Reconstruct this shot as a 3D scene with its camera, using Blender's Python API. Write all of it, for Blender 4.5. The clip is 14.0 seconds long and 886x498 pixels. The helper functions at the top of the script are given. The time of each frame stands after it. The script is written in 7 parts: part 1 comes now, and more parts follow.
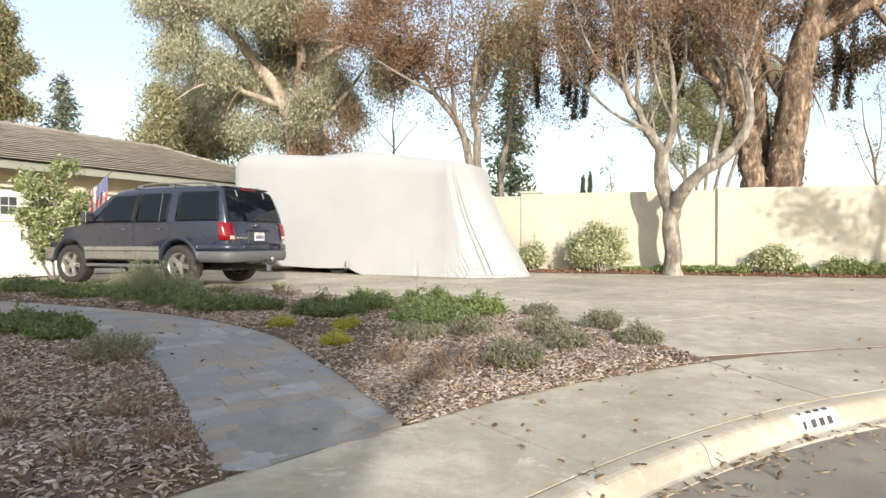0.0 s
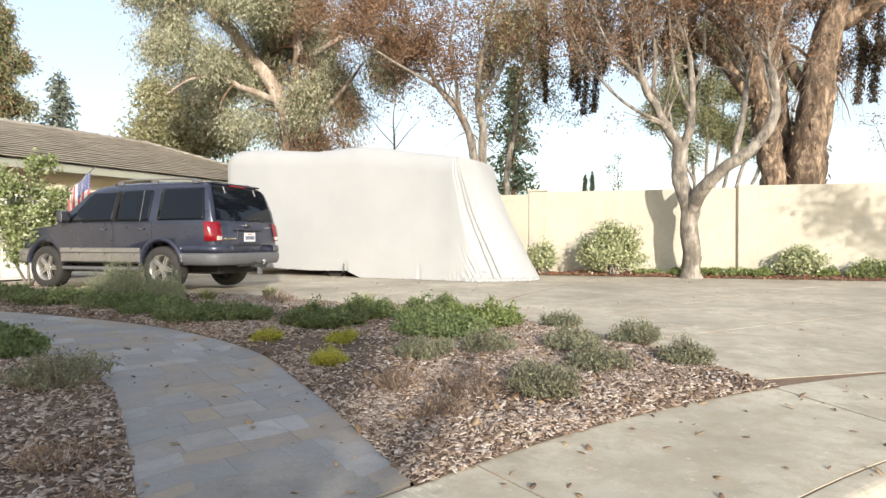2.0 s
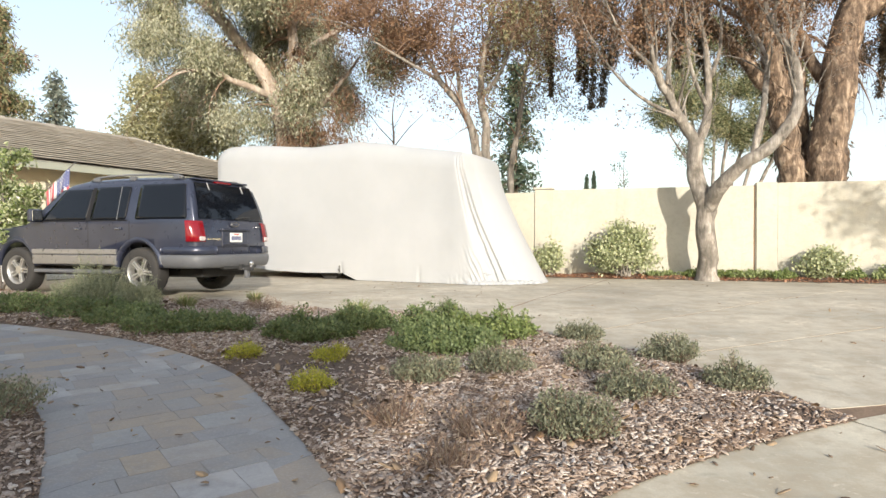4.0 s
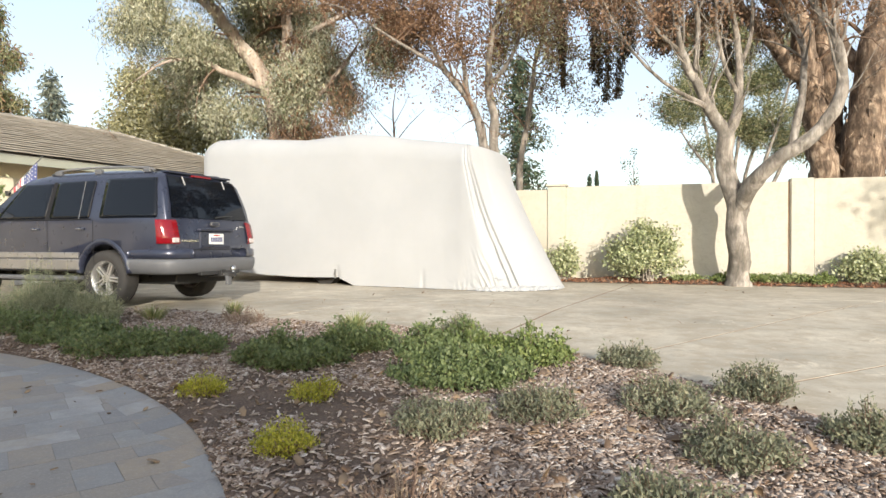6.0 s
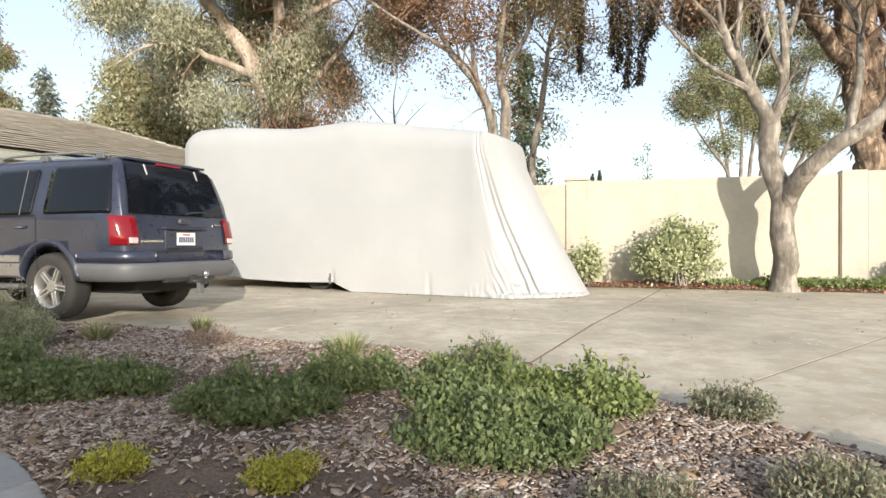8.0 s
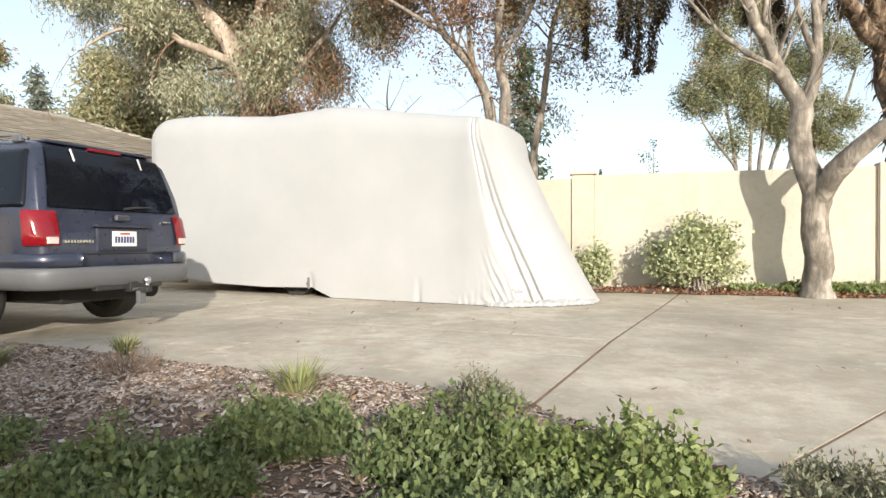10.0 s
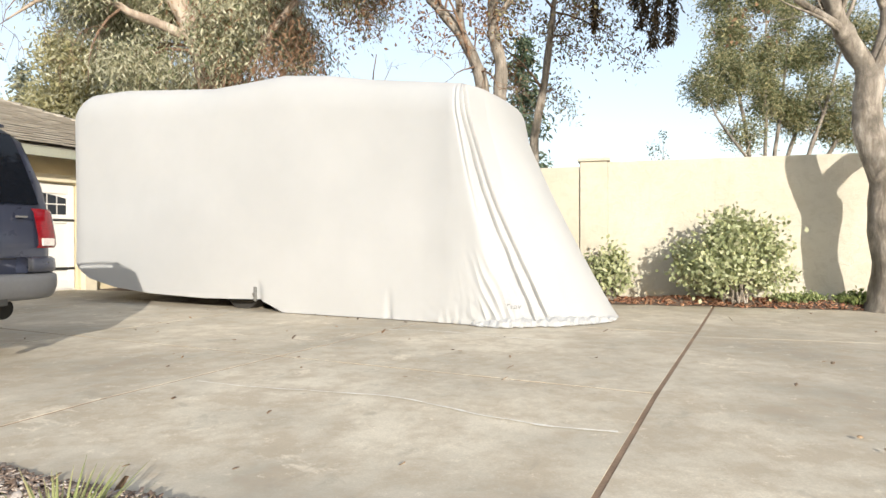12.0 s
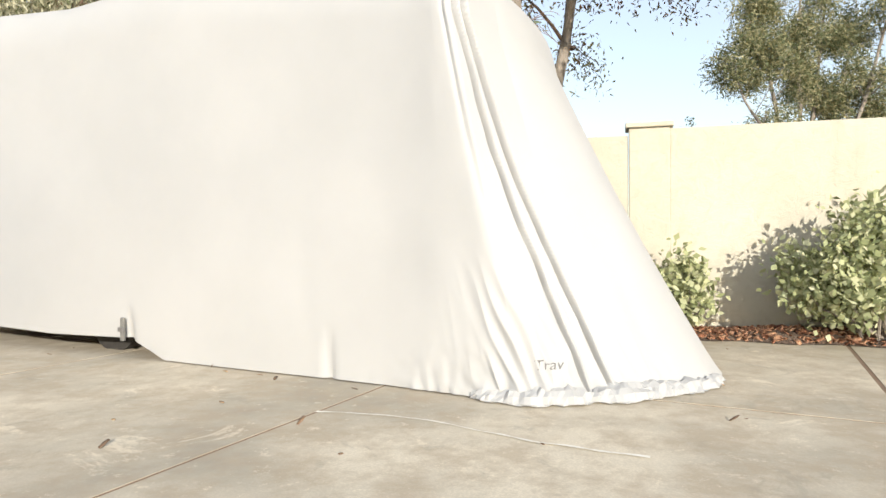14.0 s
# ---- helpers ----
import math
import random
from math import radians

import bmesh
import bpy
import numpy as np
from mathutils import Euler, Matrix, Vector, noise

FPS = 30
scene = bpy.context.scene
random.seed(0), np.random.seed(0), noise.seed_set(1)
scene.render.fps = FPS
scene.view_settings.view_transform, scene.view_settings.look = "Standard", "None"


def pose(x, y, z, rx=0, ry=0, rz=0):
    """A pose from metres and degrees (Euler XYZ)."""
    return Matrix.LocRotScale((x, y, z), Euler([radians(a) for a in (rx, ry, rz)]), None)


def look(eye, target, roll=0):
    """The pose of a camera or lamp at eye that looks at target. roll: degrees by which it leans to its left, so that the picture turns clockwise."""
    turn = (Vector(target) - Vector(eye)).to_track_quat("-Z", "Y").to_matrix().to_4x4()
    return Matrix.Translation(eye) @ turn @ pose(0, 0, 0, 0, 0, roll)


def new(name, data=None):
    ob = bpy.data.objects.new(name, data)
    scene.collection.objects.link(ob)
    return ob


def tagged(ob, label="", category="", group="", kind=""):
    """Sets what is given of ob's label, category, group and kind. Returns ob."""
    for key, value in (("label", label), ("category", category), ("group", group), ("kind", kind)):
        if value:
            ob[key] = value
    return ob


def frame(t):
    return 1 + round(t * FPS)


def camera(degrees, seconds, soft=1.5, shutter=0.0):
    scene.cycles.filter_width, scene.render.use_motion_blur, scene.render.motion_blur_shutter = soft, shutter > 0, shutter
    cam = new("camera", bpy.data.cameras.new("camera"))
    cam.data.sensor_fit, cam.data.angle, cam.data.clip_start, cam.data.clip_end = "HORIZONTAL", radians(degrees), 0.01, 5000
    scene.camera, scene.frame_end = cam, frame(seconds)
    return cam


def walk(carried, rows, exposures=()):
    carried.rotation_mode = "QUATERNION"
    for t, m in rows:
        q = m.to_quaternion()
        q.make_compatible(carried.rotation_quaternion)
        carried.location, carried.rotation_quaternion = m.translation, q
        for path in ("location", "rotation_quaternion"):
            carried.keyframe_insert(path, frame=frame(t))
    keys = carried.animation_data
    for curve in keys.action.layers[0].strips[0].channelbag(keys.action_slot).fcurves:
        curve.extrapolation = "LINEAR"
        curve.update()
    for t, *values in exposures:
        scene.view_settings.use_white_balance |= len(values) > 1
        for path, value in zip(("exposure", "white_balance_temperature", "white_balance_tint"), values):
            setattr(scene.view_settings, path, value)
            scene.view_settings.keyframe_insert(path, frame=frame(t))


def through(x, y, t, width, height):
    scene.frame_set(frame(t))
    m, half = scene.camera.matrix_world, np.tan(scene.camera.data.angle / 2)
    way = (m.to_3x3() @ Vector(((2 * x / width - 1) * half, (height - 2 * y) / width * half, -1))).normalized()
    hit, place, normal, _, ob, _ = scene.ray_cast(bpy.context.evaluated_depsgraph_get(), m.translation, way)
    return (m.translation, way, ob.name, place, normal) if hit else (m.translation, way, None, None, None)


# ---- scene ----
# camera: seconds, place, yaw, pitch, roll
cam = camera(70.0, 14.0)
PATH = [
    (0.0, 0.000, 0.000, 1.045, 0.000, -0.711, -0.000),
    (0.5, -0.025, 0.242, 1.050, 0.007, -0.689, -0.000),
    (1.0, -0.059, 0.489, 1.051, 0.007, -0.689, -0.000),
    (1.5, -0.085, 0.741, 1.047, 0.007, -0.675, -0.000),
    (2.0, -0.101, 0.976, 1.051, 0.007, -0.654, -0.000),
    (2.5, -0.107, 1.185, 1.054, 0.007, -0.640, -0.000),
    (3.0, -0.120, 1.385, 1.057, 0.014, -0.640, 0.000),
    (5.5, -0.197, 2.761, 1.067, 0.014, -0.590, 0.030),
    (6.0, -0.254, 3.134, 1.077, 0.021, -0.569, 0.040),
    (6.5, -0.304, 3.524, 1.075, 0.014, -0.561, 0.050),
    (7.0, -0.357, 3.916, 1.074, -0.000, -0.540, 0.060),
    (7.5, -0.421, 4.297, 1.073, 0.000, -0.519, 0.100),
    (10.0, -0.288, 5.933, 1.075, -0.050, -0.476, 0.130),
    (10.5, -0.197, 6.280, 1.072, -0.057, -0.483, 0.100),
    (11.0, -0.120, 6.746, 1.065, -0.057, -0.469, 0.130),
    (11.5, -0.057, 7.340, 1.073, -0.064, -0.462, 0.150),
    (12.0, -0.009, 8.041, 1.092, -0.114, -0.483, 0.160),
    (12.5, 0.017, 8.828, 1.105, -0.171, -0.441, 0.160),
    (13.0, 0.059, 9.653, 1.104, -0.213, -0.405, 0.160),
    (13.5, 0.100, 10.497, 1.108, -0.277, -0.370, 0.160),
    (14.0, 0.128, 11.326, 1.109, -0.299, -0.263, 0.190),
]
EXPO = 0.72
walk(cam, [(t, pose(x, y, z, 90 + pitch, roll, yaw)) for t, x, y, z, yaw, pitch, roll in PATH], exposures=[(0.0, EXPO), (14.0, EXPO)])
# world and sun
SUN_DIR = Vector((0.249, -1.0, 0.313)).normalized()
world = bpy.data.worlds.new("world")
scene.world = world
world.use_nodes = True
_wn = world.node_tree
sky = _wn.nodes.new("ShaderNodeTexSky")
sky.sky_type, sky.sun_disc = "NISHITA", False
sky.sun_elevation, sky.sun_rotation = math.asin(SUN_DIR.z), math.atan2(SUN_DIR.x, SUN_DIR.y)
sky.air_density, sky.dust_density, sky.ozone_density = 1.0, 1.0, 1.0
# thin high haze: an even white veil over the clear sky
veil = _wn.nodes.new("ShaderNodeMix")
veil.data_type, veil.blend_type = "RGBA", "ADD"
veil.inputs["Factor"].default_value = 1.0
veil.inputs[7].default_value = (2.42, 2.36, 2.28, 1)
_wn.links.new(sky.outputs[0], veil.inputs[6])
_wn.links.new(veil.outputs[2], _wn.nodes["Background"].inputs[0])
_wn.nodes["Background"].inputs[1].default_value = 0.105
sun = new("sun", bpy.data.lights.new("sun", "SUN"))
sun.data.energy, sun.data.angle, sun.data.color = 3.5, radians(0.5), (1.0, 0.925, 0.815)
sun.matrix_world = look(SUN_DIR * 60, (0, 0, 0))


# ---- node helpers ----
class Mat:
    """A small builder of node materials."""

    def __init__(self, name, rough=0.8, metal=0.0, spec=0.5):
        self.m = bpy.data.materials.new(name)
        self.m.use_nodes = True
        self.t = self.m.node_tree
        self.b = self.t.nodes["Principled BSDF"]
        self.b.inputs["Roughness"].default_value = rough
        self.b.inputs["Metallic"].default_value = metal
        self.b.inputs["Specular IOR Level"].default_value = spec
        self.co = self.node("ShaderNodeTexCoord").outputs["Object"]
        self.wo = self.node("ShaderNodeNewGeometry").outputs["Position"]
        self.heights = []

    def node(self, kind, **inputs):
        n = self.t.nodes.new(kind)
        for k, v in inputs.items():
            self.put(n.inputs[k.replace("_", " ")], v)
        return n

    def put(self, socket, v):
        if isinstance(v, bpy.types.NodeSocket):
            self.t.links.new(v, socket)
        else:
            socket.default_value = v

    def noise(self, scale, detail=4.0, rough=0.6, at=None, distort=0.0):
        n = self.node("ShaderNodeTexNoise", Scale=scale, Detail=detail, Roughness=rough, Distortion=distort)
        self.t.links.new(at or self.wo, n.inputs["Vector"])
        return n.outputs["Fac"]

    def voronoi(self, scale, feature="F1", at=None):
        n = self.node("ShaderNodeTexVoronoi", Scale=scale)
        n.feature = feature
        self.t.links.new(at or self.wo, n.inputs["Vector"])
        return n.outputs["Distance"]

    def stretch(self, x, y, z, at=None):
        n = self.node("ShaderNodeMapping")
        n.inputs["Scale"].default_value = (x, y, z)
        self.t.links.new(at or self.co, n.inputs["Vector"])
        return n.outputs["Vector"]

    def ramp(self, fac, *stops):
        n = self.node("ShaderNodeValToRGB")
        e = n.color_ramp.elements
        while len(e) < len(stops):
            e.new(0.5)
        for el, (p, c) in zip(e, stops):
            el.position = p
            el.color = (c, c, c, 1) if isinstance(c, (int, float)) else (*c, 1)
        self.put(n.inputs["Fac"], fac)
        return n.outputs["Color"]

    def mix(self, fac, a, b, mode="MIX"):
        n = self.node("ShaderNodeMix")
        n.data_type, n.blend_type = "RGBA", mode
        self.put(n.inputs["Factor"], fac)
        for sock, v in ((n.inputs[6], a), (n.inputs[7], b)):
            self.put(sock, (*v, 1) if isinstance(v, tuple) else v)
        return n.outputs[2]

    def math(self, op, a, b=0.0):
        n = self.node("ShaderNodeMath")
        n.operation = op
        self.put(n.inputs[0], a)
        self.put(n.inputs[1], b)
        return n.outputs[0]

    def random(self, island=False):
        if island:
            return self.node("ShaderNodeNewGeometry").outputs["Random Per Island"]
        return self.node("ShaderNodeObjectInfo").outputs["Random"]

    def color(self, c):
        self.put(self.b.inputs["Base Color"], (*c, 1) if isinstance(c, tuple) else c)
        return self

    def rough(self, r):
        self.put(self.b.inputs["Roughness"], r)
        return self

    def bump(self, height, strength=0.3, dist=0.01):
        n = self.node("ShaderNodeBump", Strength=strength, Distance=dist, Height=height)
        if self.heights:
            self.t.links.new(self.heights[-1], n.inputs["Normal"])
        self.heights.append(n.outputs[0])
        self.t.links.new(n.outputs[0], self.b.inputs["Normal"])
        return self


def plain(name, c, rough=0.6, metal=0.0, vary=0.12, grain=40.0, bump=0.1):
    """A plain surface with slight two-scale variation."""
    m = Mat(name, rough, metal)
    n = m.math("ADD", m.math("MULTIPLY", m.noise(grain), 0.5), m.math("MULTIPLY", m.noise(grain / 12), 0.5))
    lo, hi = tuple(x * (1 - vary) for x in c), tuple(min(1, x * (1 + vary)) for x in c)
    m.color(m.ramp(n, (0.3, lo), (0.7, hi)))
    if bump:
        m.bump(m.noise(grain * 2), bump, 0.004)
    return m.m


def leafy(name, a, b, c, rough=0.55, through=0.25):
    """Leaves: three colours by leaf, some light through them."""
    m = Mat(name, rough)
    r = m.random(island=True)
    col = m.ramp(r, (0.0, a), (0.55, b), (1.0, c))
    big = m.noise(0.7, 2.0)
    m.color(m.mix(m.ramp(big, (0.35, 0.0), (0.65, 0.35)), col, tuple(x * 0.65 for x in b)))
    t = m.node("ShaderNodeBsdfTranslucent")
    m.t.links.new(col, t.inputs["Color"])
    mixn = m.node("ShaderNodeMixShader")
    mixn.inputs[0].default_value = through
    m.t.links.new(m.b.outputs[0], mixn.inputs[1])
    m.t.links.new(t.outputs[0], mixn.inputs[2])
    m.t.links.new(mixn.outputs[0], m.t.nodes["Material Output"].inputs["Surface"])
    return m.m


# ---- mesh helpers ----
def mesh_of(name, verts, faces, material=None, smooth=False):
    me = bpy.data.meshes.new(name)
    me.from_pydata([tuple(v) for v in verts], [], [tuple(f) for f in faces])
    if material:
        me.materials.append(material)
    if smooth:
        me.polygons.foreach_set("use_smooth", [True] * len(me.polygons))
    me.update()
    return me


def thing(name, label, category, group="", kind="", at=None):
    """A top-level Empty that carries parts."""
    ob = tagged(new(name), label, category, group, kind)
    if at is not None:
        ob.matrix_basis = at
    return ob


def part_mesh(name, me, parent, label="", at=None):
    ob = new(name, me)
    ob.parent = parent
    if at is not None:
        ob.matrix_basis = at
    if label:
        tagged(ob, label)
    return ob


def part(name, bm, material, parent, label="", smooth=False, at=None):
    me = bpy.data.meshes.new(name)
    bm.to_mesh(me)
    bm.free()
    if material:
        me.materials.append(material)
    if smooth:
        me.polygons.foreach_set("use_smooth", [True] * len(me.polygons))
    return part_mesh(name, me, parent, label, at)


def add_box(bm, lo, hi, m=None, bevel=0.0, seg=2):
    """A box between two corners, turned by m, with rounded edges."""
    c = [(a + b) / 2 for a, b in zip(lo, hi)]
    s = [abs(b - a) for a, b in zip(lo, hi)]
    r = bmesh.ops.create_cube(bm, size=1.0, matrix=(m or Matrix()) @ Matrix.Translation(c) @ Matrix.Diagonal((*s, 1)))
    if bevel:
        es = {e for v in r["verts"] for e in v.link_edges}
        bmesh.ops.bevel(bm, geom=list(es), offset=bevel, segments=seg, affect="EDGES", profile=0.5)
    return bm


def box(lo, hi, m=None, bevel=0.0, seg=2):
    return add_box(bmesh.new(), lo, hi, m, bevel, seg)


def add_cyl(bm, p, q, r0, r1=None, seg=16):
    p, q = Vector(p), Vector(q)
    d = q - p
    m = Matrix.Translation((p + q) / 2) @ d.to_track_quat("Z", "Y").to_matrix().to_4x4()
    bmesh.ops.create_cone(bm, cap_ends=True, segments=seg, radius1=r0, radius2=r0 if r1 is None else r1, depth=d.length, matrix=m)
    return bm


def cyl(p, q, r0, r1=None, seg=16):
    return add_cyl(bmesh.new(), p, q, r0, r1, seg)


def prism(points, z0, z1):
    """A flat polygon pulled up from z0 to z1 (numbers or functions of x, y)."""
    f0 = z0 if callable(z0) else (lambda x, y: z0)
    f1 = z1 if callable(z1) else (lambda x, y: z1)
    n = len(points)
    v = [(x, y, f0(x, y)) for x, y in points] + [(x, y, f1(x, y)) for x, y in points]
    f = [tuple(range(n - 1, -1, -1)), tuple(range(n, 2 * n))] + [(i, (i + 1) % n, n + (i + 1) % n, n + i) for i in range(n)]
    return v, f


def tubes(lines, sides=7):
    """Tapered tubes along polylines: lists of (point, radius). Returns verts and faces."""
    verts, faces = [], []
    for line in lines:
        pts = [Vector(p) for p, r in line]
        base = len(verts)
        side = None
        for i, (p, (_, r)) in enumerate(zip(pts, line)):
            d = (pts[min(i + 1, len(pts) - 1)] - pts[max(i - 1, 0)]).normalized()
            if side is None:
                side = d.orthogonal().normalized()
            side = (side - d * side.dot(d)).normalized()
            up = d.cross(side)
            for k in range(sides):
                a = 2 * math.pi * k / sides
                verts.append(p + (side * math.cos(a) + up * math.sin(a)) * r)
        for i in range(len(pts) - 1):
            for k in range(sides):
                a, b = base + i * sides + k, base + i * sides + (k + 1) % sides
                faces.append((a, b, b + sides, a + sides))
        faces.append(tuple(base + (len(pts) - 1) * sides + k for k in range(sides)))
    return verts, faces


def smooth_line(points, step=0.3):
    """A curve through control points (tuples of any length), in even small steps."""
    P = [np.array(p, float) for p in points]
    P = [2 * P[0] - P[1]] + P + [2 * P[-1] - P[-2]]
    out = []
    for a, b, c, d in zip(P, P[1:], P[2:], P[3:]):
        n = max(2, int(np.linalg.norm((c - b)[:3]) / step))
        for i in range(n):
            t = i / n
            out.append(0.5 * (2 * b + (c - a) * t + (2 * a - 5 * b + 4 * c - d) * t * t + (3 * b - a - 3 * c + d) * t ** 3))
    out.append(P[-2])
    return out


def lerp_at(x, xs, ys):
    return float(np.interp(x, xs, ys))
# ---- materials ----
def make_concrete(name, c):
    m = Mat(name, 0.85)
    big, mid, fine = m.noise(0.55, 6.0, 0.65), m.noise(4.0, 6.0, 0.7), m.noise(90.0, 3.0)
    lo, hi = tuple(x * 0.58 for x in c), tuple(min(1, x * 1.16) for x in c)
    col = m.ramp(big, (0.32, lo), (0.62, hi))
    col = m.mix(m.ramp(mid, (0.40, 0.6), (0.58, 0.0)), col, (c[0] * 0.66, c[1] * 0.58, c[2] * 0.5))
    col = m.mix(m.ramp(m.noise(11.0, 8.0, 0.8), (0.585, 0.0), (0.66, 0.55)), col, tuple(min(1, x * 1.4) for x in c))
    col = m.mix(m.ramp(fine, (0.45, 0.25), (0.6, 0.0)), col, tuple(x * 0.6 for x in c))
    col = m.mix(m.math("MULTIPLY", m.random(), 0.16), col, tuple(x * 0.6 for x in c))
    scuff = m.noise(1.7, 9.0, 0.75, distort=0.5)
    col = m.mix(m.ramp(scuff, (0.60, 0.0), (0.645, 0.5)), col, tuple(min(1, x * 1.35) for x in c))
    stain = m.noise(2.9, 7.0, 0.7, distort=0.8)
    col = m.mix(m.ramp(stain, (0.34, 0.5), (0.42, 0.0)), col, tuple(x * 0.55 for x in c))
    m.color(col)
    m.bump(fine, 0.25, 0.003).bump(mid, 0.15, 0.01)
    return m.m


M_DRIVE = make_concrete("drive concrete", (0.585, 0.53, 0.425))
M_WALK = make_concrete("sidewalk concrete", (0.585, 0.535, 0.425))
M_KERB = make_concrete("kerb concrete", (0.54, 0.50, 0.41))
M_MORTAR = plain("path mortar", (0.27, 0.255, 0.235), 0.95, vary=0.25, grain=60)
M_JOINT = plain("joint dirt", (0.22, 0.15, 0.10), 0.95, vary=0.4, grain=60)


def make_asphalt():
    m = Mat("asphalt", 0.9)
    c = m.ramp(m.noise(1.2, 6.0), (0.35, (0.21, 0.18, 0.145)), (0.65, (0.31, 0.27, 0.215)))
    m.color(m.mix(m.ramp(m.voronoi(160.0), (0.2, 0.5), (0.6, 0.0)), c, (0.30, 0.29, 0.27)))
    m.bump(m.voronoi(160.0), 0.5, 0.006)
    return m.m


def make_soil():
    m = Mat("mulch soil", 0.95)
    c = m.ramp(m.noise(3.0, 6.0, 0.7), (0.3, (0.085, 0.058, 0.042)), (0.7, (0.18, 0.128, 0.095)))
    m.color(m.mix(m.ramp(m.voronoi(45.0), (0.1, 0.6), (0.4, 0.0)), c, (0.24, 0.185, 0.145)))
    m.bump(m.voronoi(45.0), 0.8, 0.02).bump(m.noise(120.0), 0.4, 0.005)
    return m.m


def make_chip():
    m = Mat("wood chip", 0.85)
    c = m.ramp(m.random(True), (0.0, (0.11, 0.07, 0.05)), (0.3, (0.27, 0.195, 0.145)), (0.65, (0.43, 0.345, 0.28)), (0.88, (0.55, 0.475, 0.41)), (1.0, (0.70, 0.64, 0.58)))
    m.color(m.mix(m.ramp(m.noise(60.0), (0.4, 0.4), (0.6, 0.0)), c, (0.16, 0.11, 0.08)))
    return m.m


def make_litter(name, *cols):
    m = Mat(name, 0.8)
    n = len(cols) - 1
    m.color(m.ramp(m.random(True), *[(i / n, c) for i, c in enumerate(cols)]))
    return m.m


def make_paver():
    m = Mat("slate paver", 0.75)
    r = m.random()
    c = m.ramp(r, (0.0, (0.23, 0.23, 0.235)), (0.14, (0.32, 0.32, 0.315)), (0.28, (0.265, 0.257, 0.25)), (0.40, (0.355, 0.295, 0.225)), (0.52, (0.24, 0.24, 0.245)), (0.64, (0.40, 0.395, 0.39)), (0.76, (0.295, 0.265, 0.235)), (0.88, (0.37, 0.30, 0.22)), (1.0, (0.265, 0.26, 0.255)))
    c = m.mix(m.ramp(m.noise(6.0, 6.0, 0.7, distort=0.6), (0.38, 0.45), (0.6, 0.0)), c, (0.22, 0.215, 0.215))
    c = m.mix(m.ramp(m.noise(2.6, 5.0, 0.65), (0.5, 0.0), (0.68, 0.35)), c, (0.36, 0.285, 0.205))
    c = m.mix(m.ramp(m.noise(70.0), (0.5, 0.0), (0.7, 0.25)), c, (0.5, 0.48, 0.45))
    m.color(c)
    m.bump(m.noise(18.0, 8.0, 0.7), 0.35, 0.008)
    return m.m


def make_stucco():
    m = Mat("cream stucco", 0.92)
    big, fine = m.noise(0.9, 5.0, 0.6), m.noise(60.0, 5.0, 0.7)
    c = m.ramp(big, (0.35, (0.475, 0.445, 0.365)), (0.65, (0.545, 0.515, 0.43)))
    trowel = m.noise(7.0, 6.0, 0.7, distort=0.8)
    c = m.mix(m.ramp(trowel, (0.50, 0.0), (0.62, 0.4)), c, (0.42, 0.385, 0.305))
    drip = m.noise(1.0, 4.0, at=m.stretch(5.0, 5.0, 0.5, m.wo))
    c = m.mix(m.ramp(drip, (0.55, 0.0), (0.75, 0.3)), c, (0.35, 0.31, 0.245))
    m.color(c)
    m.bump(trowel, 0.5, 0.03).bump(fine, 0.4, 0.008)
    return m.m


def make_cloth():
    m = Mat("cover cloth", 0.8)
    seam = m.noise(0.8, 4.0, 0.6)
    c = m.ramp(seam, (0.35, (0.385, 0.392, 0.395)), (0.65, (0.415, 0.422, 0.425)))
    c = m.mix(m.ramp(m.noise(3.0, 6.0, 0.7), (0.55, 0.0), (0.75, 0.12)), c, (0.44, 0.432, 0.405))
    m.color(c)
    m.bump(m.noise(2.2, 3.0, 0.5, at=m.stretch(1, 1, 0.35, m.wo)), 0.05, 0.05)
    m.bump(m.noise(420.0, 2.0), 0.15, 0.002)
    m.b.inputs["Sheen Weight"].default_value = 0.1
    return m.m


def make_bark(name, a, b, c, scale=6.0):
    m = Mat(name, 0.9)
    n = m.noise(scale, 8.0, 0.7, at=m.stretch(1, 1, 0.28, m.wo), distort=0.6)
    col = m.ramp(n, (0.34, a), (0.5, b), (0.66, c))
    col = m.mix(m.ramp(m.noise(scale * 0.35, 4.0), (0.45, 0.0), (0.6, 0.6)), col, a)
    m.color(col)
    m.bump(n, 0.8, 0.04).bump(m.noise(scale * 8), 0.4, 0.008)
    return m.m


M_ASPHALT, M_SOIL, M_CHIP, M_PAVER, M_STUCCO, M_CLOTH = make_asphalt(), make_soil(), make_chip(), make_paver(), make_stucco(), make_cloth()
M_DEADLEAF = make_litter("dead leaf", (0.09, 0.06, 0.04), (0.20, 0.125, 0.075), (0.36, 0.26, 0.16), (0.15, 0.10, 0.07))
M_REDLITTER = make_litter("red leaf litter", (0.16, 0.06, 0.03), (0.30, 0.13, 0.07), (0.38, 0.22, 0.13), (0.2, 0.1, 0.06))
M_BARK_GUM = make_bark("gum bark", (0.21, 0.155, 0.115), (0.44, 0.365, 0.295), (0.60, 0.53, 0.45), 2.5)
M_BARK_RED = make_bark("shaggy brown bark", (0.045, 0.032, 0.023), (0.21, 0.145, 0.098), (0.50, 0.385, 0.275), 8.5)
M_BARK_GREY = make_bark("flaking grey bark", (0.10, 0.088, 0.072), (0.28, 0.245, 0.205), (0.46, 0.42, 0.365), 7.0)
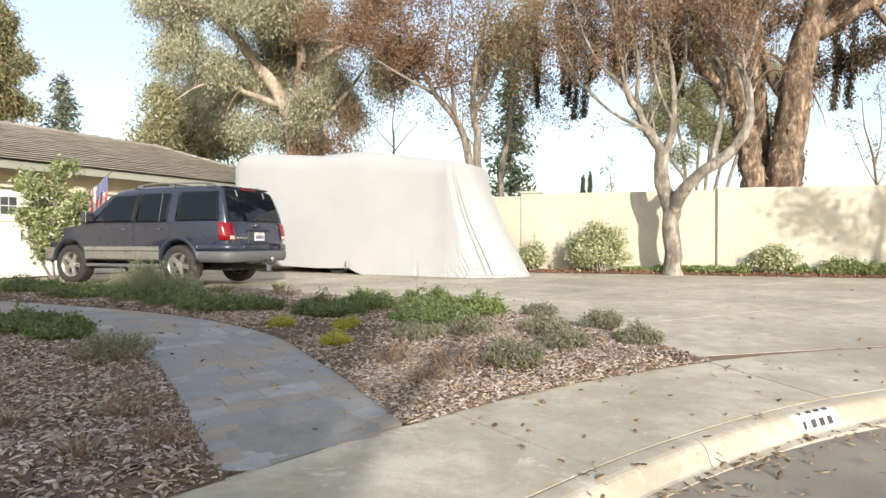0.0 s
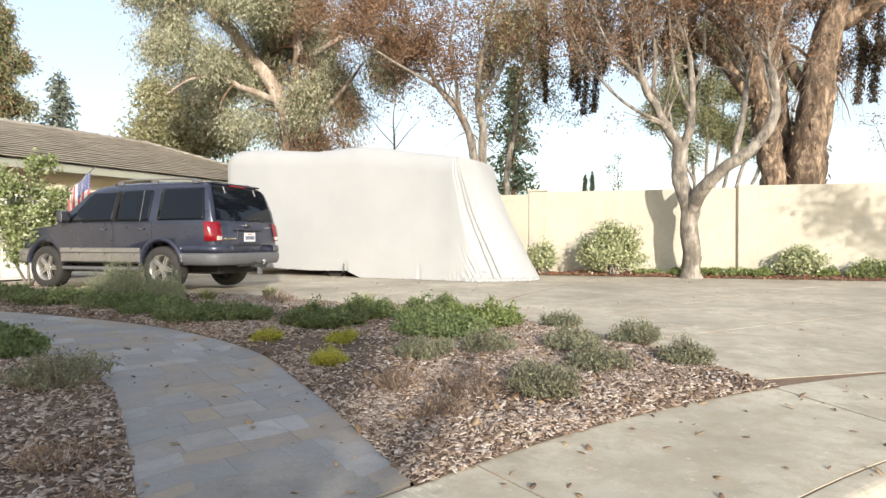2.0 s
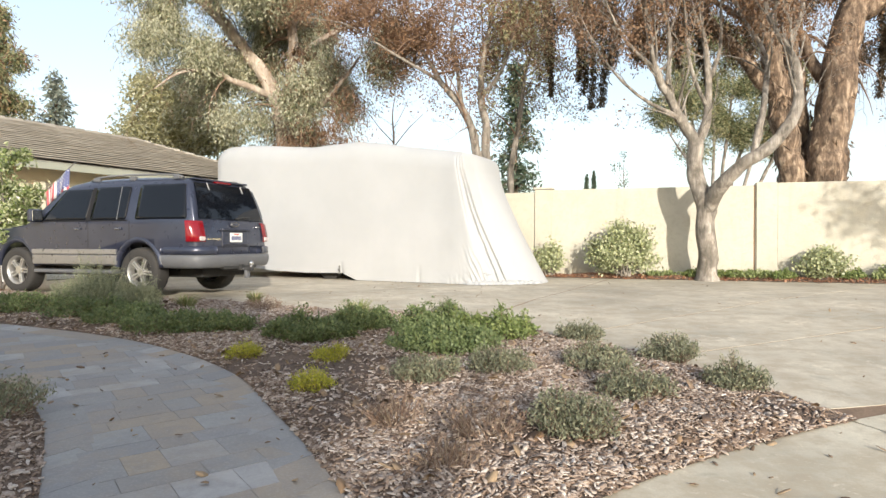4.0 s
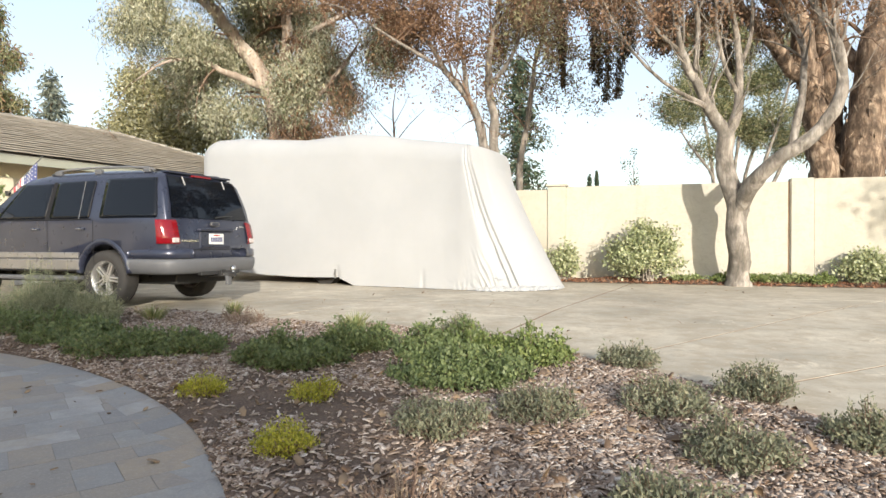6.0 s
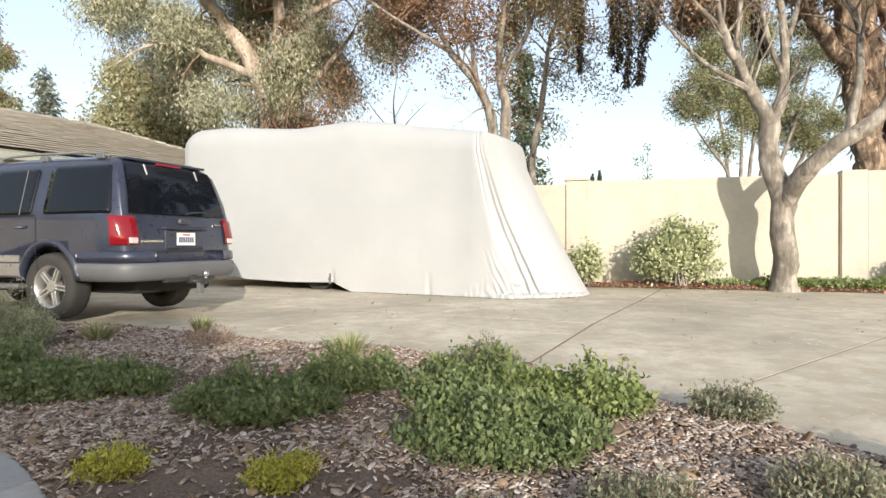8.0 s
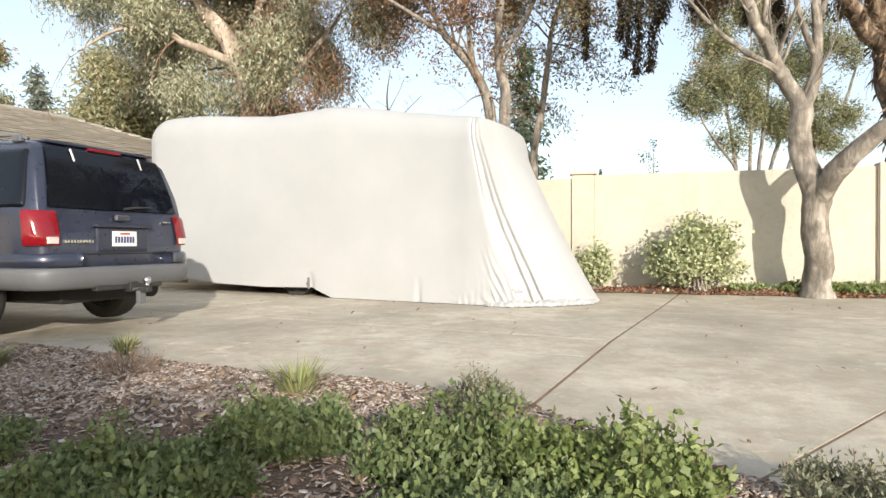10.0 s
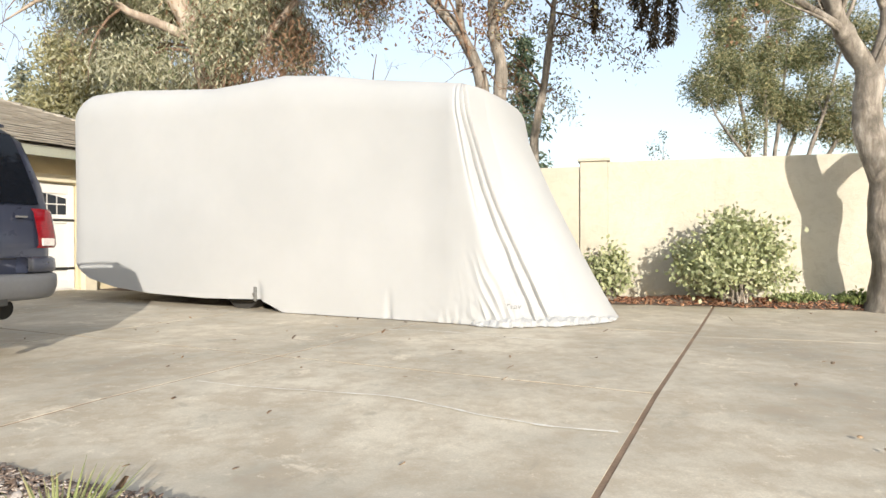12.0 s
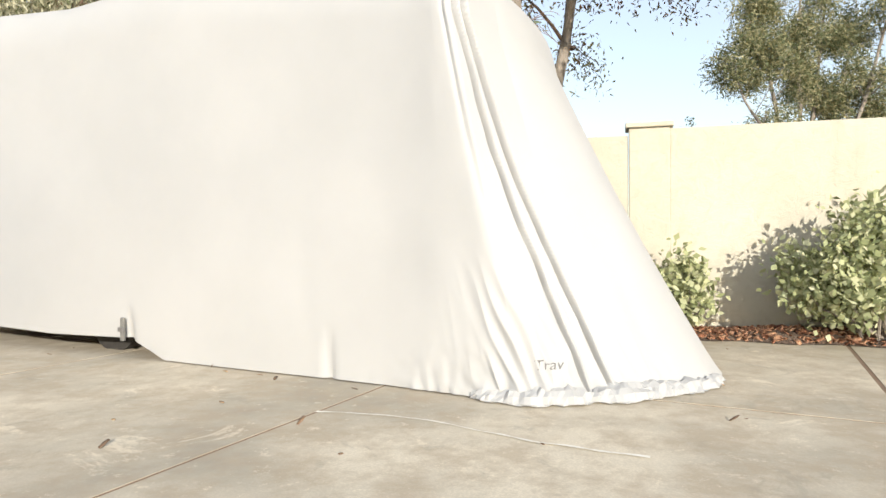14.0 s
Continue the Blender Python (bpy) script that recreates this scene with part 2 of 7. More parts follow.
M_TWIG = plain("twig", (0.19, 0.125, 0.085), 0.9, vary=0.35, grain=8, bump=0)
M_LEAF_GUM = leafy("gum leaf", (0.30, 0.30, 0.18), (0.50, 0.49, 0.345), (0.72, 0.70, 0.54), through=0.35)
M_LEAF_GUM2 = leafy("dark gum leaf", (0.085, 0.115, 0.055), (0.155, 0.185, 0.09), (0.25, 0.27, 0.145))
M_LEAF_BROWN = leafy("dry brown leaf", (0.16, 0.088, 0.05), (0.27, 0.158, 0.09), (0.38, 0.25, 0.15))
M_LEAF_DROOP = leafy("drooping dark leaf", (0.045, 0.035, 0.022), (0.095, 0.07, 0.04), (0.17, 0.12, 0.06))
M_LEAF_OLIVE = leafy("olive leaf", (0.27, 0.26, 0.13), (0.41, 0.39, 0.21), (0.54, 0.50, 0.30), through=0.4)
M_LEAF_FIR = leafy("fir needles", (0.035, 0.06, 0.035), (0.07, 0.105, 0.06), (0.12, 0.155, 0.09), through=0.1)
# fir needles again, paler and greyer: distance haze put into the colour
M_LEAF_HAZEFIR = leafy("fir needles paled by haze", (0.12, 0.15, 0.12), (0.18, 0.21, 0.17), (0.25, 0.27, 0.22), through=0.1)
M_LEAF_BUSH = leafy("bush leaf", (0.15, 0.19, 0.07), (0.25, 0.30, 0.12), (0.38, 0.42, 0.2))
M_LEAF_PALE = leafy("variegated leaf", (0.23, 0.27, 0.125), (0.42, 0.455, 0.25), (0.66, 0.66, 0.45))
M_LEAF_ROSEMARY = leafy("low herb leaf", (0.09, 0.13, 0.05), (0.155, 0.20, 0.078), (0.245, 0.29, 0.125))
M_LEAF_LIGHT = leafy("light herb leaf", (0.12, 0.165, 0.05), (0.205, 0.26, 0.085), (0.32, 0.36, 0.14))
M_LEAF_GREY = leafy("grey herb leaf", (0.13, 0.145, 0.09), (0.23, 0.24, 0.15), (0.36, 0.35, 0.235))
M_LEAF_YELLOW = leafy("yellow stonecrop", (0.27, 0.28, 0.035), (0.43, 0.42, 0.05), (0.60, 0.56, 0.09))
M_STALK = make_litter("dry stalk", (0.16, 0.10, 0.07), (0.27, 0.19, 0.14), (0.34, 0.27, 0.19))
M_GRASS = make_litter("grass blade", (0.13, 0.16, 0.05), (0.24, 0.26, 0.10), (0.38, 0.34, 0.17))
M_TRIM = plain("cream trim", (0.66, 0.60, 0.46), 0.6, vary=0.06)
M_WHITE = plain("white door paint", (0.78, 0.77, 0.74), 0.45, vary=0.04, bump=0.03)
M_HOUSE = plain("cream house siding", (0.60, 0.52, 0.35), 0.75, vary=0.08)
M_BLACK = plain("black iron", (0.03, 0.03, 0.03), 0.5, vary=0.2)


def make_roof():
    m = Mat("grey roof tile", 0.9)
    r = m.random(True)
    c = m.ramp(r, (0.0, (0.29, 0.265, 0.225)), (0.5, (0.345, 0.317, 0.275)), (1.0, (0.40, 0.37, 0.325)))
    m.color(m.mix(m.ramp(m.noise(1.5, 5.0), (0.4, 0.4), (0.65, 0.0)), c, (0.19, 0.17, 0.14)))
    m.bump(m.noise(40.0), 0.4, 0.01)
    return m.m


M_ROOF = make_roof()


def make_glass(name, c=(0.02, 0.025, 0.03), rough=0.04):
    m = Mat(name, rough, 0.0, 0.6)
    m.color(c)
    m.b.inputs["Coat Weight"].default_value = 1.0
    return m.m


M_DARKGLASS = make_glass("dark window glass", (0.034, 0.040, 0.050))
# ---- ground ----
def gz(x, y):
    """Height of the paved ground: it climbs from the street to the garage."""
    return lerp_at(y, [-400, 3.9, 12.0, 15.5, 18.5, 24, 400], [-0.14, -0.14, 0.14, 0.15, 0.19, 0.26, 0.3])


CX, CY = 5.6, -3.3


def back_r(a):
    return lerp_at(a, [60, 96, 128.5, 175], [9.95, 9.88, 9.39, 8.9])


def arc_pt(a, off):
    r = back_r(a) - off
    return CX + r * math.cos(radians(a)), CY + r * math.sin(radians(a))


SW = 1.42
DRIVE_EDGE = [(2.50, 6.03), (2.16, 6.97), (1.57, 8.10), (0.96, 8.84), (0.21, 9.80), (-0.38, 10.22), (-1.75, 10.75), (-3.40, 11.46), (-6.0, 12.55), (-9.0, 13.7), (-11.5, 14.6)]
PATH_R = [(-0.26, 4.08), (-0.86, 5.30), (-1.30, 6.1), (-1.72, 6.85), (-2.25, 7.5), (-2.90, 8.1), (-3.65, 8.65), (-4.6, 9.15), (-6.0, 9.75), (-8.2, 10.5), (-11.5, 11.4)]
PATH_L = [(-1.08, 3.12), (-1.50, 3.86), (-2.08, 4.89), (-2.65, 5.8), (-3.35, 6.6), (-4.1, 7.15), (-5.1, 7.7), (-6.4, 8.25), (-8.8, 9.0), (-11.5, 9.7)]


def ground_sheet():
    xs = sorted(set([-400, -150, -60, -30] + [x * 2.0 for x in range(-10, 11)] + [30, 60, 150, 400]))
    ys = sorted(set([-400, -150, -60, -20, -8] + [-4 + 2.0 * i for i in range(18)] + [40, 60, 100, 200, 400]))
    street = lambda x, y: -13 < x < 16 and -21 < y < 11
    v = [(x, y, gz(x, y) - 0.06 - (0.5 if street(x, y) else 0)) for y in ys for x in xs]
    n = len(xs)
    f = [(j * n + i, j * n + i + 1, (j + 1) * n + i + 1, (j + 1) * n + i) for j in range(len(ys) - 1) for i in range(n - 1)]
    ob = new("ground", mesh_of("ground", v, f, M_SOIL))
    tagged(ob, "bare brown soil ground under paving and planting", "ground", kind="structure")


ground_sheet()

# street inside the kerb's arc
_a = [60 + 2.5 * i for i in range(53)]
_v = [(*arc_pt(a, SW + 0.10), -0.285) for a in _a] + [(-40, -30, -0.24), (60, -30, -0.24), (60, 6, -0.24)]
road = new("road", mesh_of("road", _v, [tuple(range(len(_v)))[::-1]], M_ASPHALT))
tagged(road, "worn grey asphalt street with fallen leaves", "road", kind="structure")


def arc_slab(a0, a1, o0, o1, z0, z1, n=6):
    """A piece of paving between two angles and two offsets from the back of the pavement, in strips."""
    v, f = [], []
    rows = 5
    for i in range(n + 1):
        a = a0 + (a1 - a0) * i / n
        for k in range(rows):
            x, y = arc_pt(a, o0 + (o1 - o0) * k / (rows - 1))
            v.append((x, y, gz(x, y) + z1))
        for k in (rows - 1, 0):
            x, y = arc_pt(a, o0 + (o1 - o0) * k / (rows - 1))
            v.append((x, y, gz(x, y) + z0))
    w = rows + 2
    for i in range(n):
        for k in range(w):
            a, b = i * w + k, i * w + (k + 1) % w
            f.append((a, b, b + w, a + w))
    f += [tuple(range(w))[::-1], tuple(n * w + k for k in range(w))]
    return v, f


pavement = thing("pavement", "pale concrete pavement slabs with narrow joints", "pavement", kind="structure")
_g = 0.055
for a, b in zip((66, 78, 92, 109, 126, 140, 155), (78, 92, 109, 126, 140, 155, 174)):
    me = mesh_of("slab", *arc_slab(a + _g, b - _g, 0.012, SW - 0.16, -0.25, 0.0, 14), M_WALK)
    part_mesh("slab", me, pavement)
part_mesh("joint_bed", mesh_of("joint_bed", *arc_slab(66, 174, 0.0, SW - 0.1, -0.3, -0.008, 40), M_JOINT), pavement)
kerb = thing("kerb", "rounded pale concrete kerb beside the street", "kerb", kind="structure")
for a in range(66, 174, 27):
    A = [a + 0.03 + 26.94 * i / 24 for i in range(25)]
    prof = [(SW - 0.146, -0.3), (SW - 0.146, -0.006), (SW - 0.141, 0.0), (SW - 0.09, -0.002), (SW - 0.055, -0.006), (SW - 0.03, -0.014), (SW - 0.012, -0.027), (SW, -0.045), (SW + 0.015, -0.08), (SW + 0.03, -0.115), (SW + 0.036, -0.127), (SW + 0.05, -0.134), (SW + 0.11, -0.138), (SW + 0.112, -0.3)]
    v, f = [], []
    for ang in A:
        for o, dz in prof:
            x, y = arc_pt(ang, o)
            v.append((x, y, gz(x, y) + dz))
    k = len(prof)
    for i in range(24):
        for j in range(k - 1):
            f.append((i * k + j, i * k + j + 1, (i + 1) * k + j + 1, (i + 1) * k + j))
    f += [tuple(range(k)), tuple(24 * k + j for j in reversed(range(k)))]
    part_mesh("kerb_stone", mesh_of("kerb_stone", v, f, M_KERB, False), kerb)


# driveway slabs: a grid turned to lie along the garage
DO, D1, D2 = Vector((1.43, 12.2)), Vector((0.447, 0.894)), Vector((-0.894, 0.447))


def clip_poly(poly, p, n):
    """Keep the side of a polygon that n points to, from p."""
    out = []
    for a, b in zip(poly, poly[1:] + poly[:1]):
        da, db = (a - p).dot(n), (b - p).dot(n)
        if da >= 0:
            out.append(a)
        if (da >= 0) != (db >= 0):
            out.append(a + (b - a) * (da / (da - db)))
    return out


def in_poly(x, y, poly):
    c = False
    for (x0, y0), (x1, y1) in zip(poly, poly[1:] + poly[:1]):
        if (y0 > y) != (y1 > y) and x < (x1 - x0) * (y - y0) / (y1 - y0) + x0:
            c = not c
    return c


def banded(poly):
    """Split a polygon where the ground's slope changes."""
    out, cuts = [], [-1e3, 12.0, 15.5, 18.5, 1e3]
    for lo, hi in zip(cuts, cuts[1:]):
        q = clip_poly(poly, Vector((0, lo)), Vector((0, 1)))
        q = clip_poly(q, Vector((0, hi)), Vector((0, -1))) if len(q) > 2 else q
        if len(q) > 2:
            out.append(q)
    return out


def ground_slab(name, poly, mat, z0, z1, parent):
    """One slab that follows the ground."""
    if (poly[1] - poly[0]).cross(poly[2] - poly[1]) < 0:
        poly = poly[::-1]
    V, F = [], []
    for q in banded(poly):
        v, f = prism([tuple(p) for p in q], lambda x, y: gz(x, y) + z0, lambda x, y: gz(x, y) + z1)
        F += [tuple(i + len(V) for i in face) for face in f]
        V += v
    return part_mesh(name, mesh_of(name, V, F, mat), parent)


driveway = thing("driveway", "sunlit concrete driveway slabs with dirt-filled joints and cracks", "driveway", kind="structure")
WALL_LINE, WALL_IN = Vector((2.3, 17.75)), Vector((-0.276, -0.961))
HOUSE_LINE, HOUSE_IN = Vector((-9.35, 16.6)), Vector((0.888, -0.46))


def side(angle):
    """The unit direction at an angle, and the normal to its left."""
    d = Vector((math.cos(radians(angle)), math.sin(radians(angle))))
    return d, Vector((-d.y, d.x))


# joints that fan out over the drive: a point and a direction each
FAN = [(DO, 63.4), (Vector((1.27, 8.85)), 38.6), (Vector((2.37, 7.97)), 27.0), (Vector((2.5, 6.1)), 13.0)]
T2 = (Vector((-0.52, 15.37)), -16.6)
slabs = []
for (p0, a0), (p1, a1) in zip(FAN, FAN[1:]):
    for far in (0, 1):
        q = [Vector(v) for v in ((-1.6, 5.4), (15, 5.4), (15, 20), (-1.6, 20))]
        q = clip_poly(q, p0 - side(a0)[1] * (0.015 if p0 is DO else 0.011), -side(a0)[1])
        q = clip_poly(q, p1 + side(a1)[1] * 0.011, side(a1)[1])
        n = side(T2[1])[1] * (1 if far else -1)
        q = clip_poly(q, T2[0] + n * 0.008, n) if len(q) > 2 else q
        slabs.append(q)
# left of the middle joint: a square grid along the garage
_c1 = [-6.4, -3.35, -0.18, 2.75, 5.6, 8.4, 11.2]
_c2 = [0.0, 3.07, 5.85, 8.4, 10.6, 13.0]
for i in range(len(_c1) - 1):
    for j in range(len(_c2) - 1):
        g, gb = 0.012, 0.018 if j == 0 else 0.013
        slabs.append([DO + D1 * a + D2 * b for a, b in ((_c1[i] + g, _c2[j] + gb), (_c1[i + 1] - g, _c2[j] + gb), (_c1[i + 1] - g, _c2[j + 1] - 0.011), (_c1[i] + g, _c2[j + 1] - 0.011))])
for q in slabs:
    q = clip_poly(q, WALL_LINE, WALL_IN) if len(q) > 2 else q
    q = clip_poly(q, HOUSE_LINE, HOUSE_IN) if len(q) > 2 else q
    q = clip_poly(q, Vector((2.5, 5.55)), Vector((-0.1, 0.995))) if len(q) > 2 else q
    if len(q) > 2:
        ground_slab("slab", q, M_DRIVE, -0.14, -0.004, driveway)
q = [Vector(v) for v in ((-13, 9.5), (2.5, 5.9), (15, 6.4), (15, 20), (-7, 24))]
q = clip_poly(clip_poly(q, WALL_LINE, WALL_IN), HOUSE_LINE, HOUSE_IN)
ground_slab("joint_bed", q, M_JOINT, -0.3, -0.0075, driveway)
# ---- planted beds ----
def resample(line, n):
    P = np.array([p[:2] for p in smooth_line([(x, y, 0) for x, y in line], 0.1)])
    d = np.concatenate([[0], np.cumsum(np.linalg.norm(np.diff(P, axis=0), axis=1))])
    s = np.linspace(0, d[-1], n)
    return np.stack([np.interp(s, d, P[:, 0]), np.interp(s, d, P[:, 1])], 1)


def bed_surface(name, A, B, label, mound=0.05, nv=26):
    """Soil between two edges, slightly mounded, with an uneven top."""
    v, f = [], []
    nu = len(A)
    for i in range(nu):
        for j in range(nv):
            t = j / (nv - 1)
            x, y = A[i] * (1 - t) + B[i] * t
            w = np.linalg.norm(B[i] - A[i])
            e = min(1.0, min(t, 1 - t) * w / 0.25)
            z = gz(x, y) + 0.006 + e * (mound + 0.05 * noise.noise((x * 1.1, y * 1.1, 3)) + 0.02 * noise.noise((x * 5, y * 5, 1)))
            v.append((x, y, z))
    for i in range(nu - 1):
        for j in range(nv - 1):
            f.append((i * nv + j, i * nv + j + 1, (i + 1) * nv + j + 1, (i + 1) * nv + j))
    ob = new(name, mesh_of(name, v, f, M_SOIL, True))
    return tagged(ob, label, "garden bed", kind="structure")


BACK = [arc_pt(128.6 - 32.0 * i / 12 * 0.62, 0.035) for i in range(13)]
N_BED = 150
BED_A = resample(PATH_R, N_BED)
BED_B = np.concatenate([resample(BACK, 34), resample([tuple(BACK[-1])] + DRIVE_EDGE[1:], N_BED - 34)])
bed_front = bed_surface("garden_bed", BED_A, BED_B, "mulched garden bed with wood chips and low plants")
LB_A, LB_B = resample([(-1.10, 3.14)] + PATH_L[1:], 90), resample([arc_pt(135.2, 0.035), arc_pt(139, 0.035), arc_pt(144, 0.035), arc_pt(150, 0.035), (-3.6, 0.6), (-5.5, 1.6), (-8.5, 4.0), (-11.5, 6.0)], 90)
bed_left = bed_surface("garden_bed", LB_A, LB_B, "shaded mulched bed beside the paved path")
WALL_P, WALL_U = Vector((2.3, 18.5)), Vector((0.9612, -0.276))
WALL_N = Vector((-0.276, -0.9612))


def wall_pt(s, off=0.0):
    p = WALL_P + WALL_U * s + WALL_N * off
    return p.x, p.y


WB_A = np.array([wall_pt(-7 + 20.0 * i / 90, 0.02) for i in range(91)])
WB_B = np.array([wall_pt(-7 + 20.0 * i / 90, 0.86 + 0.05 * math.sin(i * 1.7)) for i in range(91)])
bed_wall = bed_surface("garden_bed", WB_A, WB_B, "narrow bed of leaf litter along the garden wall", 0.06, 12)


# ---- garden wall ----
wall_top_z = 2.43
garden_wall = thing("garden_wall", "tall cream stucco garden wall with cap and pilasters", "wall", kind="structure")


def wall_box(s0, s1, o0, o1, z0, z1, name, mat=None, bevel=0.012, cuts=0):
    m = Matrix(((WALL_U.x, WALL_N.x, 0, WALL_P.x), (WALL_U.y, WALL_N.y, 0, WALL_P.y), (0, 0, 1, 0), (0, 0, 0, 1)))
    return part(name, box((s0, o0, z0), (s1, o1, z1), m, bevel), mat or M_STUCCO, garden_wall)


for s0, s1, top in ((-9.0, -0.03, 2.36), (0.42, 5.23, 2.42), (5.27, 5.75, 2.46), (5.75, 14.0, 2.47)):
    wall_box(s0, s1, -0.22, 0.0, -0.2, top, "wall_panel")
wall_box(-0.02, 0.42, -0.25, 0.035, -0.2, 2.43, "pilaster")
wall_box(-0.06, 0.46, -0.29, 0.075, 2.434, 2.49, "pilaster_cap")
wall_box(5.29, 5.74, -0.25, 0.03, -0.2, 2.49, "pilaster")
wall_box(5.23, 5.27, -0.18, -0.03, -0.2, 2.42, "expansion_gap", M_JOINT, 0)

# ---- house ----
H_O, H_U, H_N = Vector((-9.58, 16.55)), Vector((0.46, 0.888)), Vector((0.888, -0.46))
HM = Matrix(((H_U.x, H_N.x, 0, H_O.x), (H_U.y, H_N.y, 0, H_O.y), (0, 0, 1, 0.2), (0, 0, 0, 1)))
house = thing("house", "single-storey cream garage wing with grey tiled hip roof", "house", at=HM)
D_W, D_H = 2.16, 2.10
D_C = [-3.77, -1.27, 1.27, 3.73]
edges = [-12.0] + [e for c in D_C for e in (c - D_W / 2, c + D_W / 2)] + [8.4]
for a, b in zip(edges[0::2], edges[1::2]):
    part("wall", box((a, -0.25, -0.3), (b, 0.0, D_H), bevel=0.01), M_HOUSE, house)
part("wall", box((-12, -0.25, D_H), (8.4, 0.0, 2.60)), M_HOUSE, house)
part("wall", box((-12, -7.5, -0.3), (-11.8, -0.25, 2.60)), M_HOUSE, house)
part("wall", box((8.2, -7.5, -0.3), (8.4, -0.25, 2.60)), M_HOUSE, house)
part("wall", box((-12, -7.7, -0.3), (8.4, -7.5, 2.60)), M_HOUSE, house)
for s in (-2.52, 0.0, 2.5, 5.0):
    part("column", box((s - 0.13, 0.004, -0.2), (s + 0.13, 0.16, 2.28), bevel=0.012), M_TRIM, house, "cream trim column between garage doors")
part("header_trim", box((-12, 0.004, D_H + 0.02), (8.4, 0.05, D_H + 0.17), bevel=0.01), M_TRIM, house)
M_SOFFIT = plain("grey green fascia", (0.32, 0.33, 0.27), 0.6)
part("fascia", box((-12.7, 0.70, 2.50), (9.1, 0.735, 2.68), bevel=0.006), M_SOFFIT, house, "grey-green painted fascia board")
part("soffit", box((-12.6, -7.6, 2.605), (9.0, 0.695, 2.625)), M_TRIM, house)


def garage_door(c):
    d = part("garage_door", box((c - D_W / 2, -0.16, -0.03), (c + D_W / 2, -0.09, D_H)), M_WHITE, house, "white carriage-style garage door with arched windows and strap hinges")
    for side in (-1, 1):
        x0, x1 = (c + 0.012, c + D_W / 2 - 0.02) if side > 0 else (c - D_W / 2 + 0.02, c - 0.012)
        # leaf rails and stiles proud of the door
        for lo, hi in (((x0, 0.02), (x0 + 0.12, D_H - 0.02)), ((x1 - 0.12, 0.02), (x1, D_H - 0.02)), ((x0 + 0.12, 0.02), (x1 - 0.12, 0.2)), ((x0 + 0.12, 1.32), (x1 - 0.12, 1.46)), ((x0 + 0.12, D_H - 0.2), (x1 - 0.12, D_H - 0.02))):
            part("rail", box((lo[0], -0.088, lo[1]), (hi[0], -0.06, hi[1]), bevel=0.006), M_WHITE, d)
        # arched window: each leaf holds half of the arch
        n, w0, w1, z0 = 4, x0 + 0.14, x1 - 0.14, 1.49
        for k in range(n):
            a, b = w0 + (w1 - w0) * k / n + 0.012, w0 + (w1 - w0) * (k + 1) / n - 0.012
            arch = lambda x: 1.93 - 0.17 * (abs(x - c) / (D_W / 2)) ** 2
            for lo, hi in ((z0, z0 + 0.19), (z0 + 0.215, None)):
                top = (hi, hi) if hi else (arch(a), arch(b))
                v = [(a, -0.086, lo), (b, -0.086, lo), (b, -0.086, top[1]), (a, -0.086, top[0])]
                v += [(x, -0.08, z) for x, _, z in v]
                part_mesh("pane", mesh_of("pane", v, [(3, 2, 1, 0), (4, 5, 6, 7), (0, 1, 5, 4), (1, 2, 6, 5), (2, 3, 7, 6), (3, 0, 4, 7)], M_DARKGLASS), d)
        for z in (0.42, 1.38):
            e, i = (x1, x1 - 0.5) if side > 0 else (x0, x0 + 0.5)
            part("hinge", box((min(e, i), -0.058, z - 0.025), (max(e, i), -0.048, z + 0.025), bevel=0.004), M_BLACK, d, "black iron strap hinge")
        hx = c + side * 0.09
        part("handle", cyl((hx, -0.03, 0.85), (hx, -0.03, 1.12), 0.012, seg=8), M_BLACK, d)


for c in D_C:
    garage_door(c)

# the roof: tiles in courses on the slope that faces the drive and on the hip end
RIDGE_Z, EAVE_Z = 4.18, 2.68


def roof_plane(name, p0, p1, q1, q0, courses, step, parent):
    """Courses of overlapping tiles between an eave (p0, p1) and a ridge (q0, q1)."""
    p0, p1, q0, q1 = map(Vector, (p0, p1, q0, q1))
    n = (p1 - p0).cross(q0 - p0).normalized()
    n = -n if n.z < 0 else n
    v, f = [], []
    for i in range(courses):
        t0, t1 = i / courses, min(1.0, (i + 1.25) / courses)
        a, b, c, d = p0.lerp(q0, t0), p1.lerp(q1, t0), p0.lerp(q0, t1), p1.lerp(q1, t1)
        k = max(1, int((b - a).length / step))
        off = (i % 2) * 0.5
        ts = [0.0] + [(j + off) / k for j in range(0 if off else 1, k)] + [1.0]
        for s0, s1 in zip(ts, ts[1:]):
            w = 0.001 / max(0.1, (b - a).length)
            lift = 0.008 * random.random()
            qs = [a.lerp(b, s0 + w), a.lerp(b, s1 - w), c.lerp(d, s1 - w), c.lerp(d, s0 + w)]
            base = len(v)
            for m, (pt, h) in enumerate(zip(qs, (0.090 + lift, 0.090 + lift, 0.012, 0.012))):
                v.append(pt + n * h)
            for pt in qs[:2]:
                v.append(pt + n * (0.058 + lift))
            f += [(base, base + 1, base + 2, base + 3), (base + 4, base + 5, base + 1, base)]
    return part_mesh(name, mesh_of(name, v, f, M_ROOF), parent, "grey flat roof tiles in courses")


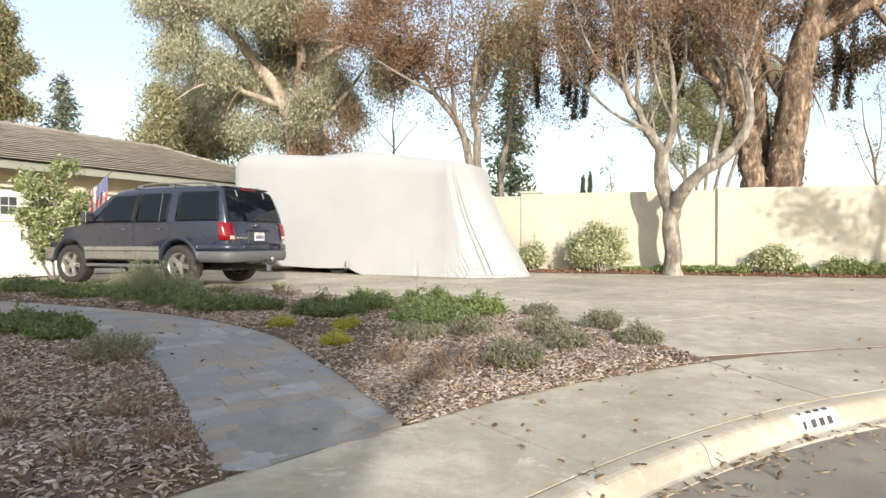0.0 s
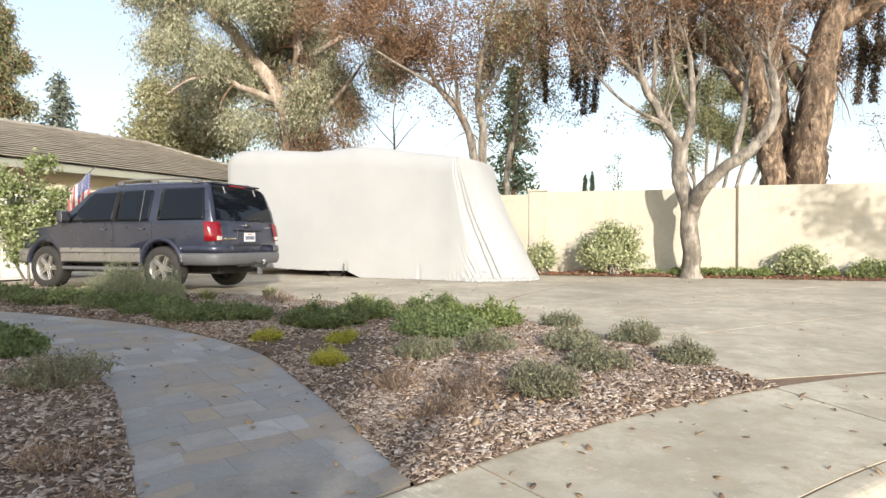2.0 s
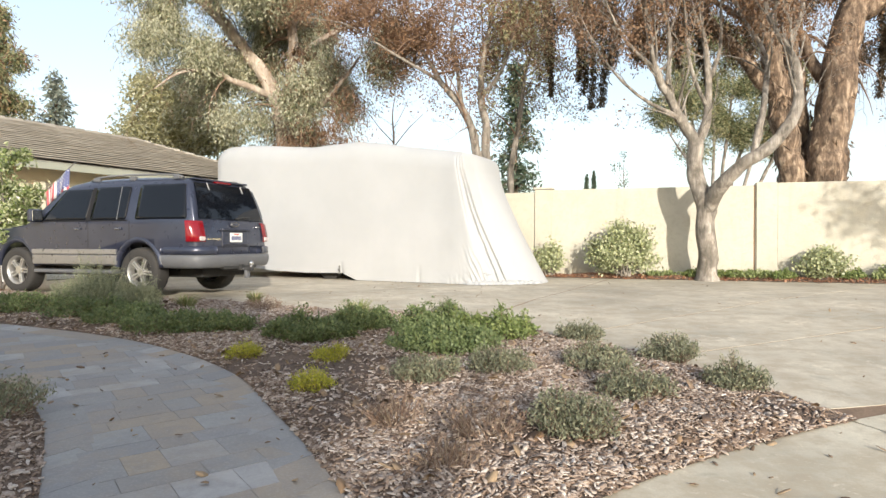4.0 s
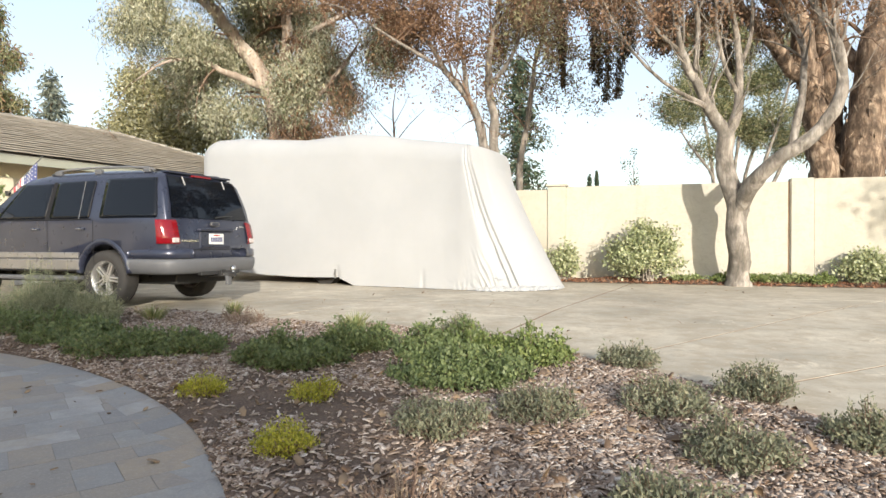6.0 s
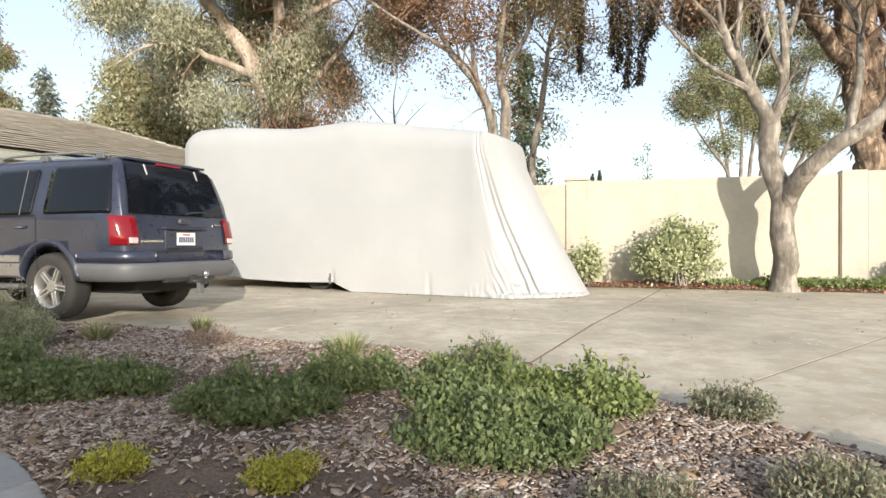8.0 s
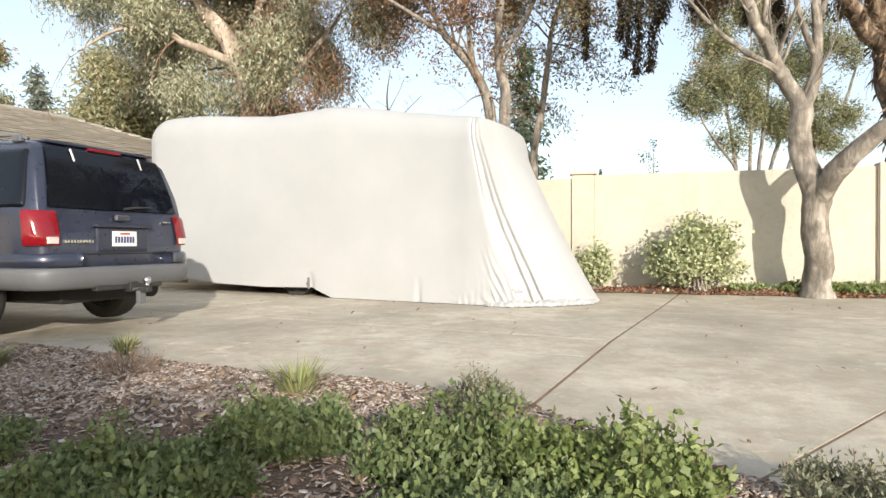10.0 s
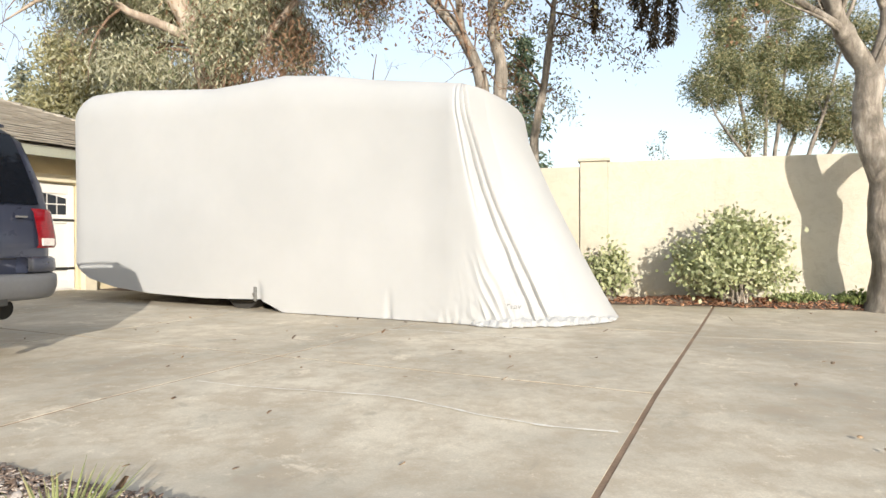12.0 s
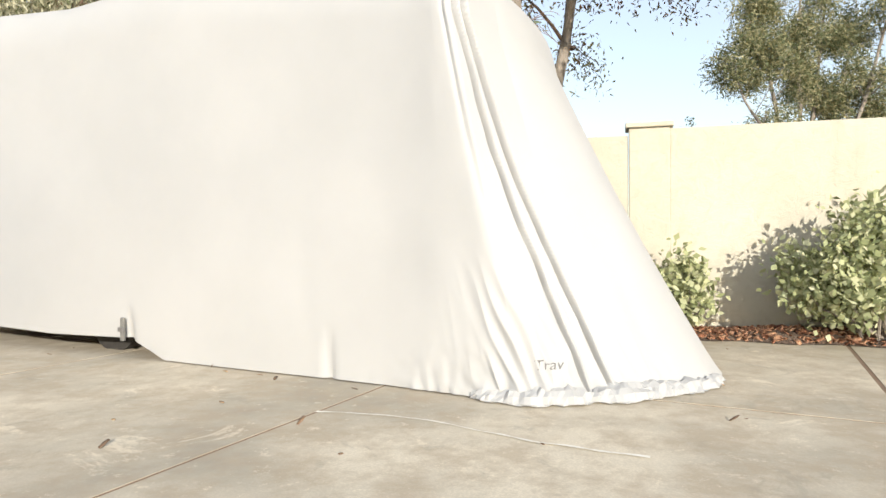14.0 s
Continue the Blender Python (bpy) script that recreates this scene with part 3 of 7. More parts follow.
e0, e1, r1 = -12.8, 9.2, 5.2
roof_under = [(e0, 0.75, EAVE_Z), (e1, 0.75, EAVE_Z), (e1, -8.2, EAVE_Z), (e0, -8.2, EAVE_Z), (e0, 0.75 - 4.2, RIDGE_Z), (r1, 0.75 - 4.2, RIDGE_Z)]
part_mesh("roof", mesh_of("roof", [(x, y, z - 0.02) for x, y, z in roof_under], [(0, 1, 5, 4), (1, 2, 5), (2, 3, 4, 5), (3, 0, 4), (3, 2, 1, 0)], M_ROOF), house)
roof_plane("roof_tiles", roof_under[0], roof_under[1], roof_under[5], roof_under[4], 19, 0.30, house)
roof_plane("roof_tiles", roof_under[1], roof_under[2], roof_under[5], roof_under[5], 19, 0.30, house)
bm = bmesh.new()
for k in range(42):
    s = e0 + 0.45 * k
    if s < r1:
        add_cyl(bm, (s, 0.75 - 4.2, RIDGE_Z + 0.01), (min(r1, s + 0.44), 0.75 - 4.2, RIDGE_Z + 0.03), 0.09, 0.10, 8)
c0, c1 = Vector((r1, 0.75 - 4.2, RIDGE_Z)), Vector((e1, 0.75, EAVE_Z))
for k in range(13):
    add_cyl(bm, c0.lerp(c1, k / 13) + Vector((0, 0, 0.01)), c0.lerp(c1, (k + 0.98) / 13) + Vector((0, 0, 0.03)), 0.09, 0.10, 8)
part("ridge_tiles", bm, M_ROOF, house)

# ---- the covered trailer ----
T_O, T_U, T_N = Vector((0.75, 15.25)), Vector((0.907, -0.42)), Vector((0.42, 0.907))


def cover_mesh():
    """A draped cloth: rings from the hem up to the roof; the nose reaches out over the tow bar at the ground."""
    L, W = 7.75, 2.45
    hem = [(-L, 0.35), (-L + 0.25, 0.08), (-L + 0.8, 0.0), (-4.9, -0.03), (-3.6, -0.02), (-2.4, -0.03), (-1.2, -0.04), (-0.35, -0.10), (0.02, -0.06), (0.45, 0.25), (0.88, 0.75), (1.02, 1.2), (0.9, 1.6), (0.45, 2.1), (-0.1, W), (-1.5, W + 0.02), (-4, W), (-L + 0.4, W), (-L, W - 0.35), (-L - 0.02, W / 2)]
    top = [(-L + 0.28, 0.55), (-L + 0.5, 0.34), (-L + 0.95, 0.26), (-4.9, 0.26), (-3.6, 0.26), (-2.4, 0.26), (-1.2, 0.26), (-0.75, 0.26), (-0.62, 0.30), (-0.52, 0.5), (-0.48, 0.85), (-0.47, 1.2), (-0.48, 1.6), (-0.52, 1.95), (-0.65, W - 0.28), (-1.5, W - 0.26), (-4, W - 0.26), (-L + 0.6, W - 0.3), (-L + 0.3, W - 0.6), (-L + 0.26, W / 2)]
    H = smooth_line([(*h, *t, 0) for h, t in zip(hem + hem[:1], top + top[:1])], 0.03)
    H = np.array(H)[:-1]
    d = np.concatenate([[0], np.cumsum(np.linalg.norm(np.diff(H[:, :2], axis=0), axis=1))])
    mid = d[np.argmin(np.abs(H[:, 0] - 0.02) + np.abs(H[:, 1] + 0.06))]
    s = np.unique(np.round(np.concatenate([np.arange(0, mid - 0.9, 0.035), np.arange(mid - 0.9, mid + 1.1, 0.0038), np.arange(mid + 1.1, mid + 6, 0.05), np.arange(mid + 6, d[-1] - 0.05, 0.09)]), 5))
    n = len(s)
    H = np.stack([np.interp(s, d, H[:, i]) for i in range(4)], 1)
    roof = lambda a: lerp_at(a, [-7.75, -7.2, -6.4, -5.4, -4.6, -4.0, -3.3, -2.6, -1.9, -1.2, -0.6, -0.4], [3.48, 3.55, 3.54, 3.45, 3.38, 3.40, 3.43, 3.35, 3.22, 3.12, 3.03, 3.0])
    rows = 110
    verts = []
    for k in range(rows):
        v = k / (rows - 1)
        for i in range(n):
            hx, hy, tx, ty = H[i]
            # side walls stand nearly straight, the nose slopes all the way
            slope = min(1.0, max(0.0, (hx + 0.05) / 0.45))
            along = min(1.0, max(0.0, (hx + 1.5) / 1.2))
            straight = max(0.0, (v - 0.86) / 0.14) ** 1.6 if v > 0.86 else 0.0
            lean_x = straight * (1 - along) + along * (v ** 0.9)
            lean_y = straight * (1 - slope) + slope * (v ** 0.82)
            x, y = hx + (tx - hx) * lean_x, hy + (ty - hy) * lean_y
            # the hem hangs clear of the ground along the rear half, tucked up at the tail
            a = hx
            g = lerp_at(a, [-7.8, -7.5, -7.1, -6.5, -5.7, -4.6, -3.62, -3.5, -3.2, 2], [0.66, 0.56, 0.36, 0.24, 0.17, 0.14, 0.16, 0.12, 0.0, 0.0])
            wx, wy = T_O.x + T_U.x * x + T_N.x * y, T_O.y + T_U.y * x + T_N.y * y
            z0 = gz(wx, wy) + 0.006 + g
            zt = roof(x)
            vv = v if v < 0.86 else 0.86 + 0.14 * (1 - (1 - (v - 0.86) / 0.14) ** 2.0)
            z = z0 + (zt - z0) * vv
            verts.append([x, y, z, hx, v, s[i]])
    V = np.array(verts).reshape(rows, n, 6)
    # outward direction of each ring point
    P = V[:, :, :2]
    t = np.roll(P, -3, 1) - np.roll(P, 3, 1)
    nrm = np.stack([t[:, :, 1], -t[:, :, 0]], 2)
    nrm /= np.linalg.norm(nrm, axis=2, keepdims=True) + 1e-9
    corner = s[np.argmin(np.abs(H[:, 0] - 0.02) + np.abs(H[:, 1] + 0.06))]
    disp = np.zeros((rows, n))
    for k in range(rows):
        v = k / (rows - 1)
        for i in range(n):
            x, si = V[k, i, 3], s[i]
            low = (1 - v)
            ss = si - corner
            fall = math.exp(-((si - corner) / 2.2) ** 2)
            q = 0.005 * noise.noise((si * 1.2, v * 2.0, 5)) + 0.004 * fall * low * math.sin(si * 9 + 3 * noise.noise((si * 2, v * 3, 1)))
            q += (0.006 + 0.014 * math.exp(-(ss / 0.8) ** 2)) * low ** 2.5 * noise.noise((si * 5.0, v * 4.0, 9)) + 0.010 * noise.noise((si * 0.6, v * 1.5, 2))
            # two deep pleats run down from the roof's corner over the nose
            for off0, off1, dep, wd in ((-0.14, 0.33, 0.085, 0.0068), (-0.07, 0.50, 0.095, 0.0076), (-0.30, 0.10, 0.010, 0.03)):
                c = off0 + (off1 - off0) * low ** 0.95 + 0.02 * math.sin(v * 9) + 0.012 * noise.noise((v * 14, off0 * 40, 3))
                w = wd * (1 + 0.5 * low)
                e = (ss - c) / w
                if abs(e) < 4 and v < 0.985:
                    dep = dep * (0.62 + 0.75 * v)
                    q += -dep * math.exp(-e * e) + dep * 0.42 * math.exp(-((e - 2.2) / 1.3) ** 2)
            if v < 0.12 and abs(ss) < 1.6:
                q += 0.05 * math.exp(-v / 0.035) * noise.noise((si * 13.0, v * 30, 3)) * math.exp(-(ss / 0.9) ** 2)
            # slack cloth dragged into creases towards the foot of the nose
            if v < 0.34 and -0.75 < ss < 0.85:
                pull = (1 - v / 0.34) ** 1.3 * math.exp(-((ss - 0.12) / 0.38) ** 2)
                ridge = 1 - 2.2 * abs(noise.noise(((ss + 0.75 * v) * 8.0, v * 5.0 - ss * 1.5, 21)))
                q += 0.085 * pull * (ridge - 0.4)
            # the tie-down notch and the pleat at the hem
            e = (x + 3.62) / 0.05
            if abs(e) < 5 and V[k, i, 1] < 0.8:
                q -= 0.05 * math.exp(-e * e) * max(0, 1 - v / 0.09)
            e = (x + 1.55) / 0.035
            if abs(e) < 5 and V[k, i, 1] < 0.8:
                q -= 0.045 * math.exp(-e * e) * max(0, 1 - v / 0.14)
            disp[k, i] = q * (1 if v < 0.9 else max(0.0, (1 - v) / 0.1))
    P = P + nrm * disp[:, :, None]
    out = []
    for k in range(rows):
        for i in range(n):
            x, y = P[k, i]
            out.append((T_O.x + T_U.x * x + T_N.x * y, T_O.y + T_U.y * x + T_N.y * y, V[k, i, 2]))
    f = []
    for k in range(rows - 1):
        for i in range(n):
            j = (i + 1) % n
            f.append((k * n + i, k * n + j, (k + 1) * n + j, (k + 1) * n + i))
    # roof: shrink the last ring inward in steps
    cen = np.array([-3.9, W / 2])
    last = P[-1]
    base = (rows - 1) * n
    for m, q in enumerate((0.85, 0.6, 0.3)):
        st = len(out)
        for i in range(n):
            x, y = last[i] * np.array([q, q]) + cen * (1 - q)
            z = roof(x) + 0.05 * (1 - q) + 0.02 * noise.noise((x, y, 4))
            out.append((T_O.x + T_U.x * x + T_N.x * y, T_O.y + T_U.y * x + T_N.y * y, z))
        for i in range(n):
            j = (i + 1) % n
            f.append((base + i, base + j, st + j, st + i))
        base = st
    f.append(tuple(base + i for i in range(n)))
    return mesh_of("cover", out, f, M_CLOTH, True)


trailer = thing("covered_trailer", "travel trailer under a draped off-white fabric cover on the driveway", "trailer")
part_mesh("cover", cover_mesh(), trailer, "off-white weatherproof fabric cover with pleats at the nose")


def hem_roll(line, radius, seed, depth=1.0):
    """Slack hem cloth that lies crumpled on the ground along the foot of the cover."""
    L = np.array(smooth_line([(x, y, 0) for x, y in line], 0.03))
    n, m = len(L), 9
    v, f = [], []
    for i, p in enumerate(L):
        t = L[min(i + 2, n - 1)] - L[max(i - 2, 0)]
        t /= np.linalg.norm(t) + 1e-9
        o = np.array([t[1], -t[0], 0])
        u = i / (n - 1)
        env = min(1.0, 5 * u, 5 * (1 - u)) ** 0.5
        r0 = radius * (0.35 + 0.65 * env) * (1 + 0.5 * noise.noise((u * 9, seed, 1)))
        for k in range(m):
            a = math.pi * (k / (m - 1) * 1.25 - 0.12)
            crease = 0.5 - 1.6 * abs(noise.noise((i * 0.21 + k * 0.25, k * 0.2, seed))) + 0.5 * noise.noise((i * 0.6, k * 0.9, seed + 4))
            r = r0 * (1 + 0.75 * depth * crease)
            q = p + o * (math.cos(a) * r * 1.5 - 0.02)
            wx, wy = T_O.x + T_U.x * q[0] + T_N.x * q[1], T_O.y + T_U.y * q[0] + T_N.y * q[1]
            v.append((wx, wy, gz(wx, wy) + 0.004 + max(0.0, math.sin(a)) * r * 1.15))
    f = [(i * m + k, i * m + k + 1, (i + 1) * m + k + 1, (i + 1) * m + k) for i in range(n - 1) for k in range(m - 1)]
    return part_mesh("hem_fold", mesh_of("hem_fold", v, f, M_CLOTH, False), trailer, "crumpled hem of the cover lying on the ground")


hem_roll([(-0.42, -0.12), (0.0, -0.09), (0.46, 0.22), (0.86, 0.68)], 0.06, 3)
hem_roll([(0.25, 0.06), (0.55, 0.30), (0.9, 0.72), (1.02, 1.1)], 0.042, 12, 1.3)
# ---- the parked sport utility vehicle ----
def make_paint(name, c, c2):
    m = Mat(name, 0.32, 0.35, 0.5)
    n = m.noise(2.0, 4.0)
    m.color(m.mix(m.ramp(n, (0.4, 0.0), (0.7, 1.0)), c, c2))
    m.rough(m.ramp(m.noise(9.0, 6.0), (0.35, 0.26), (0.7, 0.42)))
    m.b.inputs["Coat Weight"].default_value, m.b.inputs["Coat Roughness"].default_value = 0.6, 0.08
    return m.m


M_PAINT = make_paint("slate blue car paint", (0.034, 0.040, 0.066), (0.044, 0.051, 0.080))
M_CLAD = make_paint("pewter lower cladding", (0.19, 0.185, 0.18), (0.22, 0.215, 0.21))
M_BUMPER = plain("grey bumper plastic", (0.115, 0.118, 0.125), 0.5, vary=0.1)
M_BAND = make_paint("silver side band", (0.21, 0.205, 0.20), (0.25, 0.245, 0.24))
M_TYRE = plain("tyre rubber", (0.035, 0.033, 0.031), 0.85, vary=0.25, grain=25)
M_ALLOY = plain("cast alloy", (0.52, 0.51, 0.49), 0.35, 0.8, vary=0.08, bump=0)
M_CHROME = plain("chrome", (0.7, 0.7, 0.7), 0.15, 1.0, vary=0.04, bump=0)
M_UNDER = plain("underbody black", (0.018, 0.017, 0.016), 0.85, vary=0.3)
M_SEAM = plain("shut line", (0.008, 0.008, 0.010), 0.9, vary=0.1, bump=0)
M_PLATE = plain("plate white", (0.72, 0.72, 0.70), 0.5, vary=0.04, bump=0)
M_INK = plain("plate ink", (0.05, 0.06, 0.16), 0.6, vary=0.1, bump=0)
M_INKRED = plain("plate red", (0.45, 0.05, 0.04), 0.6, vary=0.1, bump=0)


def make_lamp(name, c):
    m = Mat(name, 0.12)
    m.color(m.mix(m.ramp(m.noise(30.0, 1.0, at=m.stretch(1, 1, 5)), (0.45, 0.0), (0.55, 0.5)), c, tuple(x * 0.6 for x in c)))
    m.b.inputs["Coat Weight"].default_value = 0.25
    return m.m


M_RED, M_CLEAR = make_lamp("red lamp lens", (0.22, 0.006, 0.012)), make_lamp("clear lamp lens", (0.62, 0.55, 0.53))


def make_tint():
    m = Mat("tinted car glass", 0.02, 0.0, 0.4)
    m.color((0.006, 0.008, 0.012))
    tr = m.node("ShaderNodeBsdfTransparent")
    tr.inputs[0].default_value = (0.32, 0.35, 0.36, 1)
    mx = m.node("ShaderNodeMixShader")
    mx.inputs[0].default_value = 0.08
    m.t.links.new(m.b.outputs[0], mx.inputs[1])
    m.t.links.new(tr.outputs[0], mx.inputs[2])
    m.t.links.new(mx.outputs[0], m.t.nodes["Material Output"].inputs["Surface"])
    return m.m


M_TINT = make_tint()

X_ST = [-1.23, -1.215, -1.19, -1.16, -1.10, -1.02, -0.96, -0.90, -0.80, -0.4, 0.2, 0.9, 1.5, 1.75, 1.95, 2.15, 2.4, 2.62, 2.75, 3.1, 3.5, 3.75, 3.88, 3.95]
Z_RF = [0.92, 1.02, 1.12, 1.22, 1.44, 1.66, 1.80, 1.86, 1.895, 1.92, 1.93, 1.925, 1.90, 1.86, 1.77, 1.62, 1.42, 1.26, 1.20, 1.165, 1.12, 1.06, 0.98, 0.86]


def car_zr(x):
    return lerp_at(x, X_ST, Z_RF)


def car_y(x, z):
    """Half width of the body at a place along it and a height."""
    ym = lerp_at(x, [-1.23, -1.19, -1.10, -0.9, -0.3, 1.5, 2.8, 3.5, 3.8, 3.95], [0.80, 0.875, 0.925, 0.96, 0.985, 0.99, 0.975, 0.93, 0.86, 0.74])
    if z > 1.2:
        ym -= (z - 1.2) * 0.26 + max(0, z - 1.78) * 0.8
    if z < 0.8:
        ym -= (0.8 - z) * 0.10
    return ym


def car_body():
    K = 15
    verts, faces = [], []
    for x in X_ST:
        zr = car_zr(x)
        zb = lerp_at(x, [-1.23, -1.1, 3.7, 3.95], [0.62, 0.48, 0.46, 0.55])
        prof = [(0.0, zb), (0.75, zb)]
        for z in (zb + 0.03, 0.6 if zb < 0.56 else zb + 0.05, 0.78, 0.93, 1.04, 1.13, 1.20):
            z = min(z, zr - 0.10 - (1.2 - z) * 0.02)
            prof.append((car_y(x, z), max(z, zb + 0.01)))
        for t in (0.45, 0.8, 0.93):
            z = max(prof[-1][1] + 0.005, 1.20 + (zr - 1.20) * t) if zr > 1.3 else prof[-1][1] + 0.012 * (1 + t)
            prof.append((min(car_y(x, z), prof[-1][0]) - (0.012 if t > 0.9 else 0), z))
        zt = max(zr - 0.015, prof[-1][1] + 0.01)
        prof += [(prof[-1][0] * 0.90, zt), (prof[-1][0] * 0.5, max(zr, zt + 0.004)), (0.0, max(zr + 0.01, zt + 0.008))]
        full = prof + [(-y, z) for y, z in reversed(prof[1:-1])]
        base = len(verts)
        verts += [(x, y, z) for y, z in full]
        n = len(full)
    for i in range(len(X_ST) - 1):
        for k in range(n):
            a, b = i * n + k, i * n + (k + 1) % n
            faces.append((a, a + n, b + n, b))
    faces += [tuple(range(n)), tuple((len(X_ST) - 1) * n + k for k in reversed(range(n)))]
    return mesh_of("body", verts, faces, M_PAINT, True)


def cut_mesh(me, cutters):
    """Cut solids out of a mesh, once, while building."""
    ob = new("cut_source", me)
    temps = []
    for i, bm in enumerate(cutters):
        cm = bpy.data.meshes.new("cutter")
        bm.to_mesh(cm)
        bm.free()
        c = new("cutter", cm)
        temps.append(c)
        mod = ob.modifiers.new("cut", "BOOLEAN")
        mod.object, mod.operation, mod.solver = c, "DIFFERENCE", "EXACT"
    dg = bpy.context.evaluated_depsgraph_get()
    dg.update()
    res = bpy.data.meshes.new_from_object(ob.evaluated_get(dg))
    for t in temps + [ob]:
        bpy.data.objects.remove(t)
    return res


WHEELS = [(0.0, 1), (3.02, 1), (0.0, -1), (3.02, -1)]
car = thing("sport_utility_vehicle", "dark blue-grey sport utility vehicle parked on the concrete driveway", "car", at=pose(-4.76, 13.07, 0.165, 0, 0, 160.6) @ Matrix.Diagonal((0.915, 1.03, 1.03, 1)))
cutters = [cyl((wx, s * 0.60, 0.40), (wx, s * 1.3, 0.40), 0.475, seg=40) for wx, s in WHEELS]


WINDOWS = [(-1.03, 0.06, 1.225, 1.785, 0.13, 0.0), (0.27, 1.10, 1.225, 1.765, 0.0, -0.03), (1.19, 2.34, 1.225, 1.74, -0.03, -0.52)]
body_me = cut_mesh(car_body(), cutters)
body = part_mesh("body", body_me, car, "dark blue-grey painted steel body")


def side_pane(x0, x1, z0, z1, la, lb, side, off=0.012, name="window"):
    """A pane that follows the side's lean, a little proud, with rounded corners."""
    q = [Vector((x0, z0)), Vector((x1, z0)), Vector((x1 + lb, z1)), Vector((x0 + la, z1))]
    pts, r = [], 0.05
    for i in range(4):
        a, b, c = q[i - 1], q[i], q[(i + 1) % 4]
        u, w = (a - b).normalized() * r, (c - b).normalized() * r
        for t in (0, 0.25, 0.5, 0.75, 1):
            pts.append(b + u * (1 - t) ** 2 + w * t ** 2)
    # rings from the rim to the middle keep the pane on the curved side
    c = sum(pts, Vector((0, 0))) / len(pts)
    n, v, f = len(pts), [], []
    for k in range(6):
        for p in pts:
            w = c + (p - c) * (1 - k / 6)
            v.append((w.x, side * (car_y(w.x, w.y) + off), w.y))
    v.append((c.x, side * (car_y(c.x, c.y) + off), c.y))
    v += [(p.x, side * (car_y(p.x, p.y) + off - 0.06), p.y) for p in pts]
    for k in range(5):
        f += [(k * n + i, k * n + (i + 1) % n, (k + 1) * n + (i + 1) % n, (k + 1) * n + i) for i in range(n)]
    f += [(5 * n + i, 5 * n + (i + 1) % n, 6 * n) for i in range(n)]
    f += [(6 * n + 1 + i, 6 * n + 1 + (i + 1) % n, (i + 1) % n, i) for i in range(n)]
    me = mesh_of(name, v, f, M_TINT, True)
    me.materials.append(M_SEAM)
    for p in me.polygons[-n:]:
        p.material_index, p.use_smooth = 1, False
    return me


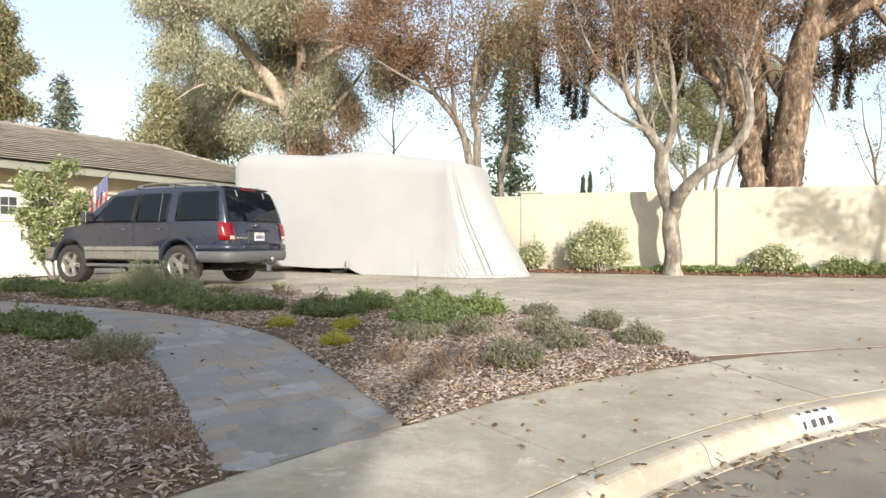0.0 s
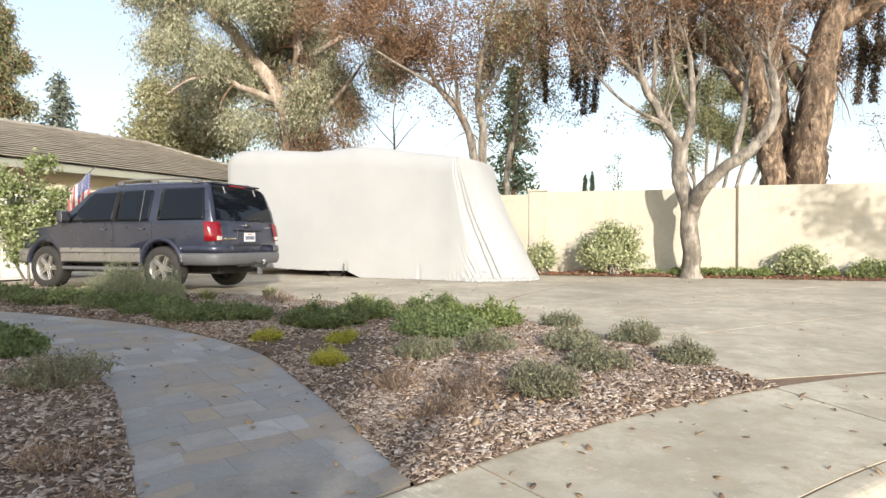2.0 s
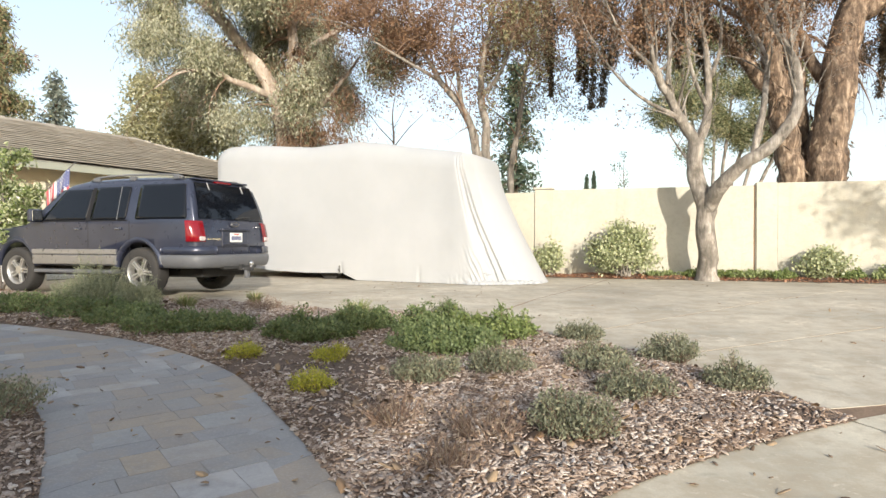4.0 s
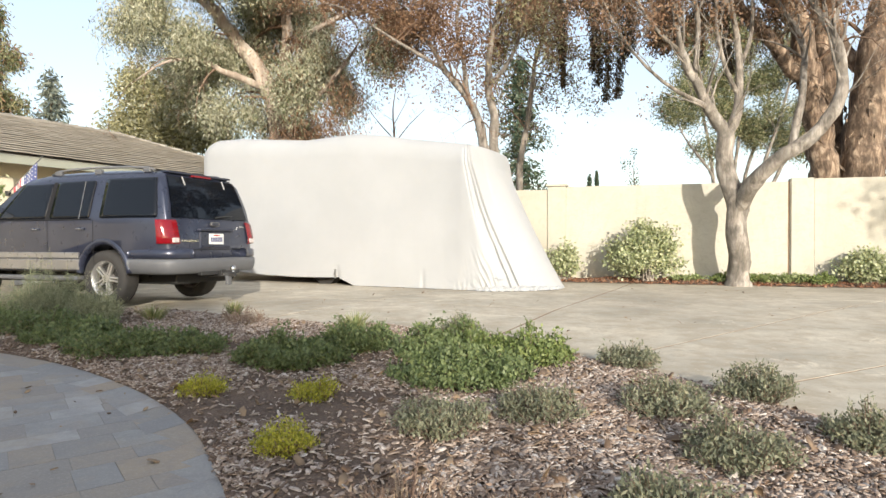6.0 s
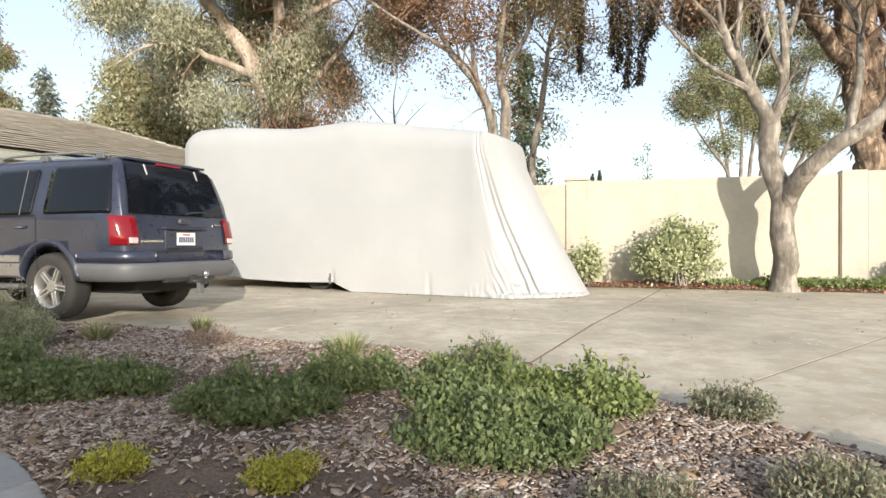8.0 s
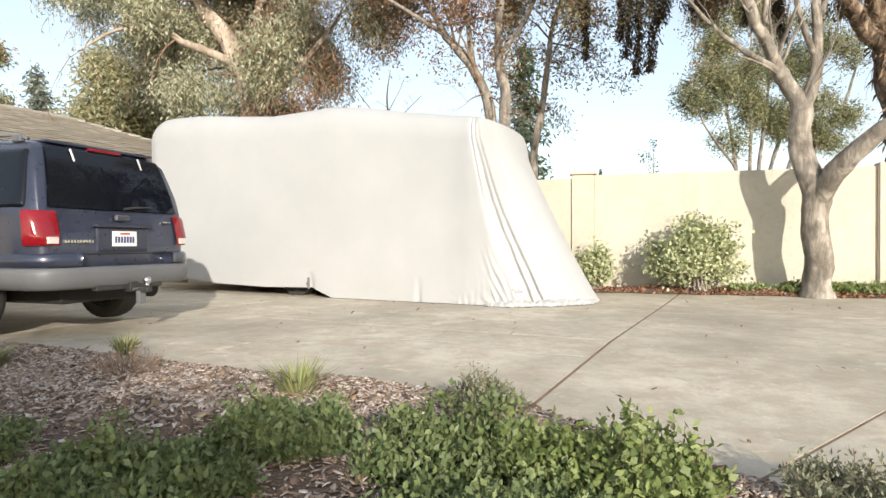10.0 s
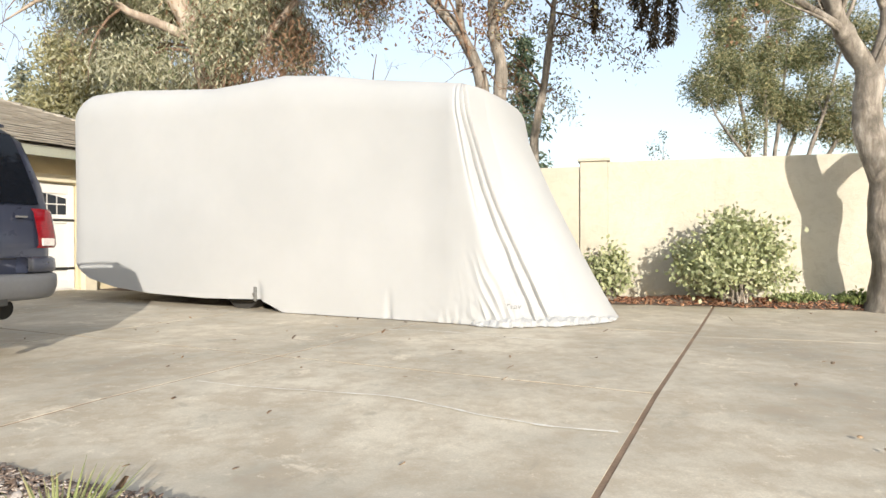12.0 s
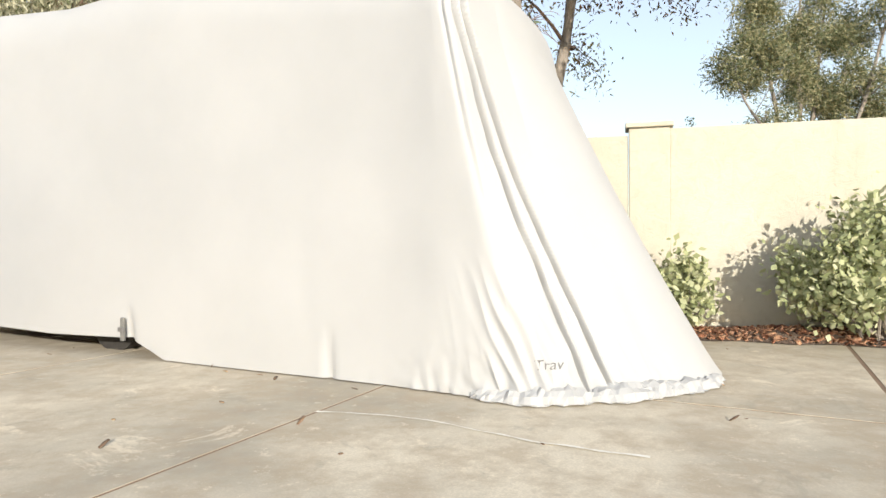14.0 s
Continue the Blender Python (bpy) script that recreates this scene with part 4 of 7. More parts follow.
for side in (1, -1):
    for w in WINDOWS:
        part_mesh("window", side_pane(*w, side), car, "dark tinted side window")
    # black door pillars, the thin bar in the rear door and the rubber strip along the sill
    for x0, x1, lean in ((1.105, 1.185, -0.03), (0.455, 0.475, 0.02)):
        v = [(x + lean * (z - 1.22) / 0.53, side * (car_y(x, z) + 0.0155), z) for z in (1.225, 1.4, 1.58, 1.76) for x in (x0, x1)]
        part_mesh("pillar", mesh_of("pillar", v, [(2 * i, 2 * i + 1, 2 * i + 3, 2 * i + 2) for i in range(3)], M_BUMPER if x1 - x0 < 0.05 else M_SEAM), car)
    line = [((x, side * (car_y(x, 1.215) + 0.006), 1.215), 0.011) for x in (0.22, 0.6, 1.1, 1.7, 2.36)]
    part_mesh("window_strip", mesh_of("window_strip", *tubes([line], 6), M_SEAM), car)
    for x in (0.185, 1.15):
        v = [(x - 0.006, side * (car_y(x, z) + 0.002), z) for z in (0.56, 0.8, 1.0, 1.2)] + [(x + 0.006, side * (car_y(x, z) + 0.002), z) for z in (0.56, 0.8, 1.0, 1.2)]
        part_mesh("door_seam", mesh_of("door_seam", v, [(i, i + 1, i + 5, i + 4) for i in range(3)], M_SEAM), car)
    for x in (0.36, 1.32):
        h = part("door_handle", box((x - 0.02, side * 0.985 - 0.012, 1.065), (x + 0.17, side * 0.985 + 0.03, 1.10), bevel=0.012), M_PAINT, car, "body-coloured pull handle")
        part("handle_trim", box((x + 0.03, side * 1.0 - 0.01, 1.072), (x + 0.13, side * 1.0 + 0.022, 1.088), bevel=0.006), M_CHROME, h)
    # lower cladding between the wheels, and the pale band above it
    part("side_cladding", box((0.47, side * 0.955 - 0.03, 0.50), (2.55, side * 0.955 + 0.045, 0.665), bevel=0.02), M_CLAD, car, "grey lower door cladding")
    part("side_band", box((0.47, side * 0.965 - 0.03, 0.668), (2.55, side * 0.965 + 0.046, 0.755), bevel=0.012), M_BAND, car, "pale silver band along the doors")
    part("running_board", box((0.50, side * 0.92 - 0.08, 0.36), (2.5, side * 0.92 + 0.09, 0.42), bevel=0.02), M_BUMPER, car, "dark grey running board")
    part("front_cladding", box((3.47, side * 0.90 - 0.1, 0.48), (3.86, side * 0.90 + 0.03, 0.74), bevel=0.03), M_CLAD, car)
    # flared lips round the wheel arches
    for wx, s in WHEELS:
        if s == side:
            line = [((wx + 0.515 * math.cos(a), side * (0.940 if wx < 1 else 0.925), 0.40 + 0.515 * math.sin(a)), 0.056) for a in [radians(8 + 164 * i / 24) for i in range(25)]]
            part_mesh("arch_lip", mesh_of("arch_lip", *tubes([line], 8), M_PAINT, True), car)
    # roof rack rails on little feet
    line = [((x, side * 0.70, z), 0.017) for x, z in ((-0.75, 1.89), (-0.62, 1.935), (-0.2, 1.955), (0.6, 1.965), (1.0, 1.955), (1.3, 1.93), (1.42, 1.885))]
    rail = part_mesh("roof_rail", mesh_of("roof_rail", *tubes([line], 8), M_CLAD, True), car, "grey roof rack rail")
    for x in (-0.6, 0.4, 1.26):
        part("rail_foot", box((x - 0.07, side * 0.70 - 0.03, 1.87), (x + 0.07, side * 0.70 + 0.03, 1.94), bevel=0.015), M_BUMPER, rail)
    # mirrors
    mir = part("mirror", box((2.28, side * 1.08 - 0.10, 1.20), (2.40, side * 1.08 + 0.12, 1.42), bevel=0.035), M_PAINT, car, "square black-faced door mirror")
    part("mirror_arm", box((2.31, side * 0.97 - 0.05, 1.24), (2.38, side * 0.97 + 0.05, 1.30), bevel=0.01), M_BLACK, mir)
    part("mirror_glass", box((2.268, side * 1.08 - 0.08, 1.22), (2.279, side * 1.08 + 0.10, 1.40), bevel=0.004), M_CHROME, mir)
    part("headlamp", box((3.82, side * 0.70 - 0.14, 0.86), (3.955, side * 0.70 + 0.13, 1.02), bevel=0.03), M_CLEAR, car)
    # tail lamps wrap the rear corners
    v, f = [], []
    col = [(-1.255, 0.74), (-1.255, 0.82), (-1.238, 0.905), (-1.17, 0.962), (-1.10, 0.985), (-1.06, 0.985)]
    hs = [0.875, 0.90, 0.98, 1.08, 1.17, 1.20]
    for z in hs:
        for x, y in col:
            tilt = max(0.0, z - 0.95) * 0.28
            v.append((x + tilt * (1 if x < -1.1 else 0.4) + (0.012 if z in (hs[0], hs[-1]) else 0), side * (y + (0.0 if z in (hs[0], hs[-1]) else 0.01) - 0.01), z))
    for i in range(5):
        for k in range(5):
            a = i * 6 + k
            f.append((a, a + 1, a + 7, a + 6) if side < 0 else (a, a + 6, a + 7, a + 1))
    lamp = part_mesh("tail_lamp", mesh_of("tail_lamp", v, f, M_RED, True), car, "tall red wrap-round tail lamp")
    part("reverse_lens", box((-1.268, side * 0.82 - 0.06, 0.89), (-1.20, side * 0.82 + 0.05, 0.955), bevel=0.008), M_CLEAR, lamp, "clear reversing lens")


def tail_x(z):
    return float(np.interp(z, Z_RF[:9], X_ST[:9]))


def tail_pane(name, z0, z1, y0, y1, off, mat, taper=0.0):
    """A panel that follows the slope of the tailgate."""
    n, m = 8, 10
    v, f = [], []
    for layer in (0, 1):
        for i in range(n + 1):
            z = z0 + (z1 - z0) * i / n
            for k in range(m + 1):
                y = y0 + (y1 - y0) * k / m
                w = 1 - taper * i / n
                bow = 0.035 * (1 - (y / 0.9) ** 2)
                v.append((tail_x(z) - off - bow * 0.3 + layer * 0.02, y * w, z))
    q = (n + 1) * (m + 1)
    for i in range(n):
        for k in range(m):
            a = i * (m + 1) + k
            f.append((a, a + m + 1, a + m + 2, a + 1))
            f.append((q + a, q + a + 1, q + a + m + 2, q + a + m + 1))
    return mesh_of(name, v, f, mat, True)


rear_win = part_mesh("rear_window", tail_pane("rear_window", 1.235, 1.815, -0.80, 0.80, 0.016, M_TINT, 0.13), car, "large dark tinted rear window")
for y in (-0.42, 0.42):
    part_mesh("window_strut", mesh_of("window_strut", *tubes([[((tail_x(1.70) - 0.03, y, 1.70), 0.012), ((tail_x(1.80) - 0.03, y + 0.015, 1.82), 0.014)]], 6), M_CLAD), rear_win, "pale window hinge")
wiper = part_mesh("rear_wiper", mesh_of("rear_wiper", *tubes([[((-1.215, -0.02, 1.25), 0.014), ((-1.20, -0.2, 1.275), 0.012), ((-1.19, -0.42, 1.285), 0.006)]], 6), M_BLACK), car, "black rear wiper arm")
part("brake_light", box((-0.975, -0.20, 1.835), (-0.90, 0.20, 1.868), bevel=0.014), M_RED, car, "red high-mounted brake light")
part("roof_spoiler", box((-0.955, -0.66, 1.862), (-0.70, 0.66, 1.892), bevel=0.014), M_PAINT, car)
part("tailgate_seam", box((-1.24, -0.70, 0.785), (-1.20, 0.70, 0.795)), M_SEAM, car)
# the recess round the number plate, its lips, the plate with illegible bars
rec = part("plate_recess", box((-1.243, -0.33, 0.80), (-1.205, 0.33, 1.06), bevel=0.02), M_PAINT, car)
part("pull_lip", box((-1.285, -0.36, 1.055), (-1.20, 0.36, 1.09), bevel=0.014), M_PAINT, car)
part("step_lip", box((-1.27, -0.30, 0.825), (-1.20, 0.30, 0.85), bevel=0.010), M_PAINT, car)
plate = part("number_plate", box((-1.258, -0.155, 0.865), (-1.246, 0.155, 1.02), bevel=0.003), M_PLATE, car, "white number plate with illegible dark bars")
for k in range(7):
    part("plate_bar", box((-1.262, 0.115 - 0.037 * k - 0.012, 0.90), (-1.2585, 0.115 - 0.037 * k + 0.012, 0.965)), M_INK, plate)
part("plate_header", box((-1.262, -0.06, 0.985), (-1.2585, 0.06, 1.003)), M_INKRED, plate)
badge = part("oval_badge", box((-1.235, -0.09, 1.125), (-1.205, 0.09, 1.19), bevel=0.028, seg=4), M_CLAD, car, "plain oval badge")
part("badge_field", box((-1.239, -0.07, 1.137), (-1.236, 0.07, 1.178), bevel=0.001), M_PAINT, badge)
for k in range(10):
    part("letter_bar", box((-1.246, 0.68 - 0.033 * k - 0.012, 0.90), (-1.225, 0.68 - 0.033 * k + 0.010, 0.93), bevel=0.002), M_CHROME, car)
part("letter_bar", box((-1.235, -0.66, 1.12), (-1.20, -0.58, 1.135)), M_CLAD, car)
# rear bumper: it wraps round the corners, with the tow hitch below
def wrap_round(name, path, prof, mat, label):
    """A moulding swept round the tail: path of (x, y), profile of (outward, z)."""
    L = np.array(smooth_line([(x, y, 0) for x, y in path], 0.06))[:, :2]
    v, f, k = [], [], len(prof)
    for i, p in enumerate(L):
        t = L[min(i + 1, len(L) - 1)] - L[max(i - 1, 0)]
        t /= np.linalg.norm(t)
        o = np.array([-t[1], t[0]]) * (-1 if name == "bumper_corner" and path[0][1] < 0 else 1)
        v += [(p[0] + o[0] * w, p[1] + o[1] * w, z) for w, z in prof]
    for i in range(len(L) - 1):
        f += [(i * k + j, i * k + j + 1, (i + 1) * k + j + 1, (i + 1) * k + j) for j in range(k - 1)]
    f += [tuple(range(k)), tuple((len(L) - 1) * k + j for j in reversed(range(k)))]
    return part_mesh(name, mesh_of(name, v, f, mat, True), car, label)


HALF = [(-0.49, 0.975), (-0.9, 0.98), (-1.10, 0.965), (-1.235, 0.905), (-1.315, 0.79), (-1.355, 0.58)]
TAIL = [(x, -y) for x, y in HALF] + [(-1.372, -0.25), (-1.375, 0.0), (-1.372, 0.25)] + HALF[::-1]
bumper = wrap_round("rear_bumper", TAIL, [(-0.16, 0.668), (-0.02, 0.668), (0.008, 0.655), (0.014, 0.61), (0.010, 0.55), (-0.015, 0.485), (-0.05, 0.46), (-0.2, 0.455)], M_BUMPER, "grey moulded rear bumper wrapping round to the wheel arches")
for sgn in (1, -1):
    wrap_round("bumper_corner", [(x, sgn * y) for x, y in HALF], [(0.14, 0.805), (0.03, 0.802), (0.004, 0.785), (-0.002, 0.74), (-0.002, 0.685), (0.02, 0.674), (0.14, 0.672)], M_PAINT, "painted upper corner of the bumper")
part("front_bumper", box((3.80, -0.86, 0.46), (4.05, 0.86, 0.74), bevel=0.06), M_BUMPER, car)
hitch = part("tow_hitch", box((-1.40, -0.05, 0.40), (-0.95, 0.05, 0.50), bevel=0.008), M_BLACK, car, "rusty tow hitch with a chrome ball")
part("hitch_bar", box((-1.35, -0.42, 0.43), (-1.27, 0.42, 0.50), bevel=0.008), M_BLACK, hitch)
part("ball_mount", box((-1.62, -0.035, 0.40), (-1.40, 0.035, 0.455), bevel=0.006), M_BLACK, hitch)
part("drop_plate", box((-1.52, -0.04, 0.28), (-1.46, 0.04, 0.41), bevel=0.005), M_BUMPER, hitch)
bm = cyl((-1.58, 0, 0.455), (-1.58, 0, 0.49), 0.022)
bmesh.ops.create_uvsphere(bm, u_segments=18, v_segments=12, radius=0.042, matrix=Matrix.Translation((-1.58, 0, 0.52)))
part("tow_ball", bm, M_CHROME, hitch, "chrome tow ball", True)
part("hitch_pin", cyl((-1.46, -0.10, 0.43), (-1.46, 0.09, 0.43), 0.011, seg=8), M_CHROME, hitch)
# windscreen and cabin
v = [(2.66, y, 1.245) for y in (-0.80, 0, 0.80)] + [(1.90, y, 1.815) for y in (-0.66, 0, 0.66)]
v = [(x + 0.02 + (0.03 if y == 0 else 0), y, z + 0.012) for x, y, z in v]
part_mesh("windscreen", mesh_of("windscreen", v, [(0, 1, 4, 3), (1, 2, 5, 4)], M_TINT, True), car)
# chassis seen under the body
part("chassis", box((-1.0, -0.55, 0.30), (3.5, 0.55, 0.47), bevel=0.03), M_UNDER, car, "black underbody and frame")
part("rear_axle", cyl((0, -0.7, 0.40), (0, 0.7, 0.40), 0.06), M_UNDER, car)
part("exhaust", cyl((-1.0, -0.6, 0.38), (-0.2, -0.6, 0.38), 0.09, 0.09), M_UNDER, car)
part("wheel_well", box((-0.5, -0.62, 0.40), (0.5, 0.62, 0.95)), M_UNDER, car)
part("wheel_well", box((2.52, -0.62, 0.40), (3.52, 0.62, 0.95)), M_UNDER, car)


def wheel_meshes():
    """Tyre, rim, five twin spokes and hub, about the y axis, outer face towards +y."""
    prof = [(0.245, -0.12), (0.30, -0.135), (0.36, -0.132), (0.388, -0.11), (0.392, -0.06), (0.394, 0.0), (0.392, 0.06), (0.388, 0.10), (0.36, 0.128), (0.30, 0.132), (0.245, 0.115)]
    seg, v, f = 56, [], []
    for i in range(seg):
        a = 2 * math.pi * i / seg
        for r, y in prof:
            rr = r - (0.007 if i % 2 and r > 0.387 else 0)
            v.append((rr * math.cos(a), y, rr * math.sin(a)))
    k = len(prof)
    for i in range(seg):
        for j in range(k - 1):
            a, b = i * k + j, ((i + 1) % seg) * k + j
            f.append((a, b, b + 1, a + 1))
    tyre = mesh_of("tyre", v, f, M_TYRE, True)
    prof = [(0.235, -0.12), (0.215, -0.1), (0.205, 0.0), (0.212, 0.07), (0.232, 0.10), (0.245, 0.116), (0.252, 0.112)]
    v, f, k = [], [], 7
    for i in range(seg):
        a = 2 * math.pi * i / seg
        v += [(r * math.cos(a), y, r * math.sin(a)) for r, y in prof]
    for i in range(seg):
        for j in range(k - 1):
            a, b = i * k + j, ((i + 1) % seg) * k + j
            f.append((a, b, b + 1, a + 1))
    rim = mesh_of("rim", v, f, M_ALLOY, True)
    sp = bmesh.new()
    add_box(sp, (0.05, 0.03, 0.008), (0.225, 0.085, 0.036), bevel=0.008)
    add_box(sp, (0.05, 0.03, -0.036), (0.225, 0.085, -0.008), bevel=0.008)
    spoke = bpy.data.meshes.new("spoke")
    sp.to_mesh(spoke)
    sp.free()
    spoke.materials.append(M_ALLOY)
    hb = cyl((0, 0.0, 0), (0, 0.098, 0), 0.085, 0.062, 24)
    hub = bpy.data.meshes.new("hub")
    hb.to_mesh(hub)
    hb.free()
    hub.materials.append(M_ALLOY)
    db = cyl((0, -0.05, 0), (0, 0.01, 0), 0.20, 0.20, 32)
    disc = bpy.data.meshes.new("brake_disc")
    db.to_mesh(disc)
    db.free()
    disc.materials.append(M_UNDER)
    return tyre, rim, spoke, hub, disc


TYRE, RIM, SPOKE, HUB, DISC = wheel_meshes()
for i, (wx, s) in enumerate(WHEELS):
    w = part_mesh("wheel", TYRE, car, "black tyre on a five-spoke alloy wheel", pose(wx, s * 0.835, 0.392, 0, 0, 0 if s > 0 else 180) @ Matrix.Diagonal((1.03 / 0.915, 1, 1, 1)))
    part_mesh("rim", RIM, w, "silver alloy rim")
    part_mesh("brake_disc", DISC, w)
    part_mesh("hub", HUB, w)
    for k in range(5):
        part_mesh("spoke", SPOKE, w, at=pose(0, 0, 0, 0, 90 + 72 * k + 12, 0))
# ---- trees ----
def rand_dir(rng):
    v = rng.normal(size=3)
    return v / np.linalg.norm(v)


def grow(limbs, rng, per_m=2.2, length=2.2, levels=2, start=0.35, droop=0.0, up=0.25, spread=0.9, r_ratio=0.45, sub=4):
    """Branches that spring from limbs. limbs: polylines of (x, y, z, r). Returns all child polylines and the tip points with directions."""
    kids, tips = [], []
    parents, L, depth = [np.array(l) for l in limbs], length, 0
    for depth in range(levels):
        nxt = []
        for line in parents:
            seg = np.linalg.norm(np.diff(line[:, :3], axis=0), axis=1)
            cum = np.concatenate([[0], np.cumsum(seg)])
            total = cum[-1]
            n = max(1, int(total * per_m * (1 - start))) if depth == 0 else sub
            for k in range(n):
                u = total * (start + (1 - start) * rng.random()) if depth == 0 else total * (0.25 + 0.75 * rng.random())
                i = min(len(seg) - 1, int(np.searchsorted(cum, u)) - 1 if u > 0 else 0)
                i = max(i, 0)
                w = (u - cum[i]) / max(seg[i], 1e-6)
                p = line[i] * (1 - w) + line[i + 1] * w
                d0 = line[i + 1, :3] - line[i, :3]
                d0 /= np.linalg.norm(d0) + 1e-9
                d = d0 * 0.5 + rand_dir(rng) * spread + np.array([0, 0, up])
                d /= np.linalg.norm(d)
                ln = L * (0.5 + 0.7 * rng.random()) * (1 - 0.35 * u / total)
                m = 5
                r = max(0.006, min(p[3] * r_ratio, ln * 0.025))
                q = [np.array([*p[:3], r])]
                for j in range(1, m + 1):
                    d = d + rand_dir(rng) * 0.22 + np.array([0, 0, -droop * j / m])
                    d /= np.linalg.norm(d)
                    q.append(np.array([*(q[-1][:3] + d * ln / m), max(0.003, r * (1 - 0.85 * j / m))]))
                nxt.append(np.array(q))
        kids += nxt
        parents, L = nxt, L * 0.5
    for q in parents:
        for j in range(1, len(q)):
            tips.append((q[j, :3], q[j, :3] - q[j - 1, :3]))
    return kids, tips


def leaf_mesh(name, pts, rng, size, width, hang, material, curl=0.15):
    """Many leaves: each a pointed blade of two faces folded along its rib."""
    n = len(pts)
    P = np.array(pts)
    D = rng.normal(size=(n, 3))
    D[:, 2] = D[:, 2] * (1 - hang) - hang * 1.6
    D /= np.linalg.norm(D, axis=1, keepdims=True)
    S = np.cross(D, rng.normal(size=(n, 3)))
    S /= np.linalg.norm(S, axis=1, keepdims=True) + 1e-9
    N = np.cross(D, S)
    L = size * (0.6 + 0.8 * rng.random((n, 1)))
    W = width * (0.6 + 0.8 * rng.random((n, 1)))
    a = P
    b = P + D * L * 0.45 + S * W + N * W * curl
    c = P + D * L
    d = P + D * L * 0.45 - S * W + N * W * curl
    V = np.stack([a, b, c, d], 1).reshape(-1, 3)
    me = bpy.data.meshes.new(name)
    me.vertices.add(4 * n)
    me.vertices.foreach_set("co", V.astype(np.float32).ravel())
    me.loops.add(4 * n)
    me.loops.foreach_set("vertex_index", np.arange(4 * n, dtype=np.int32))
    me.polygons.add(n)
    me.polygons.foreach_set("loop_start", np.arange(n, dtype=np.int32) * 4)
    me.polygons.foreach_set("loop_total", np.full(n, 4, dtype=np.int32))
    me.materials.append(material)
    me.update()
    me.validate()
    return me


def build_tree(name, label, limbs, bark, seed, leaves=(), grow_args=None, sides=10, twig_mat=None, twig_sides=4, category="tree", wobble=0.0, roots=(0,), clump=1.0):
    """limbs: control polylines (x, y, z, r). leaves: rows of (count, size, width, hang, jitter, material, chooser)."""
    rng = np.random.default_rng(seed)
    tree = thing(name, label, category)
    fine = []
    for l in limbs:
        q = smooth_line(l, 0.16 if l[0][3] > 0.12 else 0.3)
        q = [np.array([*(p[:3] + wobble * np.array(noise.noise_vector(Vector(p[:3]) * 1.5)) * min(1.0, p[3] * 6)), max(0.004, p[3])]) for p in q]
        fine.append(q)
    for i, q in enumerate(fine):
        line = [(p[:3], p[3] * (1 + (0.10 if p[3] < 0.2 else 0.04) * noise.noise(Vector(p[:3]) * 2.1))) for p in q]
        if q[0][2] < 2.6 and limbs[i][0][2] < 2.6 and i in roots:
            line = [((q[0][0], q[0][1], 0.0), q[0][3] * 1.35), ((q[0][0], q[0][1], 0.5 * q[0][2] + 0.1), q[0][3] * 1.08)] + line
        nm = "trunk" if i in roots else "limb"
        v, f = tubes([line], sides if q[0][3] < 0.3 else 30)
        rough = float(min(0.045, q[0][3] * 0.16))
        v = [p + rough * (noise.noise_vector(Vector((p.x, p.y, p.z * 0.45)) * 5.0) + 0.5 * noise.noise_vector(p * 11.0)) for p in v]
        part_mesh(nm, mesh_of(nm, v, f, bark, True), tree)
    kids, tips = grow(fine, rng, **(grow_args or {}))
    v, f = tubes([[(p[:3], p[3]) for p in q] for q in kids], twig_sides)
    tagged(part_mesh("branchwork", mesh_of("branchwork", v, f, twig_mat or bark, True), tree), kind="stuff")
    for count, size, width, hang, jitter, mat, keep in leaves:
        base = [p for p, d in tips if keep is None or keep(p)]
        if not base:
            continue
        B = np.array(base)
        B = B[rng.random(len(B)) < clump] if clump < 1 else B
        # leaves gather in clumps about some of the twigs
        idx = rng.integers(0, len(B), count)
        J = rng.normal(size=(count, 3)) * jitter
        J[:, 2] -= np.abs(rng.normal(size=count)) * jitter * hang
        tagged(part_mesh("crown", leaf_mesh("crown", B[idx] + J, rng, size, width, hang, mat), tree), kind="stuff")
    return tree


